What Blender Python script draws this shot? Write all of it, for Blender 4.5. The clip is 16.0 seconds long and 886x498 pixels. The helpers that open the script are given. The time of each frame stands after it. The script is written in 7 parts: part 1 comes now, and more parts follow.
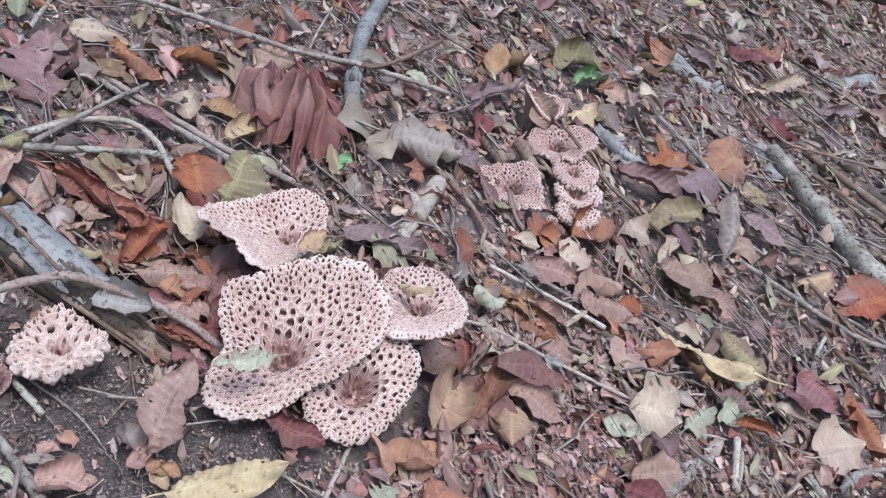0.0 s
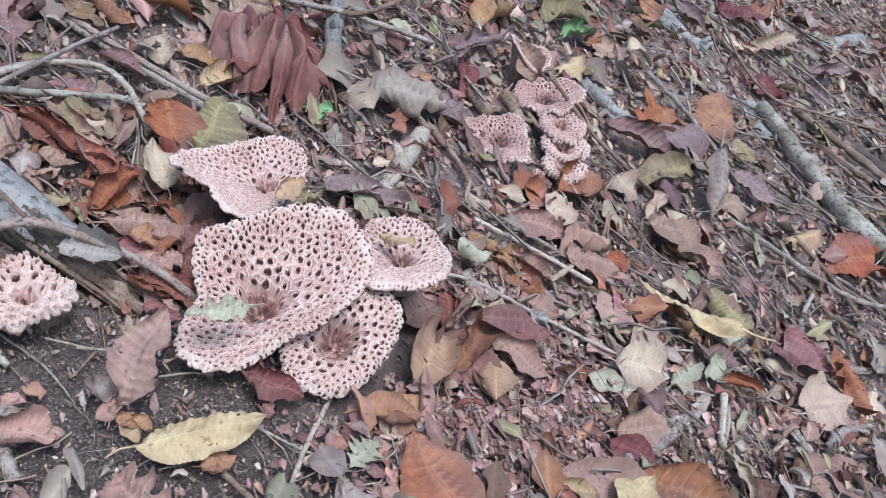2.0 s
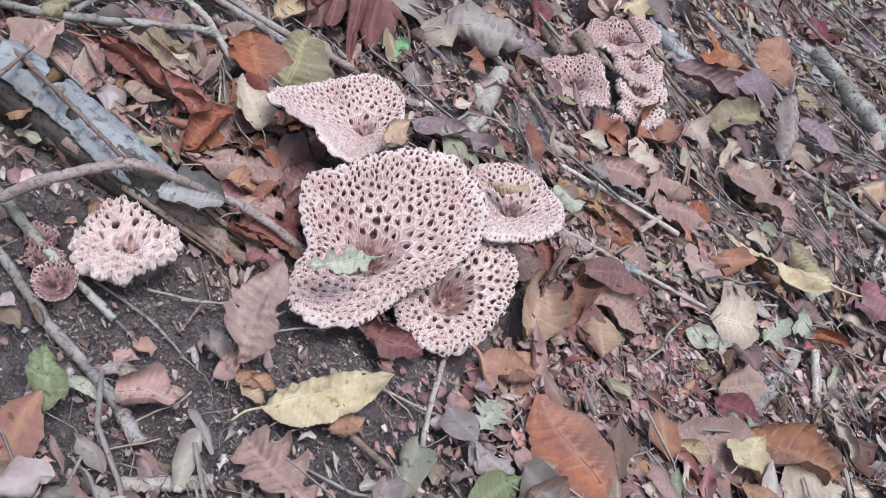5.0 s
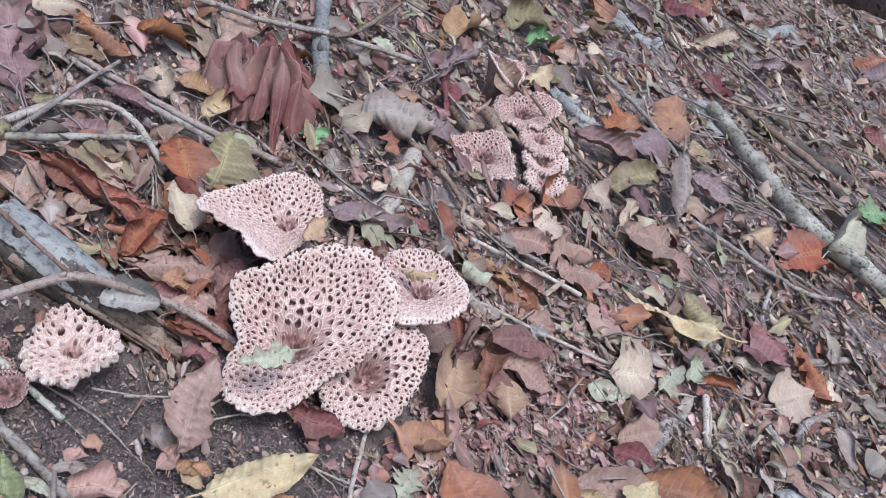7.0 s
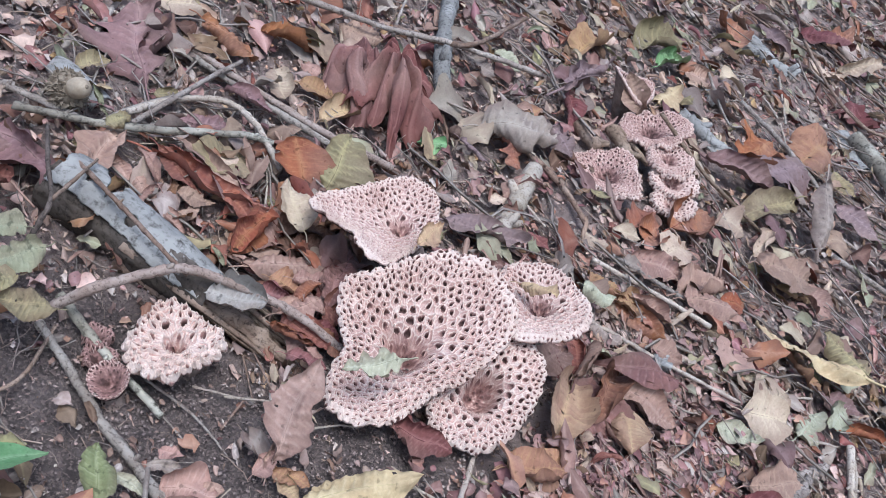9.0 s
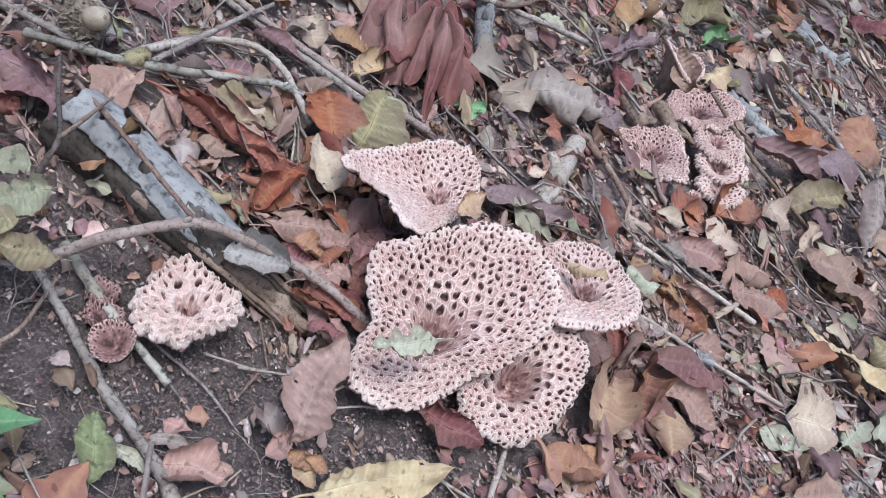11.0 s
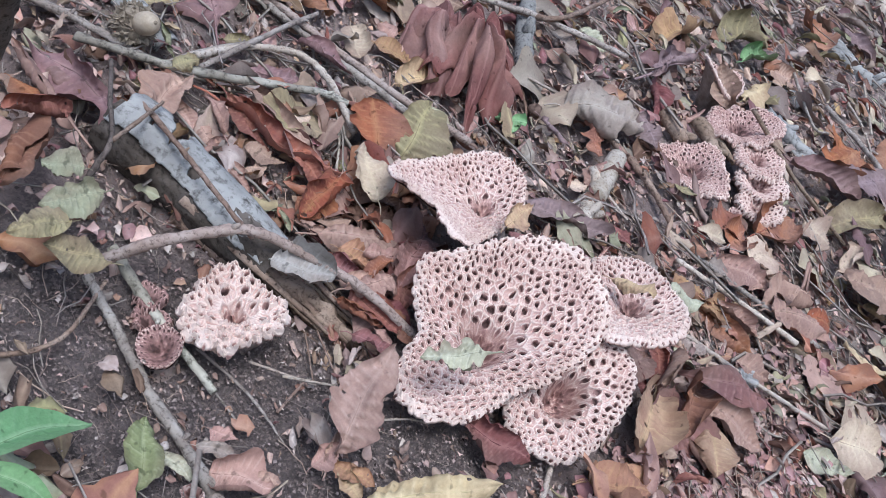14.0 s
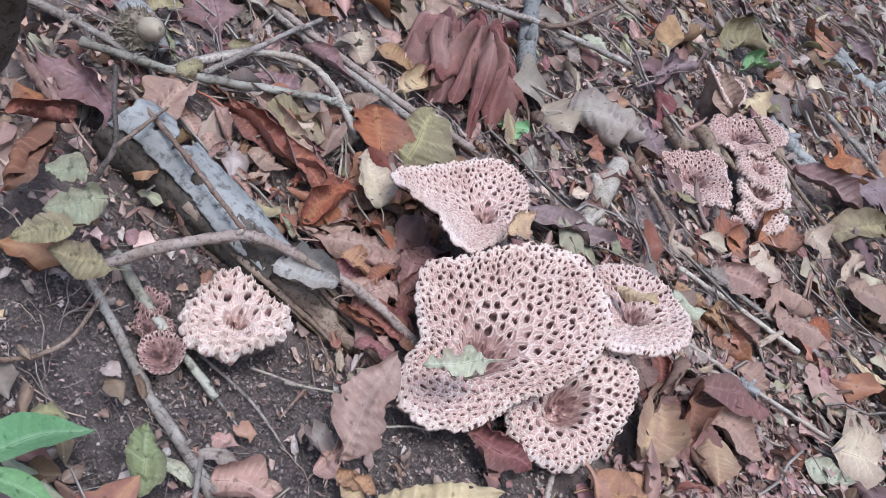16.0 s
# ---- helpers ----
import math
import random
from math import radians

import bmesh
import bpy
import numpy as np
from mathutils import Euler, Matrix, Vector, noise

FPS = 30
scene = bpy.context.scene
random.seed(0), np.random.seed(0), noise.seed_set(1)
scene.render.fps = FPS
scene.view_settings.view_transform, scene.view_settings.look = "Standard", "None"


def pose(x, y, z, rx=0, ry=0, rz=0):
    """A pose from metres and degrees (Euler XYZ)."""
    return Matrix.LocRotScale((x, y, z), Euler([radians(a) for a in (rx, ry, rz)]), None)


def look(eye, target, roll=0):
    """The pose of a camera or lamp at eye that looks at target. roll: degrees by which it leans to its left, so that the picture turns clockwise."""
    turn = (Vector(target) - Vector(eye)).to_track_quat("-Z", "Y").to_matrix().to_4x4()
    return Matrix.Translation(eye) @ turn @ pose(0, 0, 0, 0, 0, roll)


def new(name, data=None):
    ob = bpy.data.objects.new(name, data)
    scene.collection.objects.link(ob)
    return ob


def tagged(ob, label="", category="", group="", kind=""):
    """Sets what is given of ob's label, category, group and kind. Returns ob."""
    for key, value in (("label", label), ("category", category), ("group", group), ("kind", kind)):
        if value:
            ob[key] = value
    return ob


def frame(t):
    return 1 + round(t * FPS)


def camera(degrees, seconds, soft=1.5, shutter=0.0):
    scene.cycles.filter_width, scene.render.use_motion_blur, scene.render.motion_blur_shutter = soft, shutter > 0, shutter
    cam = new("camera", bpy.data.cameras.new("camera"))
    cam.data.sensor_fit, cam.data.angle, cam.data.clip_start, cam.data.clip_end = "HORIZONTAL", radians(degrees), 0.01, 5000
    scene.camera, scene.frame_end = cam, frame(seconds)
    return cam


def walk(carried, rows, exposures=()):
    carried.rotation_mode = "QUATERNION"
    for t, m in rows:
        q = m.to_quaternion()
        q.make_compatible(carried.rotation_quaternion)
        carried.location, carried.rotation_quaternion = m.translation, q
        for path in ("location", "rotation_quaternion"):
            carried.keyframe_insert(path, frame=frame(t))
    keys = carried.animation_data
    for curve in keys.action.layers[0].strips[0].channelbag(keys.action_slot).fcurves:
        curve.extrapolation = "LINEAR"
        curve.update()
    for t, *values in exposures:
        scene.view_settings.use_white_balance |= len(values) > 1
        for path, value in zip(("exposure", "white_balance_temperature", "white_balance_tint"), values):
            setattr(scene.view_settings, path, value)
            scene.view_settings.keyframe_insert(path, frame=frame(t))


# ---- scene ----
cam = camera(54.8, 16.0, soft=0.6)
PATH = [
    (0, (0.172, 0.1, 0.589), (-0.042, 1.949, -0.143), 9.1),
    (0.5, (0.169, 0.099, 0.581), (-0.015, 1.956, -0.139), 10.5),
    (1, (0.17, 0.102, 0.577), (-0.009, 1.953, -0.159), 10.5),
    (1.5, (0.167, 0.108, 0.569), (-0.009, 1.943, -0.207), 10.5),
    (2, (0.174, 0.117, 0.568), (0.01, 1.943, -0.231), 9.8),
    (2.5, (0.173, 0.123, 0.558), (0.057, 1.938, -0.274), 11.1),
    (3, (0.175, 0.122, 0.561), (0.064, 1.929, -0.289), 10.5),
    (3.5, (0.159, 0.124, 0.543), (0.028, 1.912, -0.342), 11.3),
    (3.7, (0.143, 0.127, 0.531), (-0.021, 1.896, -0.387), 9.8),
    (5.8, (0.063, 0.143, 0.566), (0.038, 1.932, -0.328), 13.2),
    (6, (0.066, 0.125, 0.579), (0.062, 1.926, -0.29), 13.0),
    (6.5, (0.074, 0.095, 0.611), (0.061, 1.9, -0.25), 11.2),
    (7, (0.088, 0.094, 0.618), (0.114, 1.912, -0.215), 10.7),
    (7.5, (0.094, 0.09, 0.623), (0.126, 1.91, -0.205), 10.2),
    (8, (0.097, 0.099, 0.613), (0.123, 1.922, -0.211), 10.2),
    (8.5, (0.083, 0.102, 0.602), (0.013, 1.926, -0.216), 11.6),
    (9, (0.08, 0.128, 0.577), (-0.153, 1.948, -0.218), 10.1),
    (9.2, (0.085, 0.142, 0.568), (-0.138, 1.962, -0.23), 9.8),
    (11.3, (0.043, 0.175, 0.541), (-0.19, 1.969, -0.313), 14.2),
    (11.5, (0.039, 0.176, 0.536), (-0.201, 1.973, -0.307), 14.2),
    (12, (0.034, 0.175, 0.534), (-0.227, 1.968, -0.312), 14.2),
    (12.5, (0.03, 0.174, 0.534), (-0.245, 1.965, -0.312), 14.0),
    (13, (0.031, 0.174, 0.538), (-0.245, 1.966, -0.306), 13.9),
    (13.5, (0.031, 0.174, 0.539), (-0.242, 1.972, -0.293), 14.3),
    (14, (0.03, 0.174, 0.538), (-0.244, 1.973, -0.291), 14.4),
    (14.5, (0.028, 0.173, 0.539), (-0.249, 1.973, -0.288), 14.6),
    (15, (0.028, 0.174, 0.539), (-0.248, 1.975, -0.286), 14.5),
    (15.5, (0.029, 0.174, 0.539), (-0.248, 1.976, -0.282), 14.7),
    (16, (0.028, 0.174, 0.539), (-0.25, 1.977, -0.28), 14.7),
]
walk(cam, [(t, look(eye, target, roll)) for t, eye, target, roll in PATH], [(0, 0.24, 5590, 8.8)])

# ---- world and light: overcast daylight under trees ----
world = bpy.data.worlds.new("overcast_sky")
scene.world = world
world.use_nodes = True
wn = world.node_tree
sky = wn.nodes.new("ShaderNodeTexSky")
sky.sky_type = "NISHITA"
sky.sun_disc = False
sky.sun_elevation, sky.sun_rotation = radians(58), radians(150)
sky.air_density, sky.dust_density, sky.ozone_density = 1.0, 4.0, 1.0
wn.links.new(sky.outputs[0], wn.nodes["Background"].inputs[0])
wn.nodes["Background"].inputs[1].default_value = 0.13
sun = new("sun", bpy.data.lights.new("sun", "SUN"))
sun.data.energy, sun.data.angle, sun.data.color = 1.6, radians(26), (1.0, 0.96, 0.93)
sun.matrix_world = look((0, 0, 6), (0.0 - 6 * math.cos(radians(58)) * math.sin(radians(150)), -6 * math.cos(radians(58)) * math.cos(radians(150)), 6 - 6 * math.sin(radians(58))))

# ground form: a leafy hillside that falls to the east and south
BUMPS = [(-0.07, 1.0, 0.10, -0.03), (0.45, 1.12, 0.15, -0.035), (0.17, 0.76, 0.10, -0.02), (0.16, 0.54, 0.10, 0.02),
         (0.0, 1.15, 0.12, 0.03), (0.36, 0.80, 0.12, -0.015), (-0.15, 0.56, 0.085, -0.036),
         (-0.078, 0.785, 0.020, -0.045)]


def ground(x, y):
    """Height of the smooth hillside."""
    z = 0.258 - 0.345 * x + 0.245 * (y - 0.8)
    for bx, by, s, a in BUMPS:
        z = z + a * np.exp(-((x - bx) ** 2 + (y - by) ** 2) / (2 * s * s))
    return z
# end ground form


TABLE = np.random.RandomState(5).rand(256, 256)


def value_noise(x, y):
    xi, yi = np.floor(x).astype(int), np.floor(y).astype(int)
    fx, fy = x - xi, y - yi
    fx, fy = fx * fx * (3 - 2 * fx), fy * fy * (3 - 2 * fy)
    a, b = TABLE[xi % 256, yi % 256], TABLE[(xi + 1) % 256, yi % 256]
    c, d = TABLE[xi % 256, (yi + 1) % 256], TABLE[(xi + 1) % 256, (yi + 1) % 256]
    return (a * (1 - fx) + b * fx) * (1 - fy) + (c * (1 - fx) + d * fx) * fy - 0.5


def relief(x, y):
    """Small unevenness of the soil on top of the hillside."""
    return (0.007 * value_noise(x * 9, y * 9) + 0.006 * value_noise(x * 31 + 7, y * 31)
            + 0.006 * value_noise(x * 90, y * 90 + 3) + 0.0045 * value_noise(x * 240, y * 240) + 0.002 * value_noise(x * 520 + 5, y * 520))


def on_ground(x, y, h=0.0):
    return Vector((x, y, float(ground(x, y)) + h))


def slope_normal(x, y):
    e = 0.02
    return Vector((float(ground(x - e, y) - ground(x + e, y)), float(ground(x, y - e) - ground(x, y + e)), 2 * e)).normalized()


# ---- materials ----
def nodes_of(name, rough=0.8, spec=0.25):
    m = bpy.data.materials.new(name)
    m.use_nodes = True
    nt = m.node_tree
    b = nt.nodes["Principled BSDF"]
    b.inputs["Roughness"].default_value = rough
    b.inputs["Specular IOR Level"].default_value = spec
    return m, nt, b


def tex_coords(nt, obj=True):
    return nt.nodes.new("ShaderNodeTexCoord").outputs["Object" if obj else "Generated"]


def noise_tex(nt, vec, scale, detail=4, rough=0.6):
    n = nt.nodes.new("ShaderNodeTexNoise")
    n.inputs["Scale"].default_value, n.inputs["Detail"].default_value, n.inputs["Roughness"].default_value = scale, detail, rough
    nt.links.new(vec, n.inputs["Vector"])
    return n.outputs["Fac"]


def ramp(nt, fac, stops):
    r = nt.nodes.new("ShaderNodeValToRGB")
    els = r.color_ramp.elements
    while len(els) < len(stops):
        els.new(0.5)
    for el, (p, c) in zip(els, stops):
        el.position, el.color = p, (*c, 1)
    nt.links.new(fac, r.inputs[0])
    return r.outputs[0]


def mix(nt, fac, a, b, how="MIX"):
    n = nt.nodes.new("ShaderNodeMix")
    n.data_type, n.blend_type = "RGBA", how
    for sock, v in ((n.inputs[0], fac), (n.inputs[6], a), (n.inputs[7], b)):
        if isinstance(v, (int, float)):
            sock.default_value = v
        elif isinstance(v, tuple):
            sock.default_value = (*v, 1)
        else:
            nt.links.new(v, sock)
    return n.outputs[2]


def math_node(nt, op, a, b=0.0):
    n = nt.nodes.new("ShaderNodeMath")
    n.operation = op
    for sock, v in ((n.inputs[0], a), (n.inputs[1], b)):
        if isinstance(v, (int, float)):
            sock.default_value = v
        else:
            nt.links.new(v, sock)
    return n.outputs[0]


def attr(nt, name):
    a = nt.nodes.new("ShaderNodeAttribute")
    a.attribute_name = name
    return a.outputs["Fac"]


def bump(nt, b, fac, dist, strength=0.6):
    n = nt.nodes.new("ShaderNodeBump")
    n.inputs["Strength"].default_value, n.inputs["Distance"].default_value = strength, dist
    nt.links.new(fac, n.inputs["Height"])
    nt.links.new(n.outputs[0], b.inputs["Normal"])


def shift_value(nt, col, rnd, lo=0.75, hi=1.25, hue=0.012):
    """Lighter, darker and slightly other hues from thing to thing."""
    h = nt.nodes.new("ShaderNodeHueSaturation")
    mr = nt.nodes.new("ShaderNodeMapRange")
    mr.inputs[3].default_value, mr.inputs[4].default_value = lo, hi
    nt.links.new(rnd, mr.inputs[0])
    nt.links.new(mr.outputs[0], h.inputs["Value"])
    mh = nt.nodes.new("ShaderNodeMapRange")
    mh.inputs[3].default_value, mh.inputs[4].default_value = 0.5 - hue, 0.5 + hue
    nt.links.new(math_node(nt, "FRACT", math_node(nt, "MULTIPLY", rnd, 7.31)), mh.inputs[0])
    nt.links.new(mh.outputs[0], h.inputs["Hue"])
    nt.links.new(col, h.inputs["Color"])
    return h.outputs[0]


def leaf_material(name, main, second, vein, island=False, spread=(0.85, 1.15), hue=0.012):
    m, nt, b = nodes_of(name, 0.78, 0.18)
    v = tex_coords(nt)
    if island:
        rnd = nt.nodes.new("ShaderNodeNewGeometry").outputs["Random Per Island"]
    else:
        rnd = nt.nodes.new("ShaderNodeObjectInfo").outputs["Random"]
    big = noise_tex(nt, v, 38, 5, 0.65)
    fine = noise_tex(nt, v, 420, 4, 0.7)
    spots = noise_tex(nt, v, 150, 2, 0.5)
    col = mix(nt, ramp(nt, big, [(0.40, (0, 0, 0)), (0.60, (1, 1, 1))]), main, second)
    col = mix(nt, math_node(nt, "MULTIPLY", attr(nt, "vein"), 0.75), col, vein)
    dark = tuple(c * 0.35 for c in main)
    brown = tuple(0.5 * c * k + 0.5 * d for c, k, d in zip(second, (0.75, 0.65, 0.6), (0.15, 0.085, 0.06)))
    col = mix(nt, math_node(nt, "MULTIPLY", attr(nt, "dried"), 0.5), col, brown)
    fade = noise_tex(nt, v, 12, 2, 0.5)
    col = mix(nt, ramp(nt, fade, [(0.45, (0, 0, 0)), (0.7, (0.35, 0.35, 0.35))]), col, (0.42, 0.33, 0.28))
    col = mix(nt, ramp(nt, spots, [(0.66, (0, 0, 0)), (0.74, (0.75, 0.75, 0.75))]), col, dark)
    col = mix(nt, 0.28, col, ramp(nt, fine, [(0.3, (0.38, 0.36, 0.35)), (0.68, (1, 1, 1))]), "MULTIPLY")
    nt.links.new(shift_value(nt, col, rnd, *spread, hue), b.inputs["Base Color"])
    b.inputs["Subsurface Weight"].default_value = 0.0
    bump(nt, b, mix(nt, 0.5, fine, big), 0.0014, 0.7)
    return m


LEAF_COLOURS = {
    # main, second, vein
    "redbrown": ((0.27, 0.115, 0.075), (0.19, 0.085, 0.068), (0.36, 0.19, 0.14)),
    "rust": ((0.32, 0.13, 0.07), (0.22, 0.10, 0.075), (0.40, 0.22, 0.15)),
    "orange": ((0.31, 0.12, 0.06), (0.22, 0.085, 0.05), (0.38, 0.2, 0.1)),
    "ochre": ((0.37, 0.225, 0.135), (0.27, 0.155, 0.10), (0.42, 0.28, 0.14)),
    "mustard": ((0.44, 0.33, 0.215), (0.36, 0.245, 0.165), (0.52, 0.41, 0.24)),
    "yellow": ((0.50, 0.42, 0.255), (0.44, 0.35, 0.21), (0.60, 0.52, 0.33)),
    "cream": ((0.50, 0.42, 0.325), (0.42, 0.335, 0.265), (0.56, 0.49, 0.36)),
    "tan": ((0.36, 0.245, 0.195), (0.27, 0.182, 0.15), (0.44, 0.32, 0.25)),
    "pinktan": ((0.40, 0.265, 0.215), (0.30, 0.195, 0.165), (0.49, 0.36, 0.30)),
    "greytan": ((0.33, 0.29, 0.25), (0.25, 0.21, 0.19), (0.4, 0.36, 0.32)),
    "purple": ((0.24, 0.15, 0.15), (0.18, 0.115, 0.115), (0.33, 0.23, 0.225)),
    "mauve": ((0.25, 0.185, 0.19), (0.19, 0.14, 0.145), (0.32, 0.25, 0.26)),
    "maroon": ((0.18, 0.068, 0.068), (0.13, 0.05, 0.052), (0.27, 0.13, 0.125)),
    "wine": ((0.265, 0.13, 0.12), (0.185, 0.095, 0.095), (0.35, 0.21, 0.2)),
    "brown": ((0.17, 0.1, 0.07), (0.12, 0.075, 0.055), (0.24, 0.16, 0.12)),
    "olive": ((0.28, 0.25, 0.15), (0.22, 0.185, 0.115), (0.4, 0.35, 0.19)),
    "palegreen": ((0.39, 0.40, 0.30), (0.33, 0.34, 0.25), (0.48, 0.49, 0.39)),
    "dullgreen": ((0.22, 0.25, 0.13), (0.17, 0.20, 0.10), (0.31, 0.34, 0.2)),
    "greygreen": ((0.29, 0.31, 0.21), (0.25, 0.25, 0.17), (0.36, 0.38, 0.27)),
    "beige": ((0.40, 0.295, 0.245), (0.31, 0.22, 0.18), (0.48, 0.38, 0.32)),
    "ash": ((0.37, 0.36, 0.34), (0.28, 0.27, 0.25), (0.44, 0.43, 0.41)),
    "green": ((0.17, 0.31, 0.15), (0.14, 0.26, 0.12), (0.29, 0.41, 0.25)),
}
LEAF_WORDS = {
    "redbrown": "red-brown", "rust": "rust-brown", "orange": "orange-brown", "ochre": "ochre", "mustard": "mustard-yellow", "yellow": "pale yellow",
    "cream": "cream-coloured", "tan": "tan", "pinktan": "pinkish tan", "greytan": "grey-tan", "purple": "dull purple-brown", "mauve": "greyish mauve",
    "maroon": "dark maroon", "wine": "dull wine-red", "brown": "dark brown", "olive": "olive-brown", "dullgreen": "dull green", "palegreen": "pale green", "greygreen": "grey-green", "ash": "ash-grey", "beige": "beige", "green": "fresh green"}


def muted(c, k=0.08, gain=1.08):
    g = 0.3 * c[0] + 0.55 * c[1] + 0.15 * c[2]
    return tuple(gain * (v * (1 - k) + g * k * t) for v, t in zip(c, (1.03, 0.98, 1.02)))


LEAF_COLOURS = {k: tuple(muted(c, 0.0, 1.24) for c in v) for k, v in LEAF_COLOURS.items()}
LEAF_MATS = {k: leaf_material("leaf_" + k, *v) for k, v in LEAF_COLOURS.items()}
LITTER_COLOURS = {k: tuple(muted(c, 0.25, 1.2) for c in v) for k, v in LEAF_COLOURS.items()}
LOOSE_MATS = {k: leaf_material("loose_" + k, *(muted(c, 0.0, 1.0) for c in LEAF_COLOURS[k]), island=True, spread=(0.65, 1.3), hue=0.025) for k in ("tan", "pinktan", "greytan", "brown", "wine", "olive", "rust", "redbrown", "ochre", "mustard", "cream", "greygreen", "purple", "orange")}
FLAKE_MATS = {k: leaf_material("flake_" + k, *LITTER_COLOURS[k], island=True, spread=(0.65, 1.5)) for k in ("tan", "pinktan", "greytan", "brown", "maroon", "wine", "olive", "rust", "cream", "mauve", "ochre")}


def bark_material(name, main, pale, dark, scale=1.0, patch=0.55):
    m, nt, b = nodes_of(name, 0.85, 0.2)
    v = tex_coords(nt)
    big = noise_tex(nt, v, 45 * scale, 4, 0.6)
    fine = noise_tex(nt, v, 320 * scale, 5, 0.7)
    pit = nt.nodes.new("ShaderNodeTexVoronoi")
    pit.inputs["Scale"].default_value = 190 * scale
    nt.links.new(v, pit.inputs["Vector"])
    col = mix(nt, ramp(nt, big, [(patch - 0.12, (0, 0, 0)), (patch + 0.1, (1, 1, 1))]), main, pale)
    col = mix(nt, ramp(nt, fine, [(0.32, (1, 1, 1)), (0.5, (0, 0, 0))]), col, dark)
    col = mix(nt, ramp(nt, pit.outputs["Distance"], [(0.08, (0.3, 0.3, 0.3)), (0.2, (0, 0, 0))]), col, dark)
    rnd = nt.nodes.new("ShaderNodeObjectInfo").outputs["Random"]
    nt.links.new(shift_value(nt, col, rnd, 0.85, 1.15, 0.01), b.inputs["Base Color"])
    bump(nt, b, fine, 0.0015, 0.8)
    return m


BARKS = {
    "grey": bark_material("bark_grey", (0.30, 0.26, 0.23), (0.48, 0.44, 0.40), (0.09, 0.07, 0.06)),
    "brown": bark_material("bark_brown", (0.24, 0.17, 0.13), (0.36, 0.28, 0.23), (0.07, 0.05, 0.04)),
    "pale": bark_material("bark_pale", (0.48, 0.42, 0.35), (0.58, 0.53, 0.47), (0.2, 0.15, 0.12)),
    "lichen": bark_material("bark_lichen", (0.27, 0.25, 0.205), (0.50, 0.49, 0.42), (0.06, 0.055, 0.045), 0.5, 0.5),
    "blue": bark_material("bark_bluegrey", (0.29, 0.29, 0.28), (0.42, 0.43, 0.43), (0.06, 0.06, 0.06), 0.8),
    "tan": bark_material("bark_tan", (0.33, 0.265, 0.225), (0.44, 0.38, 0.34), (0.12, 0.09, 0.075)),
    "dark": bark_material("bark_dark", (0.10, 0.085, 0.075), (0.17, 0.145, 0.13), (0.03, 0.025, 0.02)),
    "silver": bark_material("bark_silver", (0.25, 0.25, 0.245), (0.44, 0.445, 0.435), (0.10, 0.095, 0.09), 0.45, 0.46),
    # dark tone of the log's lower side, dirt and shade together
    "under": bark_material("bark_dirt_and_shade", (0.085, 0.07, 0.06), (0.15, 0.13, 0.118), (0.03, 0.025, 0.022), 0.7, 0.56),
    "rotten": bark_material("wood_rotten", (0.24, 0.175, 0.13), (0.38, 0.30, 0.24), (0.07, 0.05, 0.04), 0.8),
}


def soil_material():
    m, nt, b = nodes_of("forest_soil", 0.95, 0.15)
    v = tex_coords(nt)
    big = noise_tex(nt, v, 7, 4, 0.6)
    mid = noise_tex(nt, v, 75, 5, 0.75)
    fine = noise_tex(nt, v, 800, 6, 0.85)
    grit = nt.nodes.new("ShaderNodeTexVoronoi")
    grit.inputs["Scale"].default_value = 620
    nt.links.new(v, grit.inputs["Vector"])
    # darker tone over the bare patch, paler elsewhere, the edge broken by noise
    bare_mix = ramp(nt, math_node(nt, "ADD", attr(nt, "humus"), math_node(nt, "MULTIPLY", math_node(nt, "SUBTRACT", big, 0.5), 0.9)), [(0.25, (0, 0, 0)), (0.6, (1, 1, 1))])
    pale_soil = mix(nt, ramp(nt, mid, [(0.38, (0, 0, 0)), (0.62, (1, 1, 1))]), (0.29, 0.227, 0.212), (0.44, 0.355, 0.335))
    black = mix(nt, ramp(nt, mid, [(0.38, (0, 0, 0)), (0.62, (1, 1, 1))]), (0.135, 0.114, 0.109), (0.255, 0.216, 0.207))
    col = mix(nt, bare_mix, pale_soil, black)
    col = mix(nt, ramp(nt, grit.outputs["Color"], [(0.62, (0, 0, 0)), (0.7, (0.8, 0.8, 0.8))]), col, (0.34, 0.275, 0.25))
    col = mix(nt, ramp(nt, fine, [(0.36, (0.9, 0.9, 0.9)), (0.44, (0, 0, 0))]), col, (0.075, 0.06, 0.055))
    col = mix(nt, ramp(nt, fine, [(0.60, (0, 0, 0)), (0.70, (1, 1, 1))]), col, (0.46, 0.385, 0.35))
    nt.links.new(col, b.inputs["Base Color"])
    bump(nt, b, noise_tex(nt, v, 600, 6, 0.9), 0.004, 0.9)
    return m


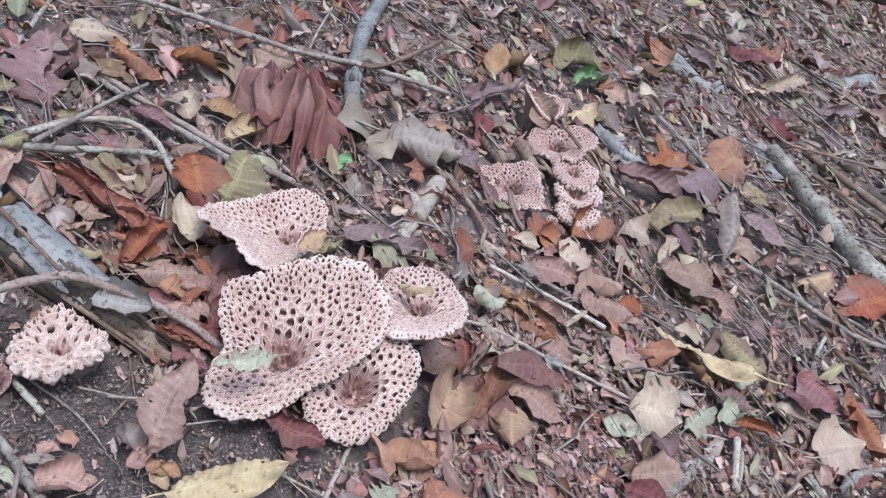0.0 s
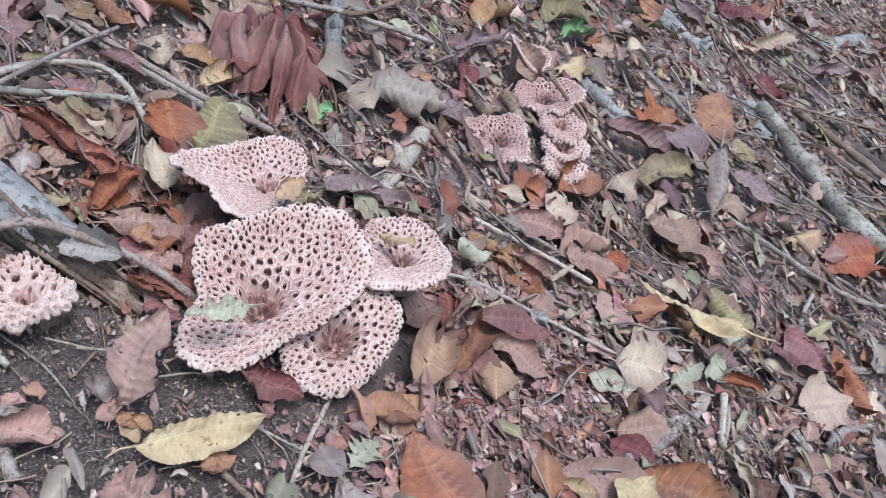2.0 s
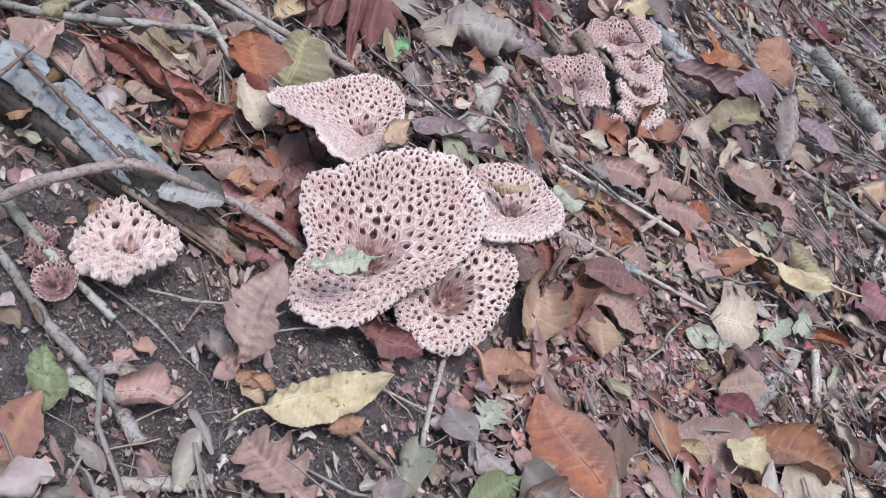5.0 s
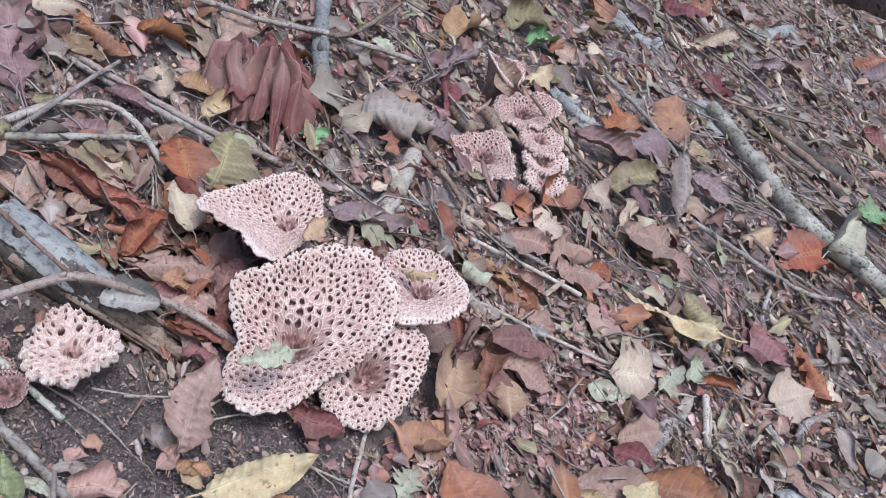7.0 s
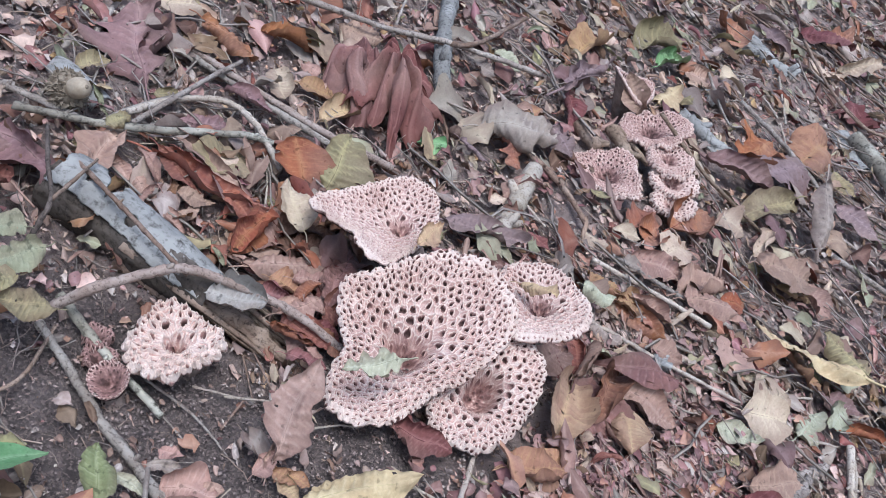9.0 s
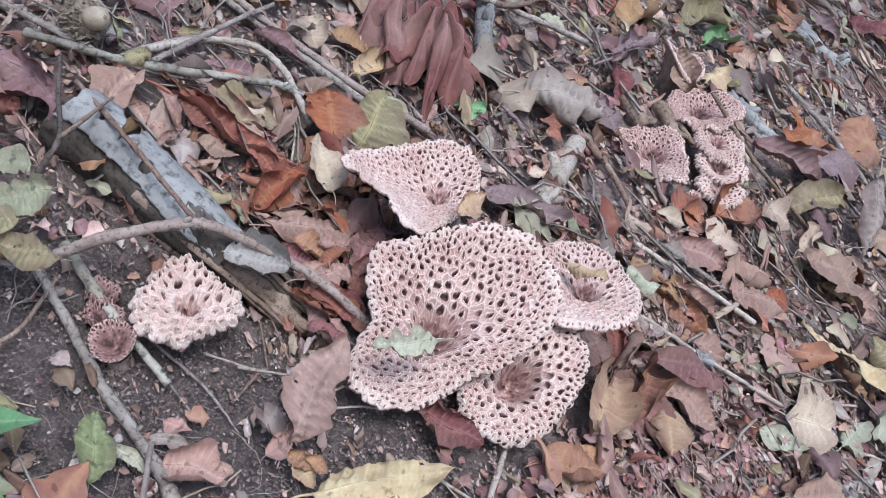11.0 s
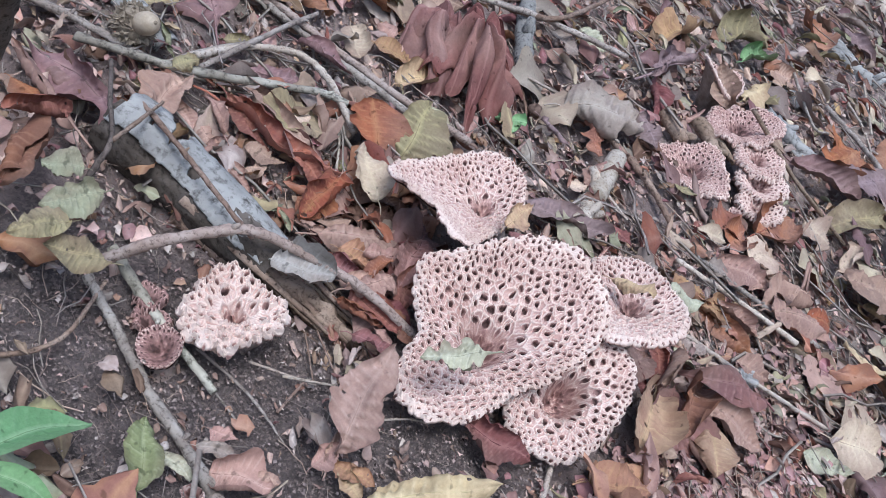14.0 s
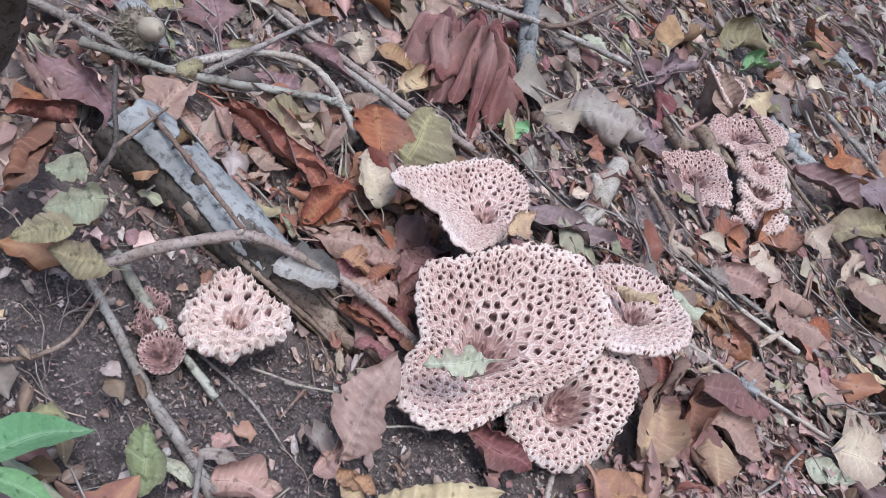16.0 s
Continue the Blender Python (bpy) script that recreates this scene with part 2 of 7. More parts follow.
def cap_material():
    m, nt, b = nodes_of("mushroom_cap", 0.75, 0.25)
    v = tex_coords(nt)
    pig = attr(nt, "pig")
    fine = noise_tex(nt, v, 900, 4, 0.7)
    big = noise_tex(nt, v, 30, 3, 0.5)
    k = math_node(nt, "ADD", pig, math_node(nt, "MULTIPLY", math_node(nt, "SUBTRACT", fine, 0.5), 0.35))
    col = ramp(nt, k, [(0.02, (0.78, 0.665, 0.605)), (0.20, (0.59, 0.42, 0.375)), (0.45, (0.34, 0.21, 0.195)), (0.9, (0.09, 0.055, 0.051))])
    col = mix(nt, ramp(nt, big, [(0.4, (0, 0, 0)), (0.7, (0.4, 0.4, 0.4))]), col, (0.60, 0.44, 0.38), "MULTIPLY")
    nt.links.new(col, b.inputs["Base Color"])
    b.inputs["Subsurface Weight"].default_value = 0.0
    bump(nt, b, fine, 0.0008, 0.5)
    return m


def plain_material(name, a, c, scale=60, rough=0.8, fine_scale=500):
    m, nt, b = nodes_of(name, rough)
    v = tex_coords(nt)
    col = mix(nt, ramp(nt, noise_tex(nt, v, scale), [(0.38, (0, 0, 0)), (0.62, (1, 1, 1))]), a, c)
    fine = noise_tex(nt, v, fine_scale)
    col = mix(nt, 0.4, col, ramp(nt, fine, [(0.3, (0.4, 0.4, 0.4)), (0.65, (1, 1, 1))]), "MULTIPLY")
    nt.links.new(col, b.inputs["Base Color"])
    bump(nt, b, fine, 0.0006, 0.6)
    return m


SOIL = soil_material()
CAP = cap_material()
TEETH = plain_material("mushroom_teeth", (0.17, 0.12, 0.10), (0.10, 0.07, 0.06), 120)
STEM = plain_material("mushroom_stem", (0.42, 0.34, 0.29), (0.28, 0.21, 0.18), 90)
CRUMB = leaf_material("soil_crumbs", (0.13, 0.105, 0.098), (0.21, 0.175, 0.165), (0.1, 0.08, 0.07), True, (0.3, 2.3))
NEEDLE = leaf_material("dry_needles", (0.42, 0.32, 0.25), (0.56, 0.47, 0.39), (0.3, 0.2, 0.15), island=True)
FINE_TWIG = leaf_material("fine_twigs", (0.27, 0.23, 0.2), (0.42, 0.38, 0.34), (0.1, 0.08, 0.07), island=True)


# ---- mesh helpers ----
def mesh_from(name, verts, faces, material, smooth=True):
    me = bpy.data.meshes.new(name)
    me.from_pydata([tuple(v) for v in verts], [], faces)
    me.materials.append(material)
    if smooth:
        me.polygons.foreach_set("use_smooth", [True] * len(me.polygons))
    me.update()
    return me


def point_values(me, name, values):
    a = me.attributes.new(name, "FLOAT", "POINT")
    a.data.foreach_set("value", np.asarray(values, dtype=np.float32))


def grid_faces(n, m, wrap=False):
    k = m if wrap else m - 1
    return [(i * m + j, i * m + (j + 1) % m, (i + 1) * m + (j + 1) % m, (i + 1) * m + j) for i in range(n - 1) for j in range(k)]


def part(name, me, parent, label=""):
    ob = new(name, me)
    ob.parent = parent
    return tagged(ob, label) if label else ob


def spline(points, per=7):
    """A smooth line through the points (Catmull-Rom)."""
    p = [np.array(q, float) for q in points]
    if len(p) == 2:
        p = [p[0], (p[0] * 2 + p[1]) / 3, (p[0] + p[1] * 2) / 3, p[1]]
    p = [2 * p[0] - p[1], *p, 2 * p[-1] - p[-2]]
    out = []
    for i in range(1, len(p) - 2):
        for k in range(per):
            t = k / per
            out.append(0.5 * (2 * p[i] + (p[i + 1] - p[i - 1]) * t + (2 * p[i - 1] - 5 * p[i] + 4 * p[i + 1] - p[i + 2]) * t * t
                              + (3 * p[i] - p[i - 1] - 3 * p[i + 1] + p[i + 2]) * t ** 3))
    out.append(p[-2])
    return np.array(out)


def tube(line, radii, rng, sides=9, rough=0.12, origin=None):
    """Vertices and faces of a knotty tube along a line."""
    line = np.asarray(line)
    n = len(line)
    tang = np.gradient(line, axis=0)
    tang /= np.linalg.norm(tang, axis=1)[:, None] + 1e-9
    ref = np.array([0.0, 0.0, 1.0]) if abs(tang[0][2]) < 0.9 else np.array([1.0, 0.0, 0.0])
    verts = []
    for i in range(n):
        u = np.cross(tang[i], ref)
        u /= np.linalg.norm(u) + 1e-9
        w = np.cross(u, tang[i])
        for k in range(sides):
            a = 2 * math.pi * k / sides
            r = radii[i] * (1 + rough * (rng.rand() * 2 - 1))
            verts.append(line[i] + r * (u * math.cos(a) + w * math.sin(a)))
    faces = grid_faces(n, sides, True)
    verts += [line[0], line[-1]]
    a, b = len(verts) - 2, len(verts) - 1
    faces += [(a, (k + 1) % sides, k) for k in range(sides)] + [(b, (n - 1) * sides + k, (n - 1) * sides + (k + 1) % sides) for k in range(sides)]
    verts = np.array(verts)
    if origin is not None:
        verts = verts - np.array(origin)
    return verts, faces


COUNT = [0]


def twig(name, bark, points, r0, r1, label="", group="twigs on the forest floor", category="twig", kind="", rough=0.13, lumps=0.25, sides=10, stubs=3):
    """A stick through points given as x, y and height of its middle over the ground."""
    COUNT[0] += 1
    rng = np.random.RandomState(COUNT[0])
    pts = [on_ground(x, y, h) for x, y, h in points]
    line = spline(pts, 12)
    n = len(line)
    line = line + (rng.rand(n, 3) - 0.5) * min(r0 * 0.35, 0.22 * float(np.linalg.norm(line[1] - line[0])))
    radii = np.linspace(r0, r1, n) * (1 + lumps * (np.interp(np.arange(n), np.arange(0, n + 4, 4), rng.rand(len(np.arange(0, n + 4, 4)))) - 0.4))
    origin = line[n // 2]
    v, f = tube(line, radii, rng, sides, rough, origin)
    ob = new(name, mesh_from(name, v, f, BARKS[bark]))
    ob.location = origin
    for _ in range(rng.randint(1, stubs + 1) if stubs and r0 > 0.0016 else 0):
        i = rng.randint(n // 6, n - 2)
        d = np.cross(line[i + 1] - line[i], rng.randn(3))
        d = d / (np.linalg.norm(d) + 1e-9) + 0.8 * (line[i + 1] - line[i]) / (np.linalg.norm(line[i + 1] - line[i]) + 1e-9)
        d[2] = abs(d[2])
        base = line[i] - origin
        sv, sf = tube(np.array([base, base + d * radii[i] * 1.1, base + d * radii[i] * 1.8]), np.array([0.7, 0.5, 0.35]) * radii[i], rng, 7, 0.15)
        part("stub", mesh_from("stub", sv, sf, BARKS[bark]), ob)
    words = {"grey": "grey-barked", "brown": "brown", "pale": "pale barkless", "tan": "grey-brown", "lichen": "lichen-spotted", "blue": "blue-grey cracked-bark", "dark": "dark damp", "silver": "silvery", "rotten": "rotten brown"}[bark]
    return tagged(ob, label or f"thin {words} dead twig lying on leaf litter", category, group)


# ---- leaves ----
def leaf_form(kind, wr, curl, cup, bend, rng, ns=46, half=6, wear=1.0):
    """Vertices of a blade one long: x along the midrib, y across, z up; with its vein strength."""
    s = np.linspace(0, 1, ns)
    skew = 0.04 * np.sin(s * 4 + rng.rand() * 6)
    if kind == "oval":
        w = np.sin(np.pi * s ** 0.85) ** 0.8
    elif kind in ("lance", "blade"):
        w = np.sin(np.pi * s ** 0.75) ** 1.1
    elif kind == "round":
        w = np.sqrt(np.clip(1 - (2 * s - 1) ** 2, 0, 1)) ** 0.9 * (1 + 0.15 * (0.5 - s))
    elif kind == "toothed":
        w = np.sin(np.pi * s ** 0.9) ** 0.8 * (0.86 + 0.15 * ((s * 8 + 0.8 * np.sin(s * 11)) % 1))
    elif kind == "oak":
        w = np.sin(np.pi * s ** 1.25) ** 0.7 * (0.72 + 0.28 * np.cos(2 * np.pi * (s * 4.5 + 0.1)))
    else:
        w = np.sin(np.pi * s ** 0.9) ** 0.7 * (0.85 + 0.3 * np.interp(s, np.linspace(0, 1, 8), rng.rand(8) - 0.4))
    w = np.maximum(w, 0.012)
    t = np.linspace(-1, 1, 2 * half + 1)
    fold = (0.1 + 0.45 * rng.rand() ** 1.5) * (1 if rng.rand() < 0.6 else -1) if kind != "blade" else 0.25
    teeth = 0.03 if kind in ("oval", "oak") else 0.015
    S, T = np.meshgrid(s, t, indexing="ij")
    edge = 1 + teeth * (np.arange(ns)[:, None] % 2 - 0.5) * (np.abs(T) > 0.9)
    ragged = 1 + 0.10 * (np.interp(S, np.linspace(0, 1, 9), rng.rand(9)) - 0.5) * (T > 0) + 0.10 * (np.interp(S, np.linspace(0, 1, 9), rng.rand(9)) - 0.5) * (T < 0)
    half_w = wr * 0.5 * w[:, None]
    if kind != "blade":
        hole = rng.rand() * 90
        for sgn in (1, -1):
            bite = np.clip(value_noise(s * 8 + hole, np.full(ns, 5.0 * sgn + 11)) * 2 - 0.42, 0, 1) * 1.3 * wear * rng.rand()
            edge = edge * np.where(sgn * T > 0, 1 - np.clip(bite, 0, 0.55)[:, None], 1)
    y = half_w * T * edge * ragged + skew[:, None] * np.sin(np.pi * S)
    veins = np.abs(((S - 0.45 * np.abs(y)) * 11) % 1 - 0.5) * 2
    vein = np.clip((veins - 0.8) * 5, 0, 1) * (0.25 if kind == "blade" else 1.0) + (np.abs(T) < 0.05)
    z = fold * np.abs(y) + (0.008 if kind == "blade" else 0.036 if kind in ("oval", "oak", "toothed") else 0.026) * (veins - 0.5) * (np.abs(T) > 0.02) * (1 - 0.8 * np.abs(T) ** 3) - 0.01 * (np.abs(T) < 0.05)
    ph = rng.rand(4) * 6.28
    crumple = 0.8 + 1.7 * rng.rand() if kind != "blade" else 0.15
    ox, oy = rng.rand(2) * 90
    z = z + crumple * (0.055 * value_noise(S * 5 + ox, y * 9 + oy) + 0.03 * value_noise(S * 14 + oy, y * 22 + ox)) * (0.25 + np.abs(T))
    z = z + 0.03 * rng.randn() * (np.abs(T) ** 3) * (T > 0) + 0.03 * rng.randn() * (np.abs(T) ** 3) * (T < 0)
    calm = 0.15 if kind == "blade" else 1.0
    z = z + calm * (0.025 * np.sin(S * 9 + ph[0]) * T + 0.02 * np.sin(S * 14 + ph[1]) * np.abs(T) ** 2 + 0.03 * np.sin(S * 5 + ph[2] + 2 * T))
    # the margins roll up or down, each side in its own way
    if kind != "blade":
        for sgn in (1, -1):
            roll_up = wear * (0.25 + 0.9 * rng.rand()) * (1 if rng.rand() < 0.65 else -1)
            along = 0.35 + 0.65 * np.clip(0.5 + 1.6 * value_noise(S * 2.6 + ox + 3 * sgn, oy + 0 * S), 0, 1)
            z = z + roll_up * along * half_w * np.clip((sgn * T - 0.35) / 0.65, 0, 1) ** 2
        z = z + (rng.rand() - 0.35) * 0.22 * np.clip((S - 0.72) / 0.28, 0, 1) ** 2
    # sides curl up round the midrib
    if abs(curl) > 1e-3:
        sides = 1.0 if abs(curl) > 2 else np.where(T > 0, 0.45 + 1.1 * rng.rand(), 0.45 + 1.1 * rng.rand()) * (0.75 + 0.5 * np.sin(np.pi * S + rng.rand() * 2))
        rad = wr * 0.5 / np.maximum(abs(curl) * sides, 0.05)
        a = y / rad
        yy, zz = rad * np.sin(a), rad * (1 - np.cos(a)) * np.sign(curl)
        y, z = yy - z * np.sin(a) * np.sign(curl), zz + z * np.cos(a)
    z = z + cup * (np.abs(T) ** 2) * half_w
    tw = (S - 0.5) * rng.randn() * (0.45 if kind != "blade" else 0.15)
    y, z = y * np.cos(tw) - z * np.sin(tw), y * np.sin(tw) + z * np.cos(tw)
    # the blade bows along its length
    if abs(bend) > 1e-3:
        a = (S - 0.5) * bend
        x = np.sin(a) / bend + z * -np.sin(a)
        z = (1 - np.cos(a)) / bend + z * np.cos(a)
        x = x - x[0, half]
        L = x[-1, half] - x[0, half]
        x, y, z = x / L, y, z - np.linspace(z[0, half], z[-1, half], ns)[:, None]
        x = x + 0 * S
    else:
        x = S.copy()
    dried = np.clip(np.abs(T) ** 3 * (0.6 + 1.3 * value_noise(S * 6 + oy, T * 2 + ox)) + 1.2 * np.clip(value_noise(S * 3 + ox, T * 1.5 + oy) + 0.08, 0, 1), 0, 1)
    return np.stack([x, y, z], -1).reshape(-1, 3), np.stack([np.clip(vein, 0, 1).ravel(), dried.ravel()]), ns, 2 * half + 1


def torn(n, m, rng):
    """Faces of a blade of n by m vertices, with a few small holes."""
    ox = rng.rand() * 90
    i, j = np.meshgrid(np.arange(n - 1), np.arange(m - 1), indexing="ij")
    gone = value_noise(i * 0.55 + ox, j * 0.55 + 7) > 0.472
    faces = grid_faces(n, m)
    return [f for f, g in zip(faces, gone.ravel()) if not g]


def leaf_meshes(pal, kind, wr, curl, cup, bend, seed, length=1.0, stalk=0.22, wear=1.0):
    rng = np.random.RandomState(seed)
    v, vein, n, m = leaf_form(kind, wr, curl, cup, bend, rng, wear=wear)
    faces = grid_faces(n, m) if kind == "blade" else torn(n, m, rng)
    me = mesh_from("blade", v * length, faces, LEAF_MATS[pal])
    point_values(me, "vein", vein[0])
    point_values(me, "dried", vein[1] * (0.0 if kind == "blade" else 1.0))
    mid = v.reshape(n, m, 3)[:, m // 2, :]
    line = np.array([*mid[1:-3:5]]) * length
    tv, tf = tube(line - np.array([0, 0, 0.003 * length]), np.linspace(0.010, 0.004, len(line)) * length, rng, 5, 0.05)
    rib = mesh_from("midrib", tv, tf, LEAF_MATS[pal])
    line = np.array([mid[0] + np.array([-stalk, 0.12 * stalk * rng.randn(), -0.01]), mid[0] + np.array([-stalk * 0.5, 0, 0.015]), mid[0], mid[1]]) * length
    tv, tf = tube(spline(line, 3), np.linspace(0.009, 0.011, 10) * length, rng, 5, 0.05)
    return me, rib, mesh_from("stalk", tv, tf, LEAF_MATS[pal])


KEEP = [(0.095, 0.985, 0.03)]  # places that the loose litter leaves free: x, y, radius
CAPS = []  # mushrooms, which no loose bit crosses


def leaf_pose(base, tip, roll=0.0, lift=0.0, face=0.0):
    """Lays a unit blade from base to tip, on the slope, turned by roll about its midrib."""
    ax = tip - base
    length = ax.length
    ax = ax.normalized()
    n = (slope_normal((base.x + tip.x) / 2, (base.y + tip.y) / 2) + face * Vector((0.05, -0.83, 0.55))).normalized()
    side = n.cross(ax).normalized()
    up = ax.cross(side)
    m = Matrix((ax, side, up)).transposed().to_4x4()
    return Matrix.Translation(base + n * lift) @ m @ Matrix.Rotation(radians(roll), 4, "X"), length


def leaf(pal, kind, base, tip, wr, curl=0.35, cup=0.0, bend=0.35, roll=0.0, lift=0.007, face=0.4, name="fallen_leaf", label="", state="", stalk=0.22, group="fallen leaves on the forest floor", wear=0.6):
    """A single leaf. base and tip: x, y and height over the ground."""
    b, t = on_ground(*base), on_ground(*tip)
    seed = int(abs(base[0] * 7919 + base[1] * 104729 + tip[0] * 613) * 100) % 99991
    m, length = leaf_pose(b, t, roll, lift, face)
    for q in (0.2, 0.5, 0.8):
        KEEP.append((b.x + (t.x - b.x) * q, b.y + (t.y - b.y) * q, max(0.3 * length * wr, 0.006)))
    if kind != "blade" and 0.2 < abs(curl) < 1.2:
        curl, wr, bend = (curl * 1.7 + 0.12) * (-1 if seed % 100 < 40 else 1), wr * 1.08, bend * 1.3
    me, rib, stem = leaf_meshes(pal, kind, wr, curl, cup, -bend, seed, length, stalk, wear)
    ob = new(name)
    ob.matrix_world = m
    part("blade", me, ob)
    part("midrib", rib, ob)
    part("stalk", stem, ob)
    shape = {"oval": "toothed oval", "lance": "narrow", "round": "rounded", "oak": "lobed", "toothed": "coarsely toothed", "scrap": "torn", "blade": "smooth"}[kind]
    how = state or ("tightly curled" if abs(curl) > 1.2 else "curled" if abs(curl) > 0.6 else "dry")
    return tagged(ob, label or f"{how} {LEAF_WORDS[pal]} {shape} leaf lying on the litter", "leaf", group)


# ---- mushrooms ----
def periodic(values, a):
    """Smooth value at the angle a of a closed row of values."""
    n = len(values)
    v = np.asarray(values, float)
    x = (np.asarray(a) / (2 * math.pi) * n) % n
    i = np.floor(x).astype(int)
    t = x - i
    p0, p1, p2, p3 = v[(i - 1) % n], v[i % n], v[(i + 1) % n], v[(i + 2) % n]
    return 0.5 * (2 * p1 + (p2 - p0) * t + (2 * p0 - 5 * p1 + 4 * p2 - p3) * t * t + (3 * p1 - p0 - 3 * p2 + p3) * t ** 3)


def mushroom(centre, axis, radii, lifts, depth, seed, spacing=0.0085, foot=None, hollow=0.30, na=430, nr=124, thick=0.0034, label="", pit=1.0, droop=0.004, dark=1.0, stem_r=0.018, edge=2.0, red=0.42, tone=0.06, lobes=0.0, ruffle=0.0, below=None):
    """A funnel cap with pointed scales in pits, teeth beneath and a stem. radii and lifts go round the rim from the cap's own x axis."""
    rng = np.random.RandomState(seed)
    C, nrm = Vector(centre), Vector(axis).normalized()
    CAPS.append((C.x, C.y + 0.008, float(np.mean(radii)) * 0.95))
    e1 = Vector((0, 1, 0)).cross(nrm).normalized()
    e2 = nrm.cross(e1)
    M = Matrix((e1, e2, nrm)).transposed().to_4x4()
    M.translation = C
    mean = float(np.mean(radii))
    th = np.linspace(0, 2 * math.pi, na, endpoint=False)
    rr = np.linspace(0.02, 1, nr) ** 0.85

    def surface(r, a):
        R = periodic(radii, a) * (1 + 0.012 * np.sin(a * 9 + seed) + 0.008 * np.sin(a * 17 + 2 * seed))
        waves = np.sin(a * 6 + seed + 1.3 * np.sin(a * 2 + seed))
        R = R * (1 + 14 * ruffle * waves * 0.3)
        blend = np.clip(r / 0.5, 0, 1)
        R = mean * 0.75 * (1 - blend) + R * blend
        z = -depth * np.exp(-(r / hollow) ** edge) - depth * 0.35 * np.clip(1 - r, 0, 1) ** 1.5 + periodic(lifts, a) * r ** 2.2 - droop * np.clip((r - 0.86) / 0.14, 0, 1) ** 2 + ruffle * waves * r ** 3
        return r * R * np.cos(a), r * R * np.sin(a), z

    # centres of the scales: thrown at random but kept apart, larger round the hollow, finer at the rim
    cx, cy, cs = np.zeros(0), np.zeros(0), np.zeros(0)
    for _ in range(14000):
        r, a = 0.05 + 0.94 * math.sqrt(rng.rand()), rng.rand() * 6.2832
        size = spacing * (0.95 + 0.28 * math.exp(-((r - hollow * 1.5) / 0.15) ** 2) - 0.20 * r) * (1 if r < 0.8 else 0.82)
        x, y, _z = surface(np.array(r), np.array(a))
        if not len(cx) or np.min((cx - x) ** 2 + (cy - y) ** 2) > (0.70 * size) ** 2:
            cx, cy, cs = np.append(cx, x), np.append(cy, y), np.append(cs, size * (0.85 + 0.3 * rng.rand()))
    depths = 0.30 + 0.90 * rng.rand(len(cx))
    lean = rng.randn(len(cx)) * 0.22
    depths *= np.where(np.hypot(cx, cy) < hollow * mean * 0.9, 0.4, 1.0)
    widths = 0.16 + 0.17 * rng.rand(len(cx)) ** 1.2 + 0.03 * np.exp(-((np.hypot(cx, cy) / mean - hollow * 1.2) / 0.2) ** 2)
    A, Rr = np.meshgrid(th, rr, indexing="xy")
    X, Y, Z = surface(Rr, A)
    fx, fy = X.ravel(), Y.ravel()
    wx, wy = fx + 0.0022 * value_noise(fx * 260, fy * 260 + 5), fy + 0.0022 * value_noise(fx * 260 + 31, fy * 260)
    pig, rise = np.zeros(len(fx)), np.zeros(len(fx))
    for i in range(0, len(fx), 3000):
        dx, dy = wx[i:i + 3000, None] - cx, wy[i:i + 3000, None] - cy
        d = np.hypot(dx, dy) / cs
        two = np.argpartition(d, 1, axis=1)[:, :2]
        d1 = np.take_along_axis(d, two, 1)
        order = np.argsort(d1, axis=1)
        two = np.take_along_axis(two, order, 1)
        d1 = np.take_along_axis(d1, order, 1)
        near, row = two[:, 0], np.arange(len(two))
        ux, uy = dx[row, near] / cs[near], dy[row, near] / cs[near]
        ln = np.hypot(cx[near], cy[near]) + 1e-6
        out = (ux * cx[near] + uy * cy[near]) / ln
        tan = (-ux * cy[near] + uy * cx[near]) / ln + lean[near] * out
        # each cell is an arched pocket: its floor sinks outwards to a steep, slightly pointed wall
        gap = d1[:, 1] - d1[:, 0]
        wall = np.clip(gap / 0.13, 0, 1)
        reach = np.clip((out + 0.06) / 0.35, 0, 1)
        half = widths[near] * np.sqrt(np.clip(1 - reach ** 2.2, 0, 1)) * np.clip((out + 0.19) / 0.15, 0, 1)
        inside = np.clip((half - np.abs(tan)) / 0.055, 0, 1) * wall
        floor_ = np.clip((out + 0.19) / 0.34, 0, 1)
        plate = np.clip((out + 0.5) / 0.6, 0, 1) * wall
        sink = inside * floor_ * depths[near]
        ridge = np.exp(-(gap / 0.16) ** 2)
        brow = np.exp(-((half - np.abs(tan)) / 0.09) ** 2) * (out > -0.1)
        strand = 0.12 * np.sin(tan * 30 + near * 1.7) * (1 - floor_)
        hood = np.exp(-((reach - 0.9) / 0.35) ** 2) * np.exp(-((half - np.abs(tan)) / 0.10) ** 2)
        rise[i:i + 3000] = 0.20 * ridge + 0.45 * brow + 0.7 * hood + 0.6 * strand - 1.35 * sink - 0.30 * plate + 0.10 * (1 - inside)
        # dark scale pigment, stronger with pocket depth; raised brows and ridges paler
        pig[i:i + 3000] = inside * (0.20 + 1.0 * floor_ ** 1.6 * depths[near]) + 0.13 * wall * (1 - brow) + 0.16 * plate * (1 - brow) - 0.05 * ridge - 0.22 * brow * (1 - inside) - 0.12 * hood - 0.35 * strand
    inner = np.exp(-(Rr.ravel() / (hollow * 0.85)) ** 4)
    outside = np.clip((Rr.ravel() / hollow - 0.65) / 0.5, 0.12, 1)
    ragged = value_noise(fx * 330 + 3, fy * 330) + 0.6 * value_noise(fx * 700, fy * 700 + 9)
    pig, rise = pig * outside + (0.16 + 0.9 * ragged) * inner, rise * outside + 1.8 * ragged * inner
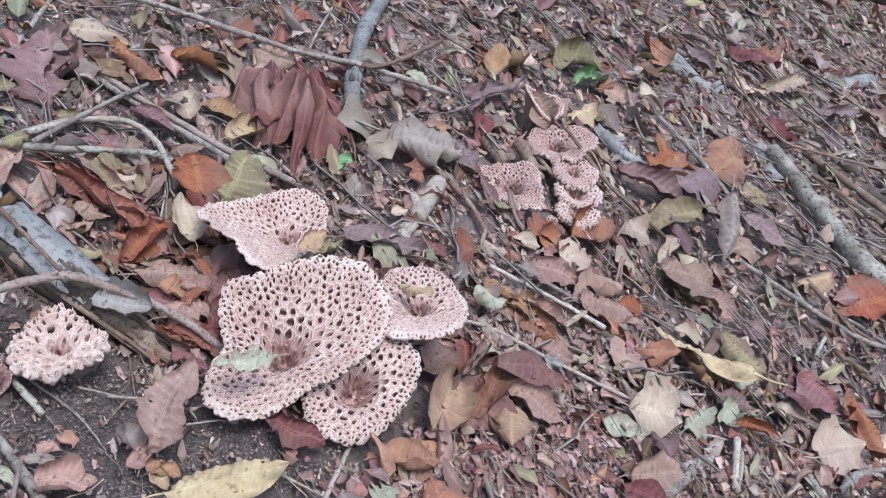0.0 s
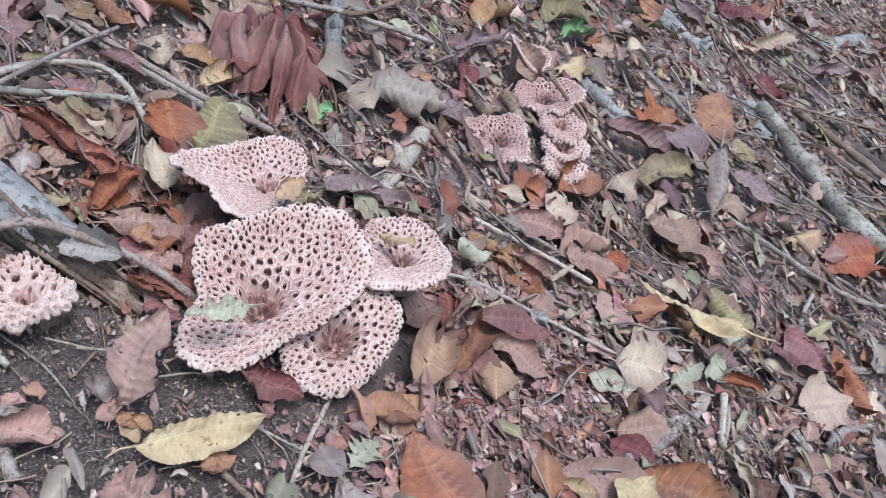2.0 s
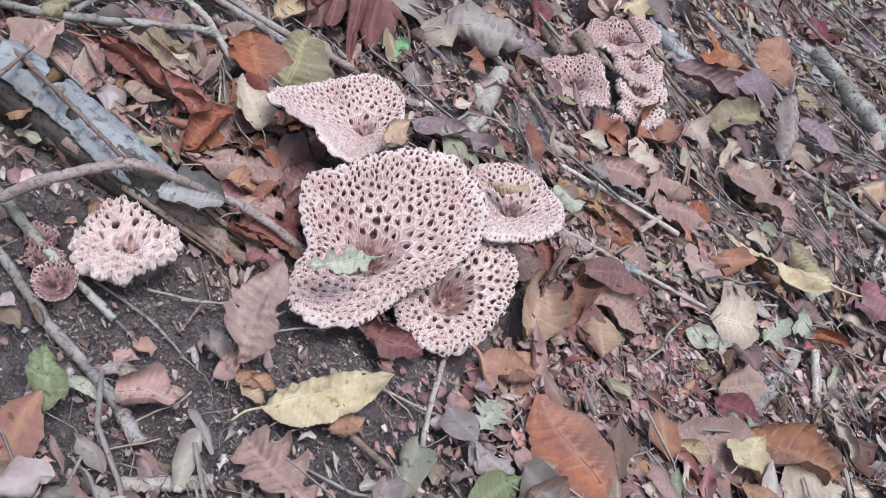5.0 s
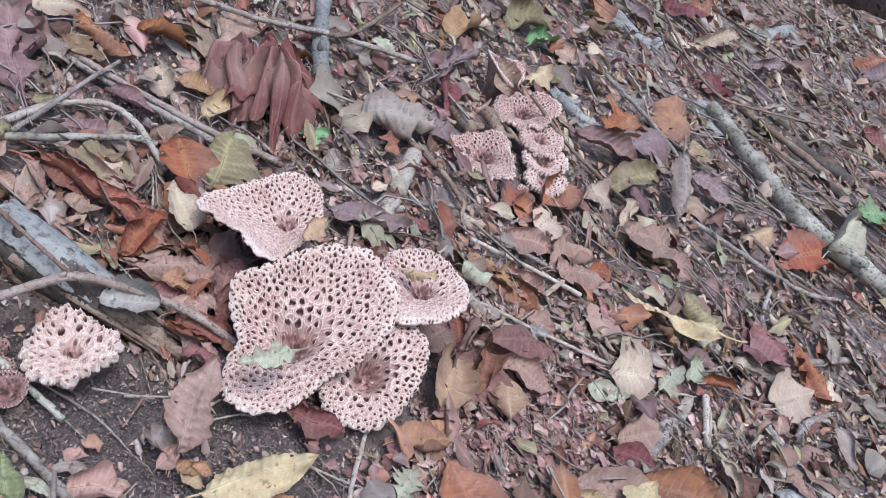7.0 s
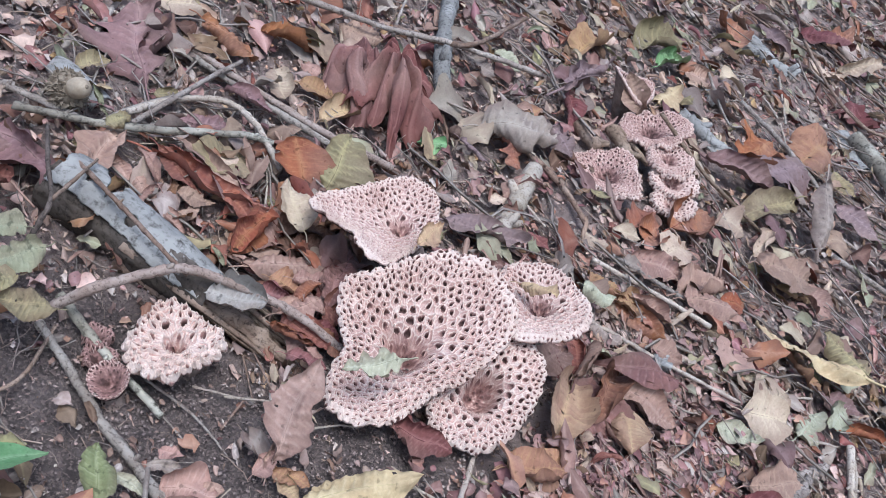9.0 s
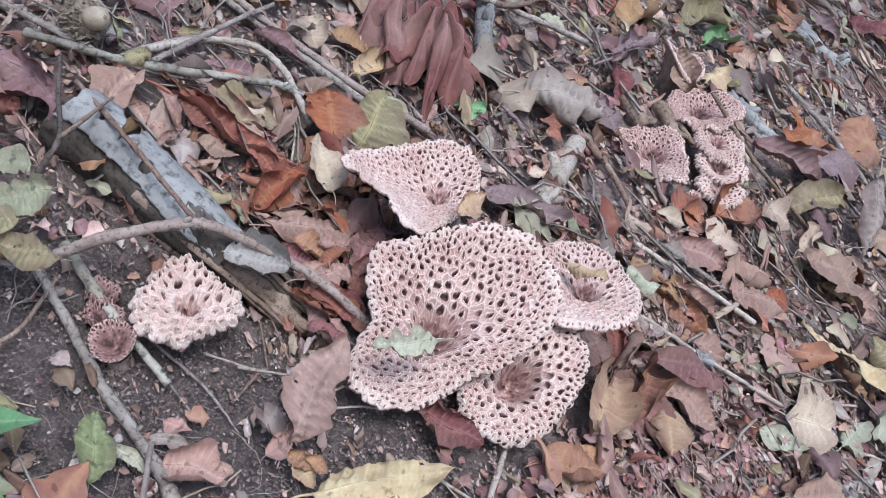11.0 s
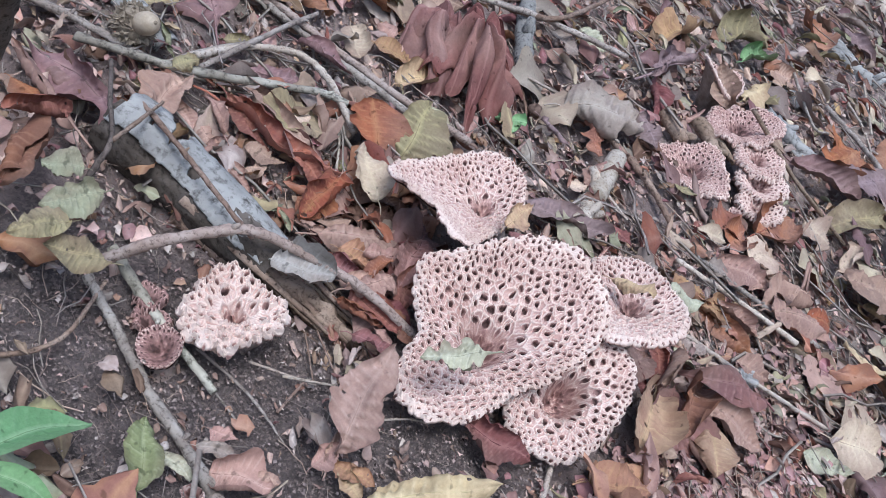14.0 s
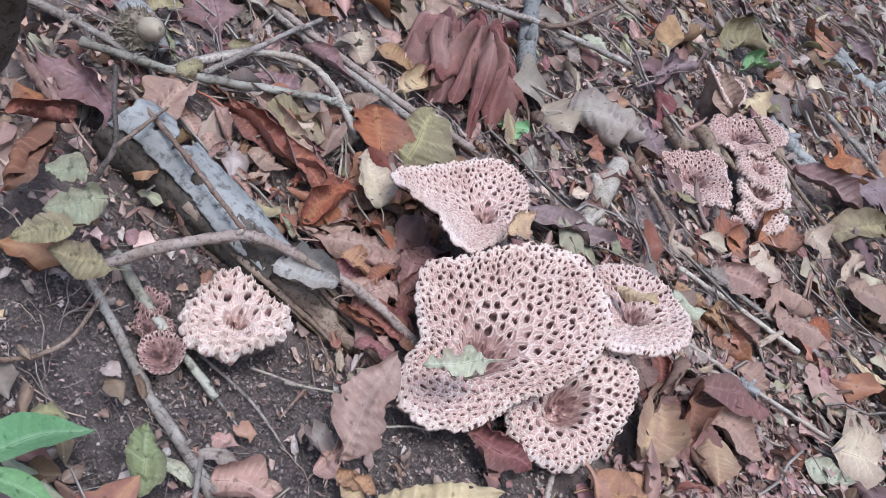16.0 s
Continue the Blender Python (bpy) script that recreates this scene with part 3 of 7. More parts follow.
    fade = np.clip(Rr.ravel() / 0.10, 0.2, 1)
    amp = 0.0027 * pit * spacing / 0.0095 * fade * np.clip((1.03 - Rr.ravel()) / 0.05, 0.4, 1)
    strand = np.sin(A.ravel() * 75 + 5 * np.sin(A.ravel() * 7)) * 0.00012 * np.clip(Rr.ravel() * 2, 0, 1)
    rough = value_noise(fx * 900, fy * 900) * 0.0004 + value_noise(fx * 330, fy * 330) * 0.0004
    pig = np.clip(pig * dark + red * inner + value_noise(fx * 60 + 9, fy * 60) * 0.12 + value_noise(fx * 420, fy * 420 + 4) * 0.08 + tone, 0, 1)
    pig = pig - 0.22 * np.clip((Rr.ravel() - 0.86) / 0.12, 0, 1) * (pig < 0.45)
    zt = Z.ravel() + rise * amp + strand + rough
    # ragged outer edge
    last = Rr.ravel() > 0.999
    if lobes:
        count = max(7, round(5.2 * mean / spacing))
        scallop = np.abs(np.sin(A.ravel() * count / 2 + 0.9 * np.sin(A.ravel() * 3 + seed))) ** 0.6 - 0.75
        grip = np.clip((Rr.ravel() - 0.72) / 0.28, 0, 1) ** 2
        fx, fy = fx * (1 + lobes * scallop * grip), fy * (1 + lobes * scallop * grip)
        zt = zt - lobes * 0.06 * mean * (scallop < -0.3) * grip
    jag = np.where(last, 1 + 0.010 * (rng.rand(len(fx)) - 0.5) + 0.03 * value_noise(np.cos(A.ravel()) * mean * 190, np.sin(A.ravel()) * mean * 190), 1)
    top = np.stack([fx * jag, fy * jag, zt], -1)
    n_top = len(top)
    thing = new("scaly_mushroom")
    thing.matrix_world = M
    faces = grid_faces(nr, na, True)
    mid = len(top)
    verts = np.vstack([top, [[0, 0, top[:na, 2].mean() - 0.002]]])
    faces += [(mid, (k + 1) % na, k) for k in range(na)]
    # the lip folds under
    lip_xy = top[-na:, :2]
    lip = np.column_stack([lip_xy * (1 + 0.006), top[-na:, 2] - thick * 0.45])
    lip2 = np.column_stack([lip_xy * 0.975, top[-na:, 2] - thick])
    k0 = len(verts)
    verts = np.vstack([verts, lip, lip2])
    o = (nr - 1) * na
    for k in range(na):
        j = (k + 1) % na
        faces += [(o + k, o + j, k0 + j, k0 + k), (k0 + k, k0 + j, k0 + na + j, k0 + na + k)]
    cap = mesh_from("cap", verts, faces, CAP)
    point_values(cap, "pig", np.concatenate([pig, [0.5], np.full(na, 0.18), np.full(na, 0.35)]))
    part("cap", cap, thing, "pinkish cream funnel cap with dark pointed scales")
    # teeth beneath
    foot_w = Vector(foot) if foot else C - nrm * (depth + 0.035)
    foot_l = np.array((M.inverted() @ foot_w))
    stem_top = -1.35 * depth - 0.010
    a2 = th[::4]
    rows = []
    for q in np.linspace(0.97, 0.2, 14):
        x, y, z = surface(np.full(len(a2), q), a2)
        down = thick + 0.010 * (1 - q) + 0.0016 * (rng.rand(len(a2)) - 0.5)
        rows.append(np.column_stack([x, y, z - down]))
    rows = np.array(rows)
    me = mesh_from("tooth_layer", rows.reshape(-1, 3), [f[::-1] for f in grid_faces(len(rows), len(a2), True)], below or TEETH)
    part("tooth_layer", me, thing, "brown-grey toothed underside of the cap")
    line = spline([(0, 0, stem_top - 0.002), tuple(np.array((0, 0, stem_top)) * 0.5 + foot_l * 0.5), tuple(foot_l)], 8)
    sv, sf = tube(line, np.linspace(stem_r * 1.1, stem_r, len(line)), rng, 20, 0.06)
    part("stem", mesh_from("stem", sv, sf, STEM), thing, "short stout pale brown stem")
    return tagged(thing, label or "scaly cream mushroom with dark brown scales growing from the soil", "mushroom", "scaly mushrooms")

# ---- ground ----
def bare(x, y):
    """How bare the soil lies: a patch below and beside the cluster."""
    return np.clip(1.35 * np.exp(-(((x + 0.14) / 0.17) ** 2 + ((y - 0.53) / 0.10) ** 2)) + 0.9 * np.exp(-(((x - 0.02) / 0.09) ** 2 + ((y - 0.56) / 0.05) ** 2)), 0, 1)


def hillside():
    n = 350
    u = np.linspace(-1, 1, n)
    k = 7.6
    sx = np.sinh(k * u) / np.sinh(k) * 60 + 0.14
    sy = np.sinh(k * u) / np.sinh(k) * 60 + 0.82
    X, Y = np.meshgrid(sx, sy, indexing="ij")
    Z = ground(X, Y) + relief(X, Y) - 0.004
    v = np.stack([X, Y, Z], -1).reshape(-1, 3)
    me = mesh_from("ground", v, grid_faces(n, n), SOIL)
    # where the darker soil tone lies
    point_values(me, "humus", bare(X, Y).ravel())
    return tagged(new("ground", me), "dark brown forest soil on a hillside under leaf litter", "ground", kind="structure")


hillside()

# ---- mushrooms: the cluster, the single one, the group further back ----
mushroom((-0.0012, 0.6595, 0.2629), (0.15, -0.5, 0.83), [0.054, 0.071, 0.089, 0.091, 0.081, 0.065, 0.062, 0.068, 0.055, 0.046, 0.061, 0.075, 0.065, 0.052, 0.042, 0.046],
         [0.012, 0.012, 0.016, 0.02, 0.022, 0.022, 0.018, 0.012, 0.008, 0.004, 0, 0.004, 0.004, 0.004, 0.006, 0.01], 0.032, 3, 0.0080, (0, 0.7, 0.2), 0.27, na=660, nr=190, pit=1.15, red=0.34, edge=2.6, lobes=0.035, tone=0.02)
mushroom((-0.036, 0.762, 0.314), (0.12, -0.3, 0.93), [0.0235, 0.0285, 0.0326, 0.0441, 0.0556, 0.0556, 0.0507, 0.0515, 0.0598, 0.0790, 0.0720, 0.0672, 0.0680, 0.0392, 0.0268, 0.0235],
         [0, 0.002, 0.004, 0.006, 0.006, 0.006, 0.006, 0.008, 0.012, 0.020, 0.029, 0.029, 0.018, 0.006, 0, 0], 0.012, 4, 0.0074, (-0.02, 0.775, 0.25), 0.22, lobes=0.04, tone=0.02, na=520, nr=150, droop=0.002)
mushroom((0.0869, 0.743, 0.285), (0.03, -0.2, 0.97), [0.040, 0.037, 0.036, 0.042, 0.048, 0.048, 0.048, 0.043, 0.040, 0.041, 0.048, 0.056, 0.052, 0.047, 0.045, 0.042],
         [0.004, 0.004, 0.004, 0.004, 0.004, 0.004, 0.004, 0.004, 0.004, 0.004, 0.004, 0.004, 0.004, 0.004, 0.004, 0.004], 0.014, 5, 0.0076, (0.085, 0.785, 0.235), 0.30, stem_r=0.012, lobes=0.05, tone=0.0)
mushroom((0.0595, 0.6601, 0.242), (0.22, -0.62, 0.75), [0.038, 0.043, 0.053, 0.058, 0.051, 0.041, 0.035, 0.033, 0.034, 0.038, 0.045, 0.048, 0.046, 0.044, 0.040, 0.037],
         [0, 0, 0, 0, 0, 0, 0, 0, 0, 0, 0, 0, 0, 0, 0, 0], 0.024, 6, 0.0078, (0.075, 0.72, 0.185), 0.34, edge=5.0, red=0.38, lobes=0.05, tone=0.0)
mushroom((-0.1487, 0.6001, 0.2613), (0.17, -0.32, 0.93), [0.029, 0.032, 0.031, 0.026, 0.027, 0.034, 0.039, 0.033, 0.031, 0.033, 0.036, 0.037, 0.033, 0.032, 0.025, 0.025],
         [0, 0, 0, 0, 0, 0, 0, 0, 0, 0, 0, 0, 0, 0, 0, 0], 0.014, 7, 0.0092, (-0.145, 0.63, 0.235), 0.26, na=480, nr=150, dark=1.0, pit=1.5, tone=-0.10, red=0.42, stem_r=0.012, lobes=0.16)
mushroom((0.128, 1.080, 0.302), (-0.10, -0.42, 0.90), [0.034, 0.036, 0.040, 0.040, 0.038, 0.036, 0.036, 0.040, 0.044, 0.042, 0.036, 0.034, 0.036, 0.044, 0.052, 0.042],
         [0.004, 0.004, 0.004, 0.004, 0.004, 0.006, 0.010, 0.012, 0.008, 0.004, 0.0, 0.0, 0.0, 0.0, 0.0, 0.002], 0.013, 8, 0.0058, (0.145, 1.125, 0.25), 0.38, na=360, nr=110, dark=1.0, pit=0.7, stem_r=0.012, edge=3.0, red=0.42, lobes=0.10, ruffle=0.003, tone=0.14)
mushroom((0.172, 1.172, 0.338), (0.02, -0.40, 0.92), [0.046, 0.054, 0.050, 0.040, 0.032, 0.030, 0.032, 0.036, 0.040, 0.042, 0.038, 0.034, 0.032, 0.034, 0.038, 0.040],
         [0.010, 0.010, 0.006, 0.004, 0.004, 0.004, 0.004, 0.004, 0.002, 0, 0, 0, 0, 0.002, 0.004, 0.008], 0.013, 15, 0.0058, (0.175, 1.22, 0.28), 0.38, na=360, nr=110, dark=1.0, pit=0.7, stem_r=0.012, red=0.45, lobes=0.10, ruffle=0.004, tone=0.16)
mushroom((0.199, 1.140, 0.317), (0.10, -0.48, 0.87), [0.030, 0.033, 0.030, 0.028, 0.026, 0.026, 0.027, 0.028, 0.028, 0.028, 0.028, 0.028, 0.030, 0.032, 0.032, 0.030],
         [0, 0, 0, 0, 0, 0, 0, 0, 0, 0, 0, 0, 0, 0, 0, 0], 0.010, 9, 0.0056, (0.19, 1.17, 0.26), 0.36, na=260, nr=80, stem_r=0.011, red=0.5, lobes=0.14, ruffle=0.003, tone=0.06, dark=1.1, pit=0.8)
mushroom((0.2075, 1.117, 0.2955), (0.06, -0.52, 0.85), [0.031, 0.032, 0.028, 0.024, 0.022, 0.023, 0.027, 0.030, 0.030, 0.027, 0.024, 0.023, 0.023, 0.024, 0.026, 0.028],
         [0, 0, 0, 0, 0, 0, 0, 0, 0, 0, 0, 0, 0, 0, 0, 0], 0.010, 10, 0.0058, (0.2, 1.14, 0.25), 0.45, na=240, nr=76, stem_r=0.010, red=0.4, lobes=0.16, ruffle=0.002, tone=-0.04, dark=1.0, pit=0.8)
mushroom((0.2105, 1.094, 0.277), (0.06, -0.55, 0.83), [0.028, 0.028, 0.024, 0.020, 0.018, 0.020, 0.024, 0.027, 0.027, 0.024, 0.021, 0.020, 0.021, 0.022, 0.024, 0.026],
         [0, 0, 0, 0, 0, 0, 0, 0, 0, 0, 0, 0, 0, 0, 0, 0], 0.008, 12, 0.0056, (0.205, 1.12, 0.24), 0.45, na=220, nr=70, stem_r=0.010, red=0.3, lobes=0.18, ruffle=0.002, tone=-0.06, dark=1.0, pit=0.8)
mushroom((0.142, 1.235, 0.366), (0.30, -0.12, 0.95), [0.026, 0.030, 0.034, 0.034, 0.030, 0.028, 0.028, 0.030, 0.034, 0.036, 0.036, 0.034, 0.030, 0.026, 0.024, 0.024],
         [0.004, 0.008, 0.014, 0.018, 0.016, 0.014, 0.014, 0.018, 0.022, 0.024, 0.022, 0.016, 0.008, 0.002, 0.0, 0.002], 0.034, 11, 0.0062, (0.162, 1.25, 0.30), 0.5, na=260, nr=90, stem_r=0.012, red=0.3, tone=0.12, below=STEM, label="tall folded tan mushroom funnel with a pitted inside")
mushroom((0.1828, 1.0643, 0.2705), (0.05, -0.5, 0.86), [0.008, 0.007, 0.007, 0.006, 0.007, 0.008, 0.008, 0.007, 0.008, 0.007, 0.007, 0.006, 0.007, 0.008, 0.008, 0.007],
         [0.002, 0.002, 0.002, 0.002, 0.002, 0.002, 0.002, 0.002, 0.002, 0.002, 0.002, 0.002, 0.002, 0.002, 0.002, 0.002], 0.004, 22, 0.005, (0.1835, 1.068, 0.255), 0.4, na=100, nr=30, stem_r=0.005, label="tiny whitish button mushroom below the group")
mushroom((-0.1162, 0.4973, 0.211), (0.1, -0.5, 0.86), [0.008, 0.007, 0.005, 0.004, 0.003, 0.004, 0.004, 0.004, 0.005, 0.006, 0.005, 0.006, 0.008, 0.008, 0.008, 0.008],
         [0.006, 0.006, 0.006, 0.006, 0.006, 0.006, 0.006, 0.006, 0.006, 0.006, 0.006, 0.006, 0.006, 0.006, 0.006, 0.006], 0.008, 21, 0.006, (-0.1185, 0.5036, 0.1997), 0.6, na=120, nr=40, stem_r=0.005, label='tiny whitish cup mushroom beside a stick')
mushroom((-0.1760, 0.5600, 0.2440), (0.1, -0.55, 0.83), [0.0130, 0.0135, 0.0140, 0.0135, 0.0130, 0.0130, 0.0135, 0.0140, 0.0140, 0.0135, 0.0130, 0.0130, 0.0135, 0.0140, 0.0140, 0.0135],
         [0.003] * 16, 0.007, 13, 0.0046, (-0.176, 0.563, 0.215), 0.75, na=180, nr=50, stem_r=0.008, dark=0.9, pit=0.8, tone=0.24, droop=-0.001, label='small brown dried cup mushroom in bare soil')
mushroom((-0.1912, 0.5737, 0.2500), (0.2, -0.3, 0.93), [0.010, 0.012, 0.014, 0.013, 0.012, 0.011, 0.013, 0.014, 0.013, 0.011, 0.010, 0.009, 0.010, 0.011, 0.010, 0.010],
         [0, 0.003, 0, -0.002, 0, 0.004, 0.002, 0, 0, -0.003, 0, 0.003, 0, 0, -0.002, 0], 0.006, 14, 0.004, (-0.19, 0.59, 0.23), 0.6, na=140, nr=40, stem_r=0.007, dark=1.1, pit=0.5, tone=0.34, lobes=0.12, ruffle=0.002, label='small brown shrivelled mushroom beside a twig')
mushroom((-0.1990, 0.5850, 0.2590), (0.25, -0.25, 0.93), [0.009, 0.010, 0.012, 0.012, 0.010, 0.010, 0.012, 0.012, 0.011, 0.010, 0.009, 0.009, 0.009, 0.010, 0.010, 0.009],
         [0, 0.002, 0, -0.002, 0, 0.003, 0.002, 0, 0, -0.003, 0, 0.002, 0, 0, -0.002, 0], 0.005, 19, 0.004, (-0.199, 0.60, 0.24), 0.6, na=140, nr=40, stem_r=0.006, dark=1.1, pit=0.5, tone=0.34, lobes=0.12, ruffle=0.002, label='small brown shrivelled mushroom beside a twig')

# ---- sticks and branches ----
twig('stick', 'grey', [(-0.3588, 0.9915, 0.028), (-0.2695, 1.041, 0.028), (-0.154, 1.084, 0.032), (-0.075, 1.108, 0.036), (0.0285, 1.144, 0.026)], 0.0036, 0.0030)
twig('twig', 'brown', [(-0.1455, 1.099, 0.028), (-0.0847, 1.107, 0.034), (-0.0502, 1.123, 0.038), (-0.0136, 1.298, 0.022)], 0.0035, 0.0025)
twig('twig', 'grey', [(-0.1462, 1.106, 0.014), (-0.1526, 1.161, 0.014), (-0.1624, 1.268, 0.014)], 0.0024, 0.0015)
twig('branch', 'blue', [(-0.1241, 1.456, 0.018), (-0.1185, 1.375, 0.018), (-0.1029, 1.201, 0.018), (-0.0818, 1.093, 0.018), (-0.0651, 1.053, 0.01)], 0.0105, 0.0094, label='cracked blue-grey bark branch half buried in litter')
twig('stick', 'grey', [(-0.3492, 0.8238, 0.012), (-0.361, 0.8758, 0.012), (-0.383, 0.9594, 0.012)], 0.0029, 0.0021)
twig('twig', 'pale', [(-0.2742, 0.7522, 0.02), (-0.2547, 0.8002, 0.02), (-0.2243, 0.8326, 0.02), (-0.1949, 0.8277, 0.02), (-0.1677, 0.8034, 0.02), (-0.1571, 0.7988, 0.014)], 0.0031, 0.0028)
twig('twig', 'grey', [(-0.2684, 0.7491, 0.016), (-0.2559, 0.783, 0.024), (-0.2476, 0.8449, 0.024), (-0.2396, 0.8961, 0.024)], 0.0025, 0.0022)
twig('twig', 'lichen', [(-0.3332, 0.6909, 0.022), (-0.311, 0.7041, 0.022), (-0.2783, 0.7245, 0.022), (-0.2465, 0.7508, 0.022), (-0.1933, 0.8021, 0.022), (-0.1714, 0.8139, 0.022)], 0.0033, 0.0030)
twig('stick', 'tan', [(-0.2917, 0.8783, 0.018), (-0.2449, 0.8762, 0.018), (-0.1991, 0.8782, 0.018), (-0.1385, 0.8839, 0.018), (-0.0802, 0.8969, 0.018)], 0.0029, 0.0034)
twig('stick', 'grey', [(-0.2863, 0.8752, 0.014), (-0.2391, 0.8711, 0.014), (-0.1978, 0.8722, 0.014), (-0.138, 0.8762, 0.014)], 0.0028, 0.0034)
twig('twig', 'grey', [(-0.3828, 0.7023, 0.016), (-0.3411, 0.7141, 0.016), (-0.2999, 0.7222, 0.016)], 0.0034, 0.0025)
twig('twig', 'tan', [(-0.2263, 0.5763, 0.02), (-0.2001, 0.5838, 0.05), (-0.1761, 0.6127, 0.055), (-0.1575, 0.629, 0.055), (-0.129, 0.6489, 0.04), (-0.0898, 0.6581, 0.03), (-0.0467, 0.6606, 0.015)], 0.0036, 0.0031, label='arched grey-brown twig resting across the pale log')
twig('twig', 'brown', [(-0.2811, 0.674, 0.03), (-0.2407, 0.6492, 0.05), (-0.2052, 0.6376, 0.055), (-0.1755, 0.6339, 0.05), (-0.1613, 0.6372, 0.04)], 0.0019, 0.0017)
twig('twig', 'dark', [(-0.2887, 0.6678, 0.045), (-0.2654, 0.6331, 0.055), (-0.2492, 0.6116, 0.055), (-0.25, 0.6001, 0.045), (-0.2541, 0.5888, 0.03)], 0.0014, 0.0019)
twig('twig', 'brown', [(-0.2484, 0.6112, 0.055), (-0.2466, 0.6293, 0.055), (-0.2468, 0.6634, 0.05)], 0.0016, 0.0011)
twig('stick', 'grey', [(-0.2321, 0.5704, 0.008), (-0.201, 0.5572, 0.008), (-0.1709, 0.5412, 0.008), (-0.1397, 0.5268, 0.008), (-0.1078, 0.5071, 0.008)], 0.0031, 0.0035)
twig('stick', 'lichen', [(-0.2323, 0.5938, 0.01), (-0.2049, 0.5849, 0.01), (-0.1801, 0.5779, 0.01), (-0.1404, 0.5646, 0.01)], 0.0035, 0.0024)
twig('twig', 'grey', [(-0.1436, 0.57, 0.004), (-0.1325, 0.5657, 0.004), (-0.1193, 0.559, 0.004)], 0.00084, 0.00049)
twig('twig', 'brown', [(-0.2321, 0.4901, 0.01), (-0.2214, 0.5106, 0.01), (-0.2173, 0.533, 0.01), (-0.2208, 0.5604, 0.01), (-0.2227, 0.5746, 0.01)], 0.0015, 0.0013)
twig('twig', 'brown', [(0.1771, 1.1700, 0.068), (0.2440, 1.1560, 0.050), (0.3373, 1.2035, 0.012)], 0.0024, 0.0022)
twig('branch', 'lichen', [(0.5298, 1.602, 0.022), (0.587, 1.49, 0.022), (0.6561, 1.376, 0.022), (0.745, 1.328, 0.022), (0.8449, 1.267, 0.022)], .013, .017, label='lichen-spotted fallen branch on leaf litter')
twig('branch', 'dark', [(0.6124, 1.718, 0.006), (0.7434, 1.695, 0.006), (0.9409, 1.651, 0.006), (1.037, 1.63, 0.006)], .010, .012)
twig('branch', 'dark', [(0.6294, 1.682, 0.006), (0.7237, 1.622, 0.006), (0.8517, 1.569, 0.006)], .007, .008)
twig('twig', 'brown', [(0.3682, 1.163, 0.01), (0.4354, 1.195, 0.01), (0.5025, 1.213, 0.01), (0.5706, 1.236, 0.01), (0.6657, 1.215, 0.01)], 0.0025, 0.0024)
twig('twig', 'grey', [(0.385, 1.338, 0.01), (0.4295, 1.307, 0.01), (0.4994, 1.292, 0.01), (0.5411, 1.239, 0.01)], 0.0021, 0.0021)
twig('twig', 'brown', [(0.4037, 1.282, 0.012), (0.4469, 1.319, 0.012), (0.4371, 1.285, 0.012), (0.3718, 1.184, 0.012)], 0.0013, 0.00098)
twig('stick', 'pale', [(0.1272, 0.9295, 0.014), (0.1884, 0.9369, 0.014), (0.2599, 0.9448, 0.014)], 0.0025, 0.0025)
twig('stick', 'grey', [(0.1471, 0.9523, 0.014), (0.1989, 0.9553, 0.014), (0.2859, 0.966, 0.014)], 0.0024, 0.0024)
twig('stick', 'pale', [(0.0831, 0.8179, 0.012), (0.1356, 0.8531, 0.012), (0.2117, 0.8625, 0.012), (0.2917, 0.871, 0.012)], 0.0021, 0.0018)
twig('stick', 'brown', [(0.2845, 1.011, 0.005), (0.3348, 0.9772, 0.005), (0.352, 0.9442, 0.005)], 0.0042, 0.0042)
twig('stick', 'rotten', [(0.3773, 0.9873, 0.006), (0.4208, 0.997, 0.006), (0.4926, 1.005, 0.006), (0.551, 1.01, 0.006)], 0.0028, 0.0025)
twig('twig', 'pale', [(0.4187, 0.9125, 0.006), (0.4165, 0.8768, 0.006), (0.407, 0.8316, 0.006)], 0.0025, 0.0024)
twig('branch', 'grey', [(0.4899, 0.9199, 0.006), (0.5133, 0.869, 0.006), (0.5617, 0.8198, 0.006), (0.5762, 0.8022, 0.006)], 0.0042, 0.0056)
twig('twig', 'grey', [(0.536, 1.094, 0.008), (0.5426, 1.132, 0.008), (0.5655, 1.19, 0.008)], 0.0035, 0.0028)
twig('twig', 'pale', [(0.0631, 0.6394, 0.005), (0.0622, 0.5728, 0.005), (0.0685, 0.5091, 0.005)], 0.0021, 0.0017)
twig('twig', 'brown', [(0.0203, 0.5436, 0.005), (0.063, 0.5245, 0.005)], 0.0021, 0.0021)
twig('stick', 'pale', [(-0.0869, 0.4601, 0.006), (-0.044, 0.4831, 0.006)], 0.0042, 0.0042)
twig('stick', 'grey', [(-0.1183, 0.5175, 0.006), (-0.089, 0.4904, 0.006)], 0.0042, 0.0042)
twig('twig', 'brown', [(-0.105, 0.5786, 0.004), (-0.0997, 0.6056, 0.004)], 0.00098, 0.00084)
twig('twig', 'pale', [(-0.1129, 0.5997, 0.006), (-0.0812, 0.6096, 0.006)], 0.00098, 0.00084)
twig('twig', 'grey', [(-0.1654, 0.5864, 0.004), (-0.126, 0.5803, 0.004), (-0.0916, 0.5618, 0.004)], 0.0011, 0.0007)
twig('twig', 'brown', [(0.6146, 1.729, 0.006), (0.793, 1.878, 0.006), (0.9377, 1.984, 0.006)], 0.0021, 0.0017)
twig('twig', 'pale', [(1.149, 2.898, 0.01), (1.081, 2.535, 0.01), (1.087, 2.335, 0.01)], 0.0021, 0.0018)
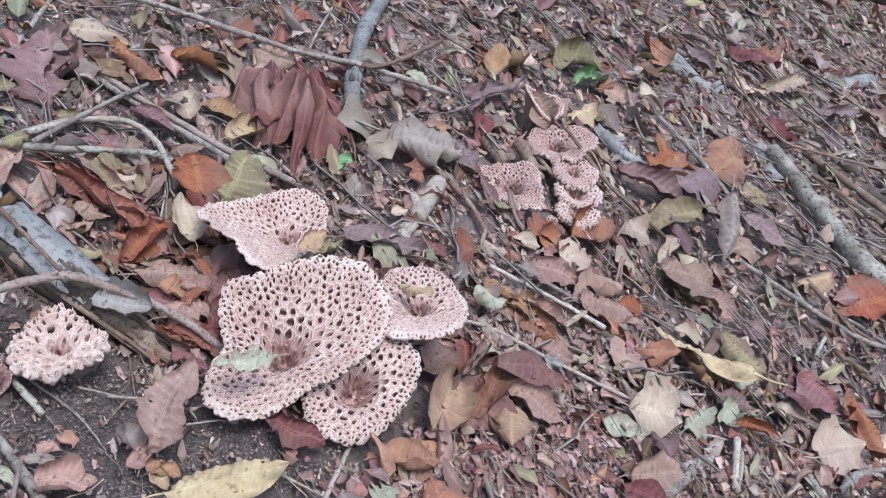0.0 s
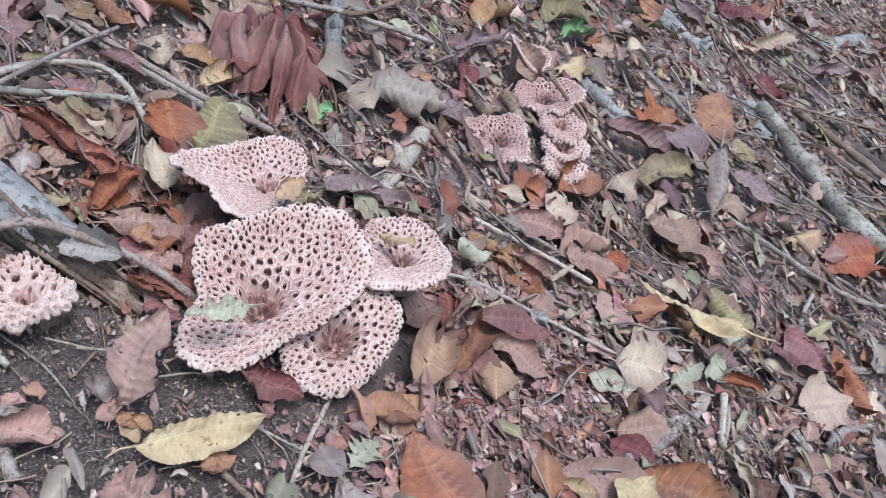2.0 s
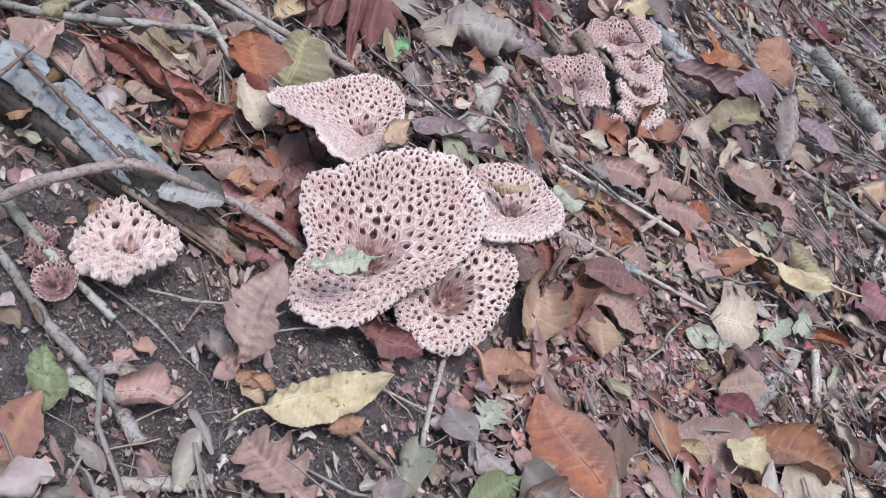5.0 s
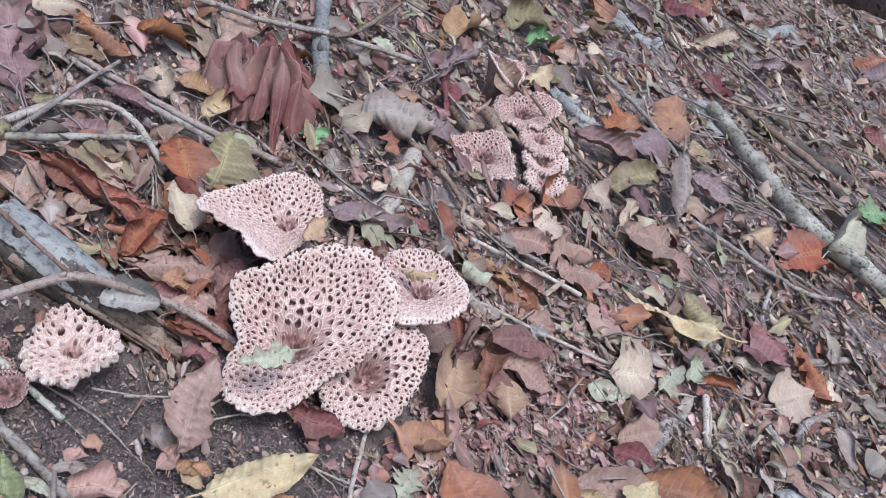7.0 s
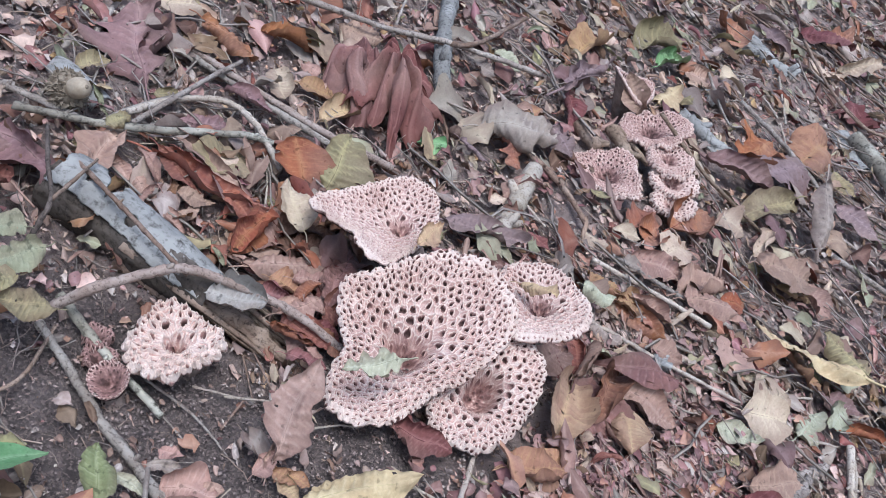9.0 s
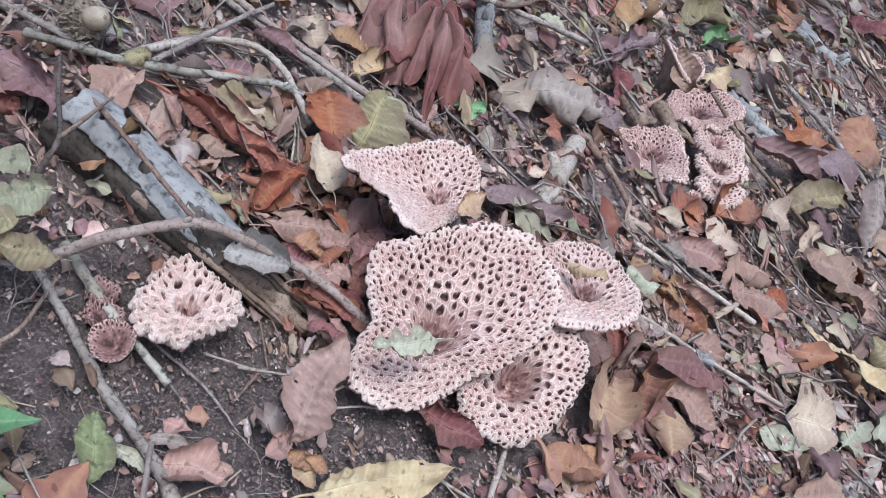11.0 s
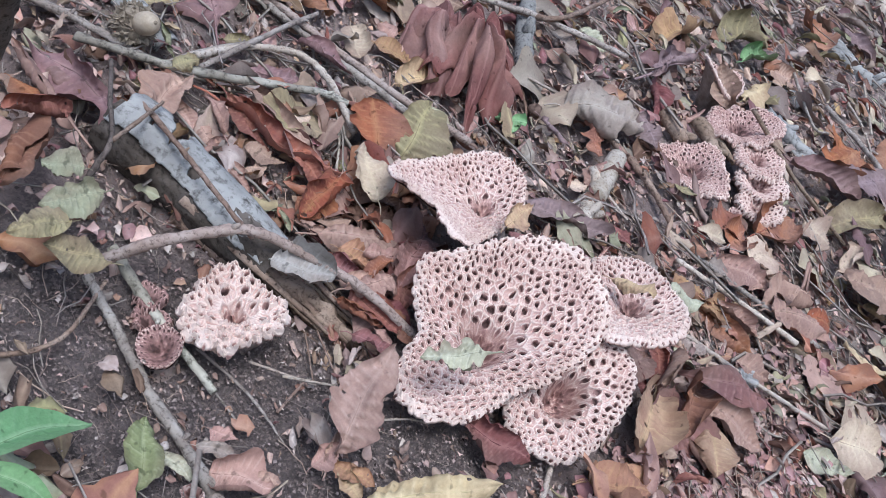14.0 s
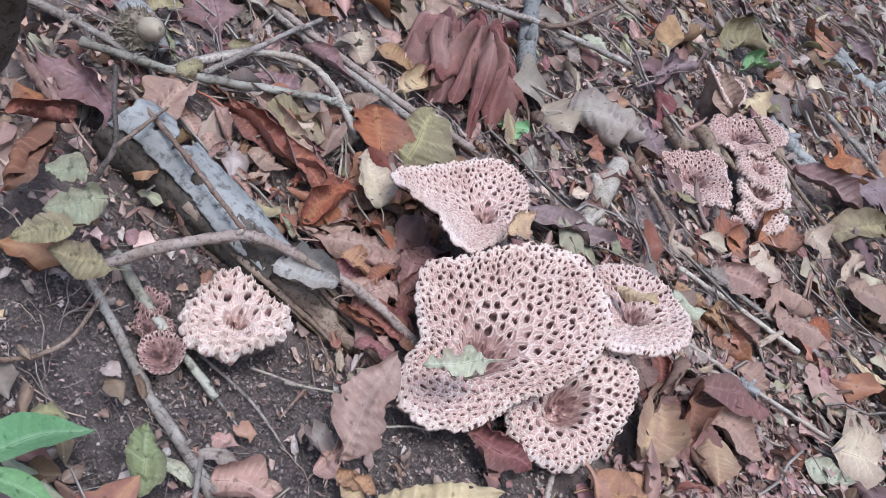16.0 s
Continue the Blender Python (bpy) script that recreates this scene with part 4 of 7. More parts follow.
twig('twig', 'pale', [(0.939, 2.489, 0.01), (0.8706, 2.254, 0.01), (0.9009, 2.168, 0.01), (0.8753, 2.056, 0.01)], 0.0018, 0.0014)
twig('twig', 'grey', [(0.6542, 2.32, 0.01), (0.6109, 2.081, 0.01)], 0.0021, 0.0018)
twig('twig', 'brown', [(0.4903, 1.917, 0.01), (0.5338, 1.811, 0.01), (0.5877, 1.724, 0.01)], 0.0018, 0.0014)
twig('stick', 'pale', [(0.0396, 0.9465, 0.01), (0.0438, 0.9844, 0.01), (0.049, 1.018, 0.01)], 0.0105, 0.0095, lumps=0.08, rough=0.06, sides=16, label='short pale broken stick stump')
twig('stick', 'pale', [(0.0339, 0.9065, 0.008), (0.0336, 0.9379, 0.008)], 0.0090, 0.0090, lumps=0.08, rough=0.06, sides=16)
twig('stick', 'brown', [(0.0265, 1.046, 0.008), (0.0681, 1.025, 0.008), (0.0949, 1.005, 0.008), (0.1156, 0.9802, 0.008)], 0.0038, 0.0028)
twig('branch', 'dark', [(0.0038, 1.657, 0.006), (0.0435, 1.544, 0.006), (0.0837, 1.42, 0.006)], .007, .006)
twig('branch', 'silver', [(0.3322, 1.752, 0.008), (0.386, 1.755, 0.008), (0.44, 1.752, 0.008)], .012, .010, label='weathered grey bark piece')
twig('branch', 'silver', [(0.2323, 1.345, 0.012), (0.2677, 1.329, 0.012), (0.3055, 1.331, 0.012)], .011, .006)
twig('branch', 'dark', [(0.2382, 0.6926, 0.4665), (0.2754, 0.6398, 0.4689), (0.2968, 0.5998, 0.4777), (0.3178, 0.5577, 0.4917), (0.3898, 0.5137, 0.511), (0.5299, 0.5095, 0.4838)], .0068, .0075, stubs=0, label='dark dead branch leaning over the litter')
twig('branch', 'dark', [(-0.3097, 0.5124, 0), (-0.2858, 0.5205, 0.085), (-0.2298, 0.4839, 0.1803), (-0.2044, 0.4629, 0.2299), (-0.191, 0.4544, 0.2674)], .008, .009, stubs=0, label='dark mossy sapling stem')
twig('twig', 'brown', [(0.3879, 0.9872, 0.006), (0.3736, 0.9231, 0.006)], 0.0017, 0.0014)
twig('stick', 'rotten', [(0.1233, 1.149, 0.02), (0.1406, 1.132, 0.02), (0.1604, 1.123, 0.012)], .009, .006)
twig('stick', 'rotten', [(0.0832, 1.125, 0.012), (0.0951, 1.115, 0.012), (0.1131, 1.105, 0.012)], .009, .007)
twig('stick', 'rotten', [(0.1289, 1.16, 0.02), (0.1498, 1.152, 0.02), (0.1751, 1.135, 0.02)], 0.0035, 0.0028)
twig('twig', 'grey', [(0.5992, 2.056, 0.012), (0.6364, 2.253, 0.012), (0.7547, 2.455, 0.012), (0.9337, 2.848, 0.012)], 0.0021, 0.0021)
twig('twig', 'brown', [(0.4116, 2.125, 0.01), (0.5432, 2.074, 0.01), (0.637, 1.903, 0.01)], 0.0028, 0.0021)
twig('twig', 'pale', [(0.4722, 0.9233, 0.006), (0.5617, 0.8198, 0.006)], 0.0014, 0.0011)
twig('twig', 'pale', [(0.2469, 0.8745, 0.006), (0.3474, 0.9362, 0.006)], 0.0015, 0.0013)
twig('twig', 'pale', [(0.3502, 1.599, 0.012), (0.3868, 1.517, 0.012), (0.3963, 1.392, 0.012)], 0.0018, 0.0014)
twig('twig', 'grey', [(0.3929, 1.468, 0.012), (0.49, 1.49, 0.012), (0.6345, 1.606, 0.012)], 0.0021, 0.0014)
twig('twig', 'pale', [(0.715, 2.163, 0.01), (0.9035, 2.293, 0.01), (1.261, 2.636, 0.01)], 0.0017, 0.0014)
twig('twig', 'grey', [(0.4549, 1.842, 0.012), (0.5819, 1.764, 0.012), (0.6804, 1.754, 0.012)], 0.0021, 0.0017)
twig('twig', 'pale', [(1.017, 2.236, 0.01), (1.185, 2.294, 0.01)], 0.0015, 0.0014)
twig('twig', 'tan', [(0.433, 1.355, 0.01), (0.5493, 1.4, 0.01), (0.6579, 1.38, 0.01)], 0.0021, 0.0017)
twig('twig', 'pale', [(0.4799, 1.337, 0.01), (0.581, 1.354, 0.01)], 0.0015, 0.0014)
twig('twig', 'grey', [(0.9102, 2.203, 0.012), (1.171, 2.713, 0.012), (1.526, 3.239, 0.012)], 0.002, 0.0014)
twig('twig', 'tan', [(0.3795, 1.833, 0.01), (0.4709, 1.979, 0.01), (0.6314, 2.202, 0.01)], 0.0021, 0.0014)
twig('twig', 'pale', [(0.2569, 0.895, 0.008), (0.3332, 0.9172, 0.008), (0.3811, 0.9491, 0.008)], 0.0014, 0.0013)
twig('twig', 'pale', [(0.3157, 0.8135, 0.008), (0.3645, 0.8768, 0.008), (0.4037, 0.8974, 0.008)], 0.0015, 0.0014)
twig('twig', 'grey', [(0.6075, 1.376, 0.01), (0.6399, 1.3, 0.01), (0.6735, 1.3, 0.01)], 0.0018, 0.0014)
twig('twig', 'pale', [(0.0047, 0.9638, 0.01), (0.0401, 0.9659, 0.01), (0.0744, 0.9427, 0.01)], 0.0014, 0.0011)
twig('twig', 'pale', [(-0.3696, 0.8709, 0.012), (-0.3185, 0.8841, 0.012), (-0.2775, 0.9296, 0.012)], 0.0018, 0.0014)
twig('twig', 'pale', [(0.2594, 0.8728, 0.006), (0.3536, 0.9153, 0.006)], 0.0015, 0.0013)
twig('twig', 'pale', [(0.3015, 0.8579, 0.012), (0.3708, 0.9091, 0.012)], 0.0013, 0.0011)
twig('stick', 'grey', [(0.3166, 0.7746, 0.006), (0.3426, 0.8161, 0.006), (0.3832, 0.8616, 0.006)], .007, .005)
twig('twig', 'grey', [(0.5407, 0.9094, 0.006), (0.5551, 0.9439, 0.006), (0.6047, 0.9862, 0.006)], 0.0035, 0.0028)
twig('twig', 'brown', [(0.0332, 0.6783, 0.005), (0.0647, 0.6353, 0.005)], 0.0014, 0.0014)
twig('twig', 'pale', [(0.0265, 0.5872, 0.004), (0.0597, 0.5843, 0.004), (0.0796, 0.5855, 0.004)], 0.0011, 0.00084)
twig('twig', 'brown', [(0.5617, 1.195, 0.006), (0.604, 1.151, 0.006), (0.6497, 1.13, 0.006), (0.7053, 1.026, 0.006)], 0.0035, 0.0035)
twig('twig', 'grey', [(0.5917, 1.255, 0.006), (0.6683, 1.227, 0.006), (0.7325, 1.098, 0.006)], 0.0028, 0.0028)
twig('twig', 'brown', [(0.5248, 1.241, 0.006), (0.5105, 1.179, 0.006), (0.5116, 1.115, 0.006)], 0.0014, 0.0014)
twig('twig', 'pale', [(-0.1757, 0.8102, 0.01), (-0.1585, 0.7719, 0.01), (-0.1408, 0.7199, 0.01)], 0.0011, 0.00098)
twig('twig', 'grey', [(-0.265, 0.7557, 0.008), (-0.254, 0.8031, 0.008)], 0.0021, 0.0014)
twig('twig', 'pale', [(-0.1358, 0.5985, 0.004), (-0.0922, 0.6063, 0.004)], 0.00084, 0.0007)
twig('twig', 'brown', [(-0.1131, 0.6432, 0.004), (-0.0799, 0.6137, 0.004)], 0.0007, 0.0007)
twig('twig', 'brown', [(-0.1143, 0.6336, 0.004), (-0.0941, 0.6062, 0.004)], 0.0007, 0.0007)
twig('twig', 'pale', [(-0.05, 0.5967, 0.008), (-0.0315, 0.6079, 0.008), (-0.0176, 0.6122, 0.008)], 0.00084, 0.0007)

twig('twig', 'brown', [(0.471, 1.9086, 0.03), (0.5021, 1.7261, 0.03), (0.5478, 1.6468, 0.03), (0.6172, 1.675, 0.03), (0.8275, 1.8371, 0.02)], 0.0028, 0.0021)
twig('twig', 'grey', [(0.2547, 1.5656, 0.02), (0.2896, 1.3988, 0.02), (0.3185, 1.4163, 0.015)], 0.0024, 0.0018)
twig('twig', 'pale', [(0.8877, 2.3681, 0.02), (0.9026, 2.2727, 0.02), (0.9156, 2.1919, 0.01)], 0.0035, 0.0028)
twig('twig', 'pale', [(0.4033, 1.6937, 0.014), (0.3984, 1.5157, 0.014)], 0.0020, 0.0016)
twig('stick', 'pale', [(0.6301, 2.2349, 0.016), (0.607, 2.0561, 0.016)], 0.0055, 0.005)
twig('branch', 'brown', [(0.6095, 1.6857, 0.018), (0.6961, 1.6497, 0.018), (0.7723, 1.6072, 0.018)], 0.0065, 0.0070, label='brown dead branch half buried in the litter')
twig('branch', 'rotten', [(0.6073, 1.609, 0.016), (0.7316, 1.5732, 0.016)], 0.0045, 0.0050, label='rotten brown branch half buried in the litter')
twig('stick', 'grey', [(0.53, 0.9003, 0.01), (0.5557, 0.9416, 0.012), (0.5875, 0.9576, 0.01)], 0.0055, 0.004)
twig('stick', 'grey', [(0.5808, 1.0533, 0.014), (0.6671, 1.1031, 0.014)], 0.0045, 0.0045)
twig('stick', 'pale', [(0.4091, 0.8887, 0.02), (0.4043, 0.8327, 0.008)], 0.0035, 0.003)
twig('stick', 'grey', [(0.3046, 0.7481, 0.012), (0.3382, 0.7873, 0.012), (0.3587, 0.8245, 0.012)], 0.0055, 0.0045)

# dead twigs strewn down the upper slope
twig_rng = np.random.RandomState(83)
for k in range(34):
    tx, ty = 0.38 + 0.62 * twig_rng.rand(), 1.22 + 0.95 * twig_rng.rand()
    turn, span = -0.45 + 0.35 * twig_rng.randn(), 0.10 + 0.22 * twig_rng.rand()
    dx, dy, sag = span * math.cos(turn), span * math.sin(turn), 0.03 * twig_rng.randn()
    thick = 0.0012 + 0.0026 * twig_rng.rand() ** 2
    twig('twig', ('brown', 'dark', 'grey', 'brown', 'tan')[k % 5], [(tx - dx / 2, ty - dy / 2, 0.012), (tx + sag, ty - sag, 0.018), (tx + dx / 2, ty + dy / 2, 0.012)], thick, thick * 0.8, stubs=2)

# ---- single leaves ----
leaf('purple', 'oak', (-0.2895, 0.8077, 0.006), (-0.3466, 0.8944, 0.0146), 0.66, curl=.35, bend=.3, face=.6)
leaf('rust', 'oval', (-0.2974, 0.926, 0.015), (-0.2401, 0.9286, 0.006), 0.55, curl=.5)
leaf('orange', 'oval', (-0.2538, 0.9699, 0.012), (-0.2055, 1.006, 0.006), 0.6, curl=.5)
leaf('cream', 'round', (-0.2221, 0.9357, 0.006), (-0.1974, 0.9036, 0.006), 0.62, curl=.3)
leaf('purple', 'lance', (-0.2402, 0.86, 0.006), (-0.1891, 0.8592, 0.012), 0.5, curl=.7)
leaf('purple', 'oval', (-0.2579, 0.7854, 0.006), (-0.1973, 0.8257, 0.006), 0.36, curl=.5)
leaf('orange', 'round', (-0.1362, 0.7961, 0.006), (-0.1544, 0.8201, 0.03), 1, curl=.3, state='upright')
leaf('olive', 'oval', (-0.1214, 0.8127, 0.006), (-0.116, 0.8624, 0.035), 0.62, curl=.4, state='upright')
leaf('cream', 'oval', (-0.1117, 0.7353, 0.02), (-0.14, 0.7641, 0.03), 0.62, curl=.3, state='holed')
leaf('orange', 'oval', (-0.1559, 0.7395, 0.006), (-0.1519, 0.6932, 0.006), 0.62, curl=.7)
leaf('tan', 'oval', (-0.2031, 1.075, 0.006), (-0.1556, 1.092, 0.006), 0.7, curl=.3)
leaf('cream', 'lance', (-0.3443, 0.9258, 0.006), (-0.3003, 0.9595, 0.006), 0.5, curl=.4)
leaf('ochre', 'oval', (-0.1993, 0.9418, 0.006), (-0.1588, 0.973, 0.006), 0.5, curl=.6)
leaf('mustard', 'oval', (-0.1613, 0.912, 0.006), (-0.1426, 0.9712, 0.006), 0.62, curl=.5)
leaf('pinktan', 'scrap', (-0.1897, 0.9823, 0.006), (-0.2094, 0.9742, 0.006), 0.7)
leaf('olive', 'oval', (-0.2777, 0.7995, 0.006), (-0.2617, 0.8191, 0.006), 0.5)
leaf('rust', 'oval', (-0.2149, 1.185, 0.006), (-0.1643, 1.196, 0.006), 0.55)
leaf('maroon', 'oak', (-0.1661, 1.272, 0.006), (-0.1277, 1.268, 0.006), 0.8)
leaf('greytan', 'oval', (-0.0181, 1.028, 0.018), (0.0690, 1.0665, 0.014), 0.62, curl=.5, bend=1.2, face=.5, label='arched greyish leaf with holes over the litter', state='arched', wear=1.0)
leaf('mauve', 'lance', (0.0545, 1.068, 0.022), (0.0833, 1.0606, 0.005), 0.5, curl=1.0)
leaf('redbrown', 'oak', (0.0068, 1.058, 0.02), (0.0296, 1.005, 0.006), 0.42, curl=.5)
leaf('mauve', 'lance', (-0.0344, 0.9927, 0.02), (0.0022, 0.9862, 0.01), 0.42, curl=-2.7, face=0, bend=.1)
leaf('mauve', 'oval', (-0.0195, 0.8573, 0.014), (0.0604, 0.8959, 0.014), 0.38, curl=.3, bend=.2, face=.7, wear=.2)
leaf('mauve', 'lance', (0.0543, 1.1248, 0.03), (0.1100, 1.2700, 0.045), 0.26, curl=2.4, bend=.2, face=.2)
# added blade, stands in for the light tan outer wall of the folded funnel cap
leaf('tan', 'oval', (0.1560, 1.2250, 0.006), (0.1300, 1.2150, 0.062), 0.62, curl=.9, bend=.3, face=1.2, state='upright', wear=.3)
leaf('maroon', 'oval', (0.0629, 1.167, 0.006), (0.073, 1.104, 0.006), 0.5, curl=.6)
leaf('mauve', 'oval', (0.0625, 1.091, 0.006), (0.0757, 1.065, 0.006), 0.5, curl=1.0)
leaf('mauve', 'oval', (0.3999, 1.362, 0.03), (0.3287, 1.292, 0.03), 0.85, curl=.9, bend=.4)
leaf('greytan', 'lance', (0.4167, 1.292, 0.0673), (0.4191, 1.22, 0.006), 0.36, curl=.5, bend=.1)
leaf('mauve', 'lance', (0.4517, 1.336, 0.02), (0.5262, 1.323, 0.006), 0.36, curl=1.2)
leaf('purple', 'oval', (0.255, 1.276, 0.006), (0.3601, 1.28, 0.006), 0.5, curl=.6)
leaf('orange', 'oak', (0.3016, 1.306, 0.02), (0.3588, 1.401, 0.02), 0.6)
leaf('yellow', 'lance', (0.4342, 0.967, 0.0451), (0.3088, 0.9847, 0.02), 0.36, curl=.7, bend=.2)
leaf('olive', 'oval', (0.4512, 1.025, 0.02), (0.3982, 1.042, 0.03), 0.62, curl=.5)
leaf('ochre', 'oval', (0.3326, 0.9848, 0.012), (0.3854, 0.9612, 0.006), 0.5, curl=1.3)
leaf('palegreen', 'lance', (0.4358, 1.01, 0.012), (0.3751, 0.9867, 0.012), 0.4, curl=.4)
leaf('purple', 'lance', (0.3792, 0.9614, 0.006), (0.4411, 0.9623, 0.006), 0.42, curl=.6)
leaf('orange', 'oval', (0.5548, 1.045, 0.035), (0.5967, 0.9867, 0.012), 0.5, curl=.7)
leaf('wine', 'oval', (0.5037, 1.068, 0.012), (0.5566, 1.03, 0.006), 0.6, curl=.4)
leaf('rust', 'oval', (0.1847, 0.5755, 0.01), (0.127, 0.6274, 0.016), 0.72, curl=.2, bend=.25, stalk=.05, wear=.2)
leaf('pinktan', 'oval', (0.3333, 0.7138, 0.006), (0.2432, 0.6958, 0.006), 0.56, curl=.3)
leaf('rust', 'oval', (0.3142, 0.7312, 0.012), (0.4056, 0.7437, 0.006), 0.5, curl=.4)
leaf('ochre', 'oval', (0.2984, 0.6659, 0.012), (0.3422, 0.6803, 0.006), 0.6, curl=.8)
leaf('yellow', 'oval', (0.2948, 0.6794, 0.018), (0.3216, 0.7269, 0.018), 0.62, curl=.3)
leaf('cream', 'round', (0.3493, 0.6744, 0.006), (0.4037, 0.7315, 0.006), 0.7, curl=.3)
leaf('maroon', 'lance', (0.2839, 0.7596, 0.006), (0.3519, 0.7571, 0.006), 0.3, curl=.5)
leaf('dullgreen', 'oval', (0.096, 0.5219, 0.01), (0.1291, 0.5589, 0.01), 0.45, curl=.2, label='olive-green leaf lying on the litter')
leaf('palegreen', 'oak', (0.0934, 0.5788, 0.006), (0.1021, 0.612, 0.006), 0.8, curl=.5)
leaf('greytan', 'oval', (0.09, 0.5657, 0.006), (0.1203, 0.5556, 0.006), 0.7, curl=.7)
leaf('tan', 'oval', (0.1149, 0.517, 0.006), (0.1564, 0.5594, 0.006), 0.6, curl=.4)
leaf('pinktan', 'oval', (0.1184, 0.5757, 0.006), (0.1339, 0.5702, 0.006), 0.7, curl=.6)
leaf('tan', 'oak', (0.0169, 0.4818, 0.006), (-0.0372, 0.5137, 0.006), 0.72, curl=.2, bend=.2)
leaf('yellow', 'oval', (-0.0337, 0.5322, 0.012), (0.0335, 0.5779, 0.022), 0.52, curl=.35, bend=.4, wear=.2)
leaf('ochre', 'oval', (0.0040, 0.5440, 0.004), (0.0250, 0.5530, 0.006), 0.7, curl=.3)
leaf('pinktan', 'round', (-0.1153, 0.5179, 0.004), (-0.0820, 0.5230, 0.008), 0.7, curl=.9, bend=.6)
leaf('beige', 'toothed', (-0.0600, 0.5600, 0.010), (-0.0500, 0.6083, 0.048), 0.40, curl=.9, bend=.5, wear=.3, roll=18)
leaf('pinktan', 'scrap', (-0.0690, 0.5500, 0.006), (-0.0600, 0.5660, 0.012), 0.6, curl=.5)
leaf('pinktan', 'oval', (-0.0621, 0.5536, 0.006), (-0.0611, 0.582, 0.006), 0.5, curl=.6)
leaf('mustard', 'oval', (-0.0552, 0.5589, 0.006), (-0.0352, 0.5417, 0.006), 0.5, curl=.5)
leaf('mustard', 'oval', (0.1242, 0.7623, 0.012), (0.1156, 0.6849, 0.012), 0.66, curl=.2)
leaf('wine', 'oval', (0.1416, 0.791, 0.006), (0.1409, 0.7205, 0.006), 0.6, curl=.5)
leaf('pinktan', 'oval', (0.1693, 0.7948, 0.014), (0.2235, 0.7996, 0.006), 0.62, curl=.5)
leaf('mustard', 'oval', (0.1719, 0.7732, 0.018), (0.1826, 0.7304, 0.012), 0.62, curl=.6)
leaf('tan', 'scrap', (0.1538, 0.7548, 0.006), (0.1746, 0.7375, 0.006), 0.5, curl=.7)
leaf('wine', 'lance', (0.2155, 0.8376, 0.014), (0.1383, 0.7921, 0.02), 0.28, curl=.7)
leaf('ochre', 'oval', (0.0862, 0.6366, 0.006), (0.13, 0.666, 0.006), 0.5, curl=.5)
leaf('tan', 'oval', (0.0922, 0.7598, 0.006), (0.1121, 0.8025, 0.006), 0.6, curl=.6)
leaf('maroon', 'lance', (0.0985, 0.7894, 0.006), (0.1205, 0.7653, 0.006), 0.4, curl=.8)
leaf('palegreen', 'round', (0.1188, 0.857, 0.034), (0.1496, 0.8682, 0.03), 0.7, curl=.3)
leaf('greytan', 'oval', (0.1274, 0.8582, 0.006), (0.1643, 0.8518, 0.006), 0.5, curl=.4)
leaf('rust', 'lance', (0.1513, 0.8953, 0.006), (0.2138, 0.8922, 0.006), 0.36, curl=.4)
leaf('ochre', 'oval', (0.123, 0.9071, 0.012), (0.1594, 0.9117, 0.006), 0.6, curl=.7)
leaf('ochre', 'oval', (0.1551, 0.8912, 0.014), (0.1946, 0.9206, 0.006), 0.5, curl=.7)
leaf('pinktan', 'oval', (0.1628, 0.9668, 0.006), (0.2193, 0.9887, 0.006), 0.55, curl=.4)
leaf('cream', 'oval', (0.1956, 1.002, 0.006), (0.2269, 1.043, 0.006), 0.7, curl=.5)
leaf('tan', 'oval', (0.2145, 0.9818, 0.006), (0.2604, 1.024, 0.006), 0.5, curl=.5)
leaf('cream', 'round', (0.1116, 0.963, 0.006), (0.1395, 0.9655, 0.006), 0.7, curl=.4)
leaf('rust', 'oval', (0.2062, 1.059, 0.006), (0.2561, 1.153, 0.006), 0.5, curl=.6)
leaf('redbrown', 'oval', (0.1632, 1.016, 0.006), (0.1872, 1.069, 0.006), 0.5, curl=.7)
leaf('rust', 'oval', (0.1768, 1.008, 0.006), (0.1939, 1.05, 0.006), 0.7, curl=.7)
leaf('cream', 'oval', (0.2716, 1.163, 0.012), (0.3098, 1.165, 0.006), 0.6, curl=.6)
leaf('cream', 'oval', (0.3203, 1.14, 0.006), (0.3446, 1.194, 0.02), 0.5, curl=.9)
leaf('tan', 'oval', (0.3223, 1.105, 0.02), (0.3962, 1.157, 0.012), 0.6, curl=.6)
leaf('mustard', 'oval', (0.3527, 1.114, 0.006), (0.4023, 1.127, 0.012), 0.45, curl=.6)
leaf('pinktan', 'oval', (0.4268, 1.125, 0.006), (0.3862, 1.162, 0.006), 0.6, curl=.5)
leaf('pinktan', 'oval', (0.2192, 0.9638, 0.006), (0.2759, 1.039, 0.006), 0.5, curl=.5)
leaf('tan', 'oval', (0.2243, 0.9512, 0.012), (0.2847, 0.9962, 0.006), 0.5, curl=.6)
leaf('orange', 'scrap', (0.2704, 0.9991, 0.006), (0.2986, 1.016, 0.006), 0.7)
leaf('cream', 'oval', (0.2882, 0.8556, 0.012), (0.3402, 0.8783, 0.006), 0.62, curl=.4)
leaf('cream', 'oval', (0.3405, 0.9224, 0.006), (0.303, 0.8674, 0.006), 0.6, curl=.5)
leaf('palegreen', 'oval', (0.2644, 0.8283, 0.006), (0.3112, 0.8396, 0.006), 0.5, curl=.5)
leaf('palegreen', 'oval', (0.3488, 0.8708, 0.006), (0.3846, 0.9293, 0.006), 0.4, curl=.8)
leaf('palegreen', 'oval', (0.4151, 0.9563, 0.006), (0.3927, 0.9133, 0.006), 0.7, curl=.4)
leaf('tan', 'oval', (0.2933, 0.7784, 0.006), (0.3501, 0.8161, 0.006), 0.62, curl=.7)
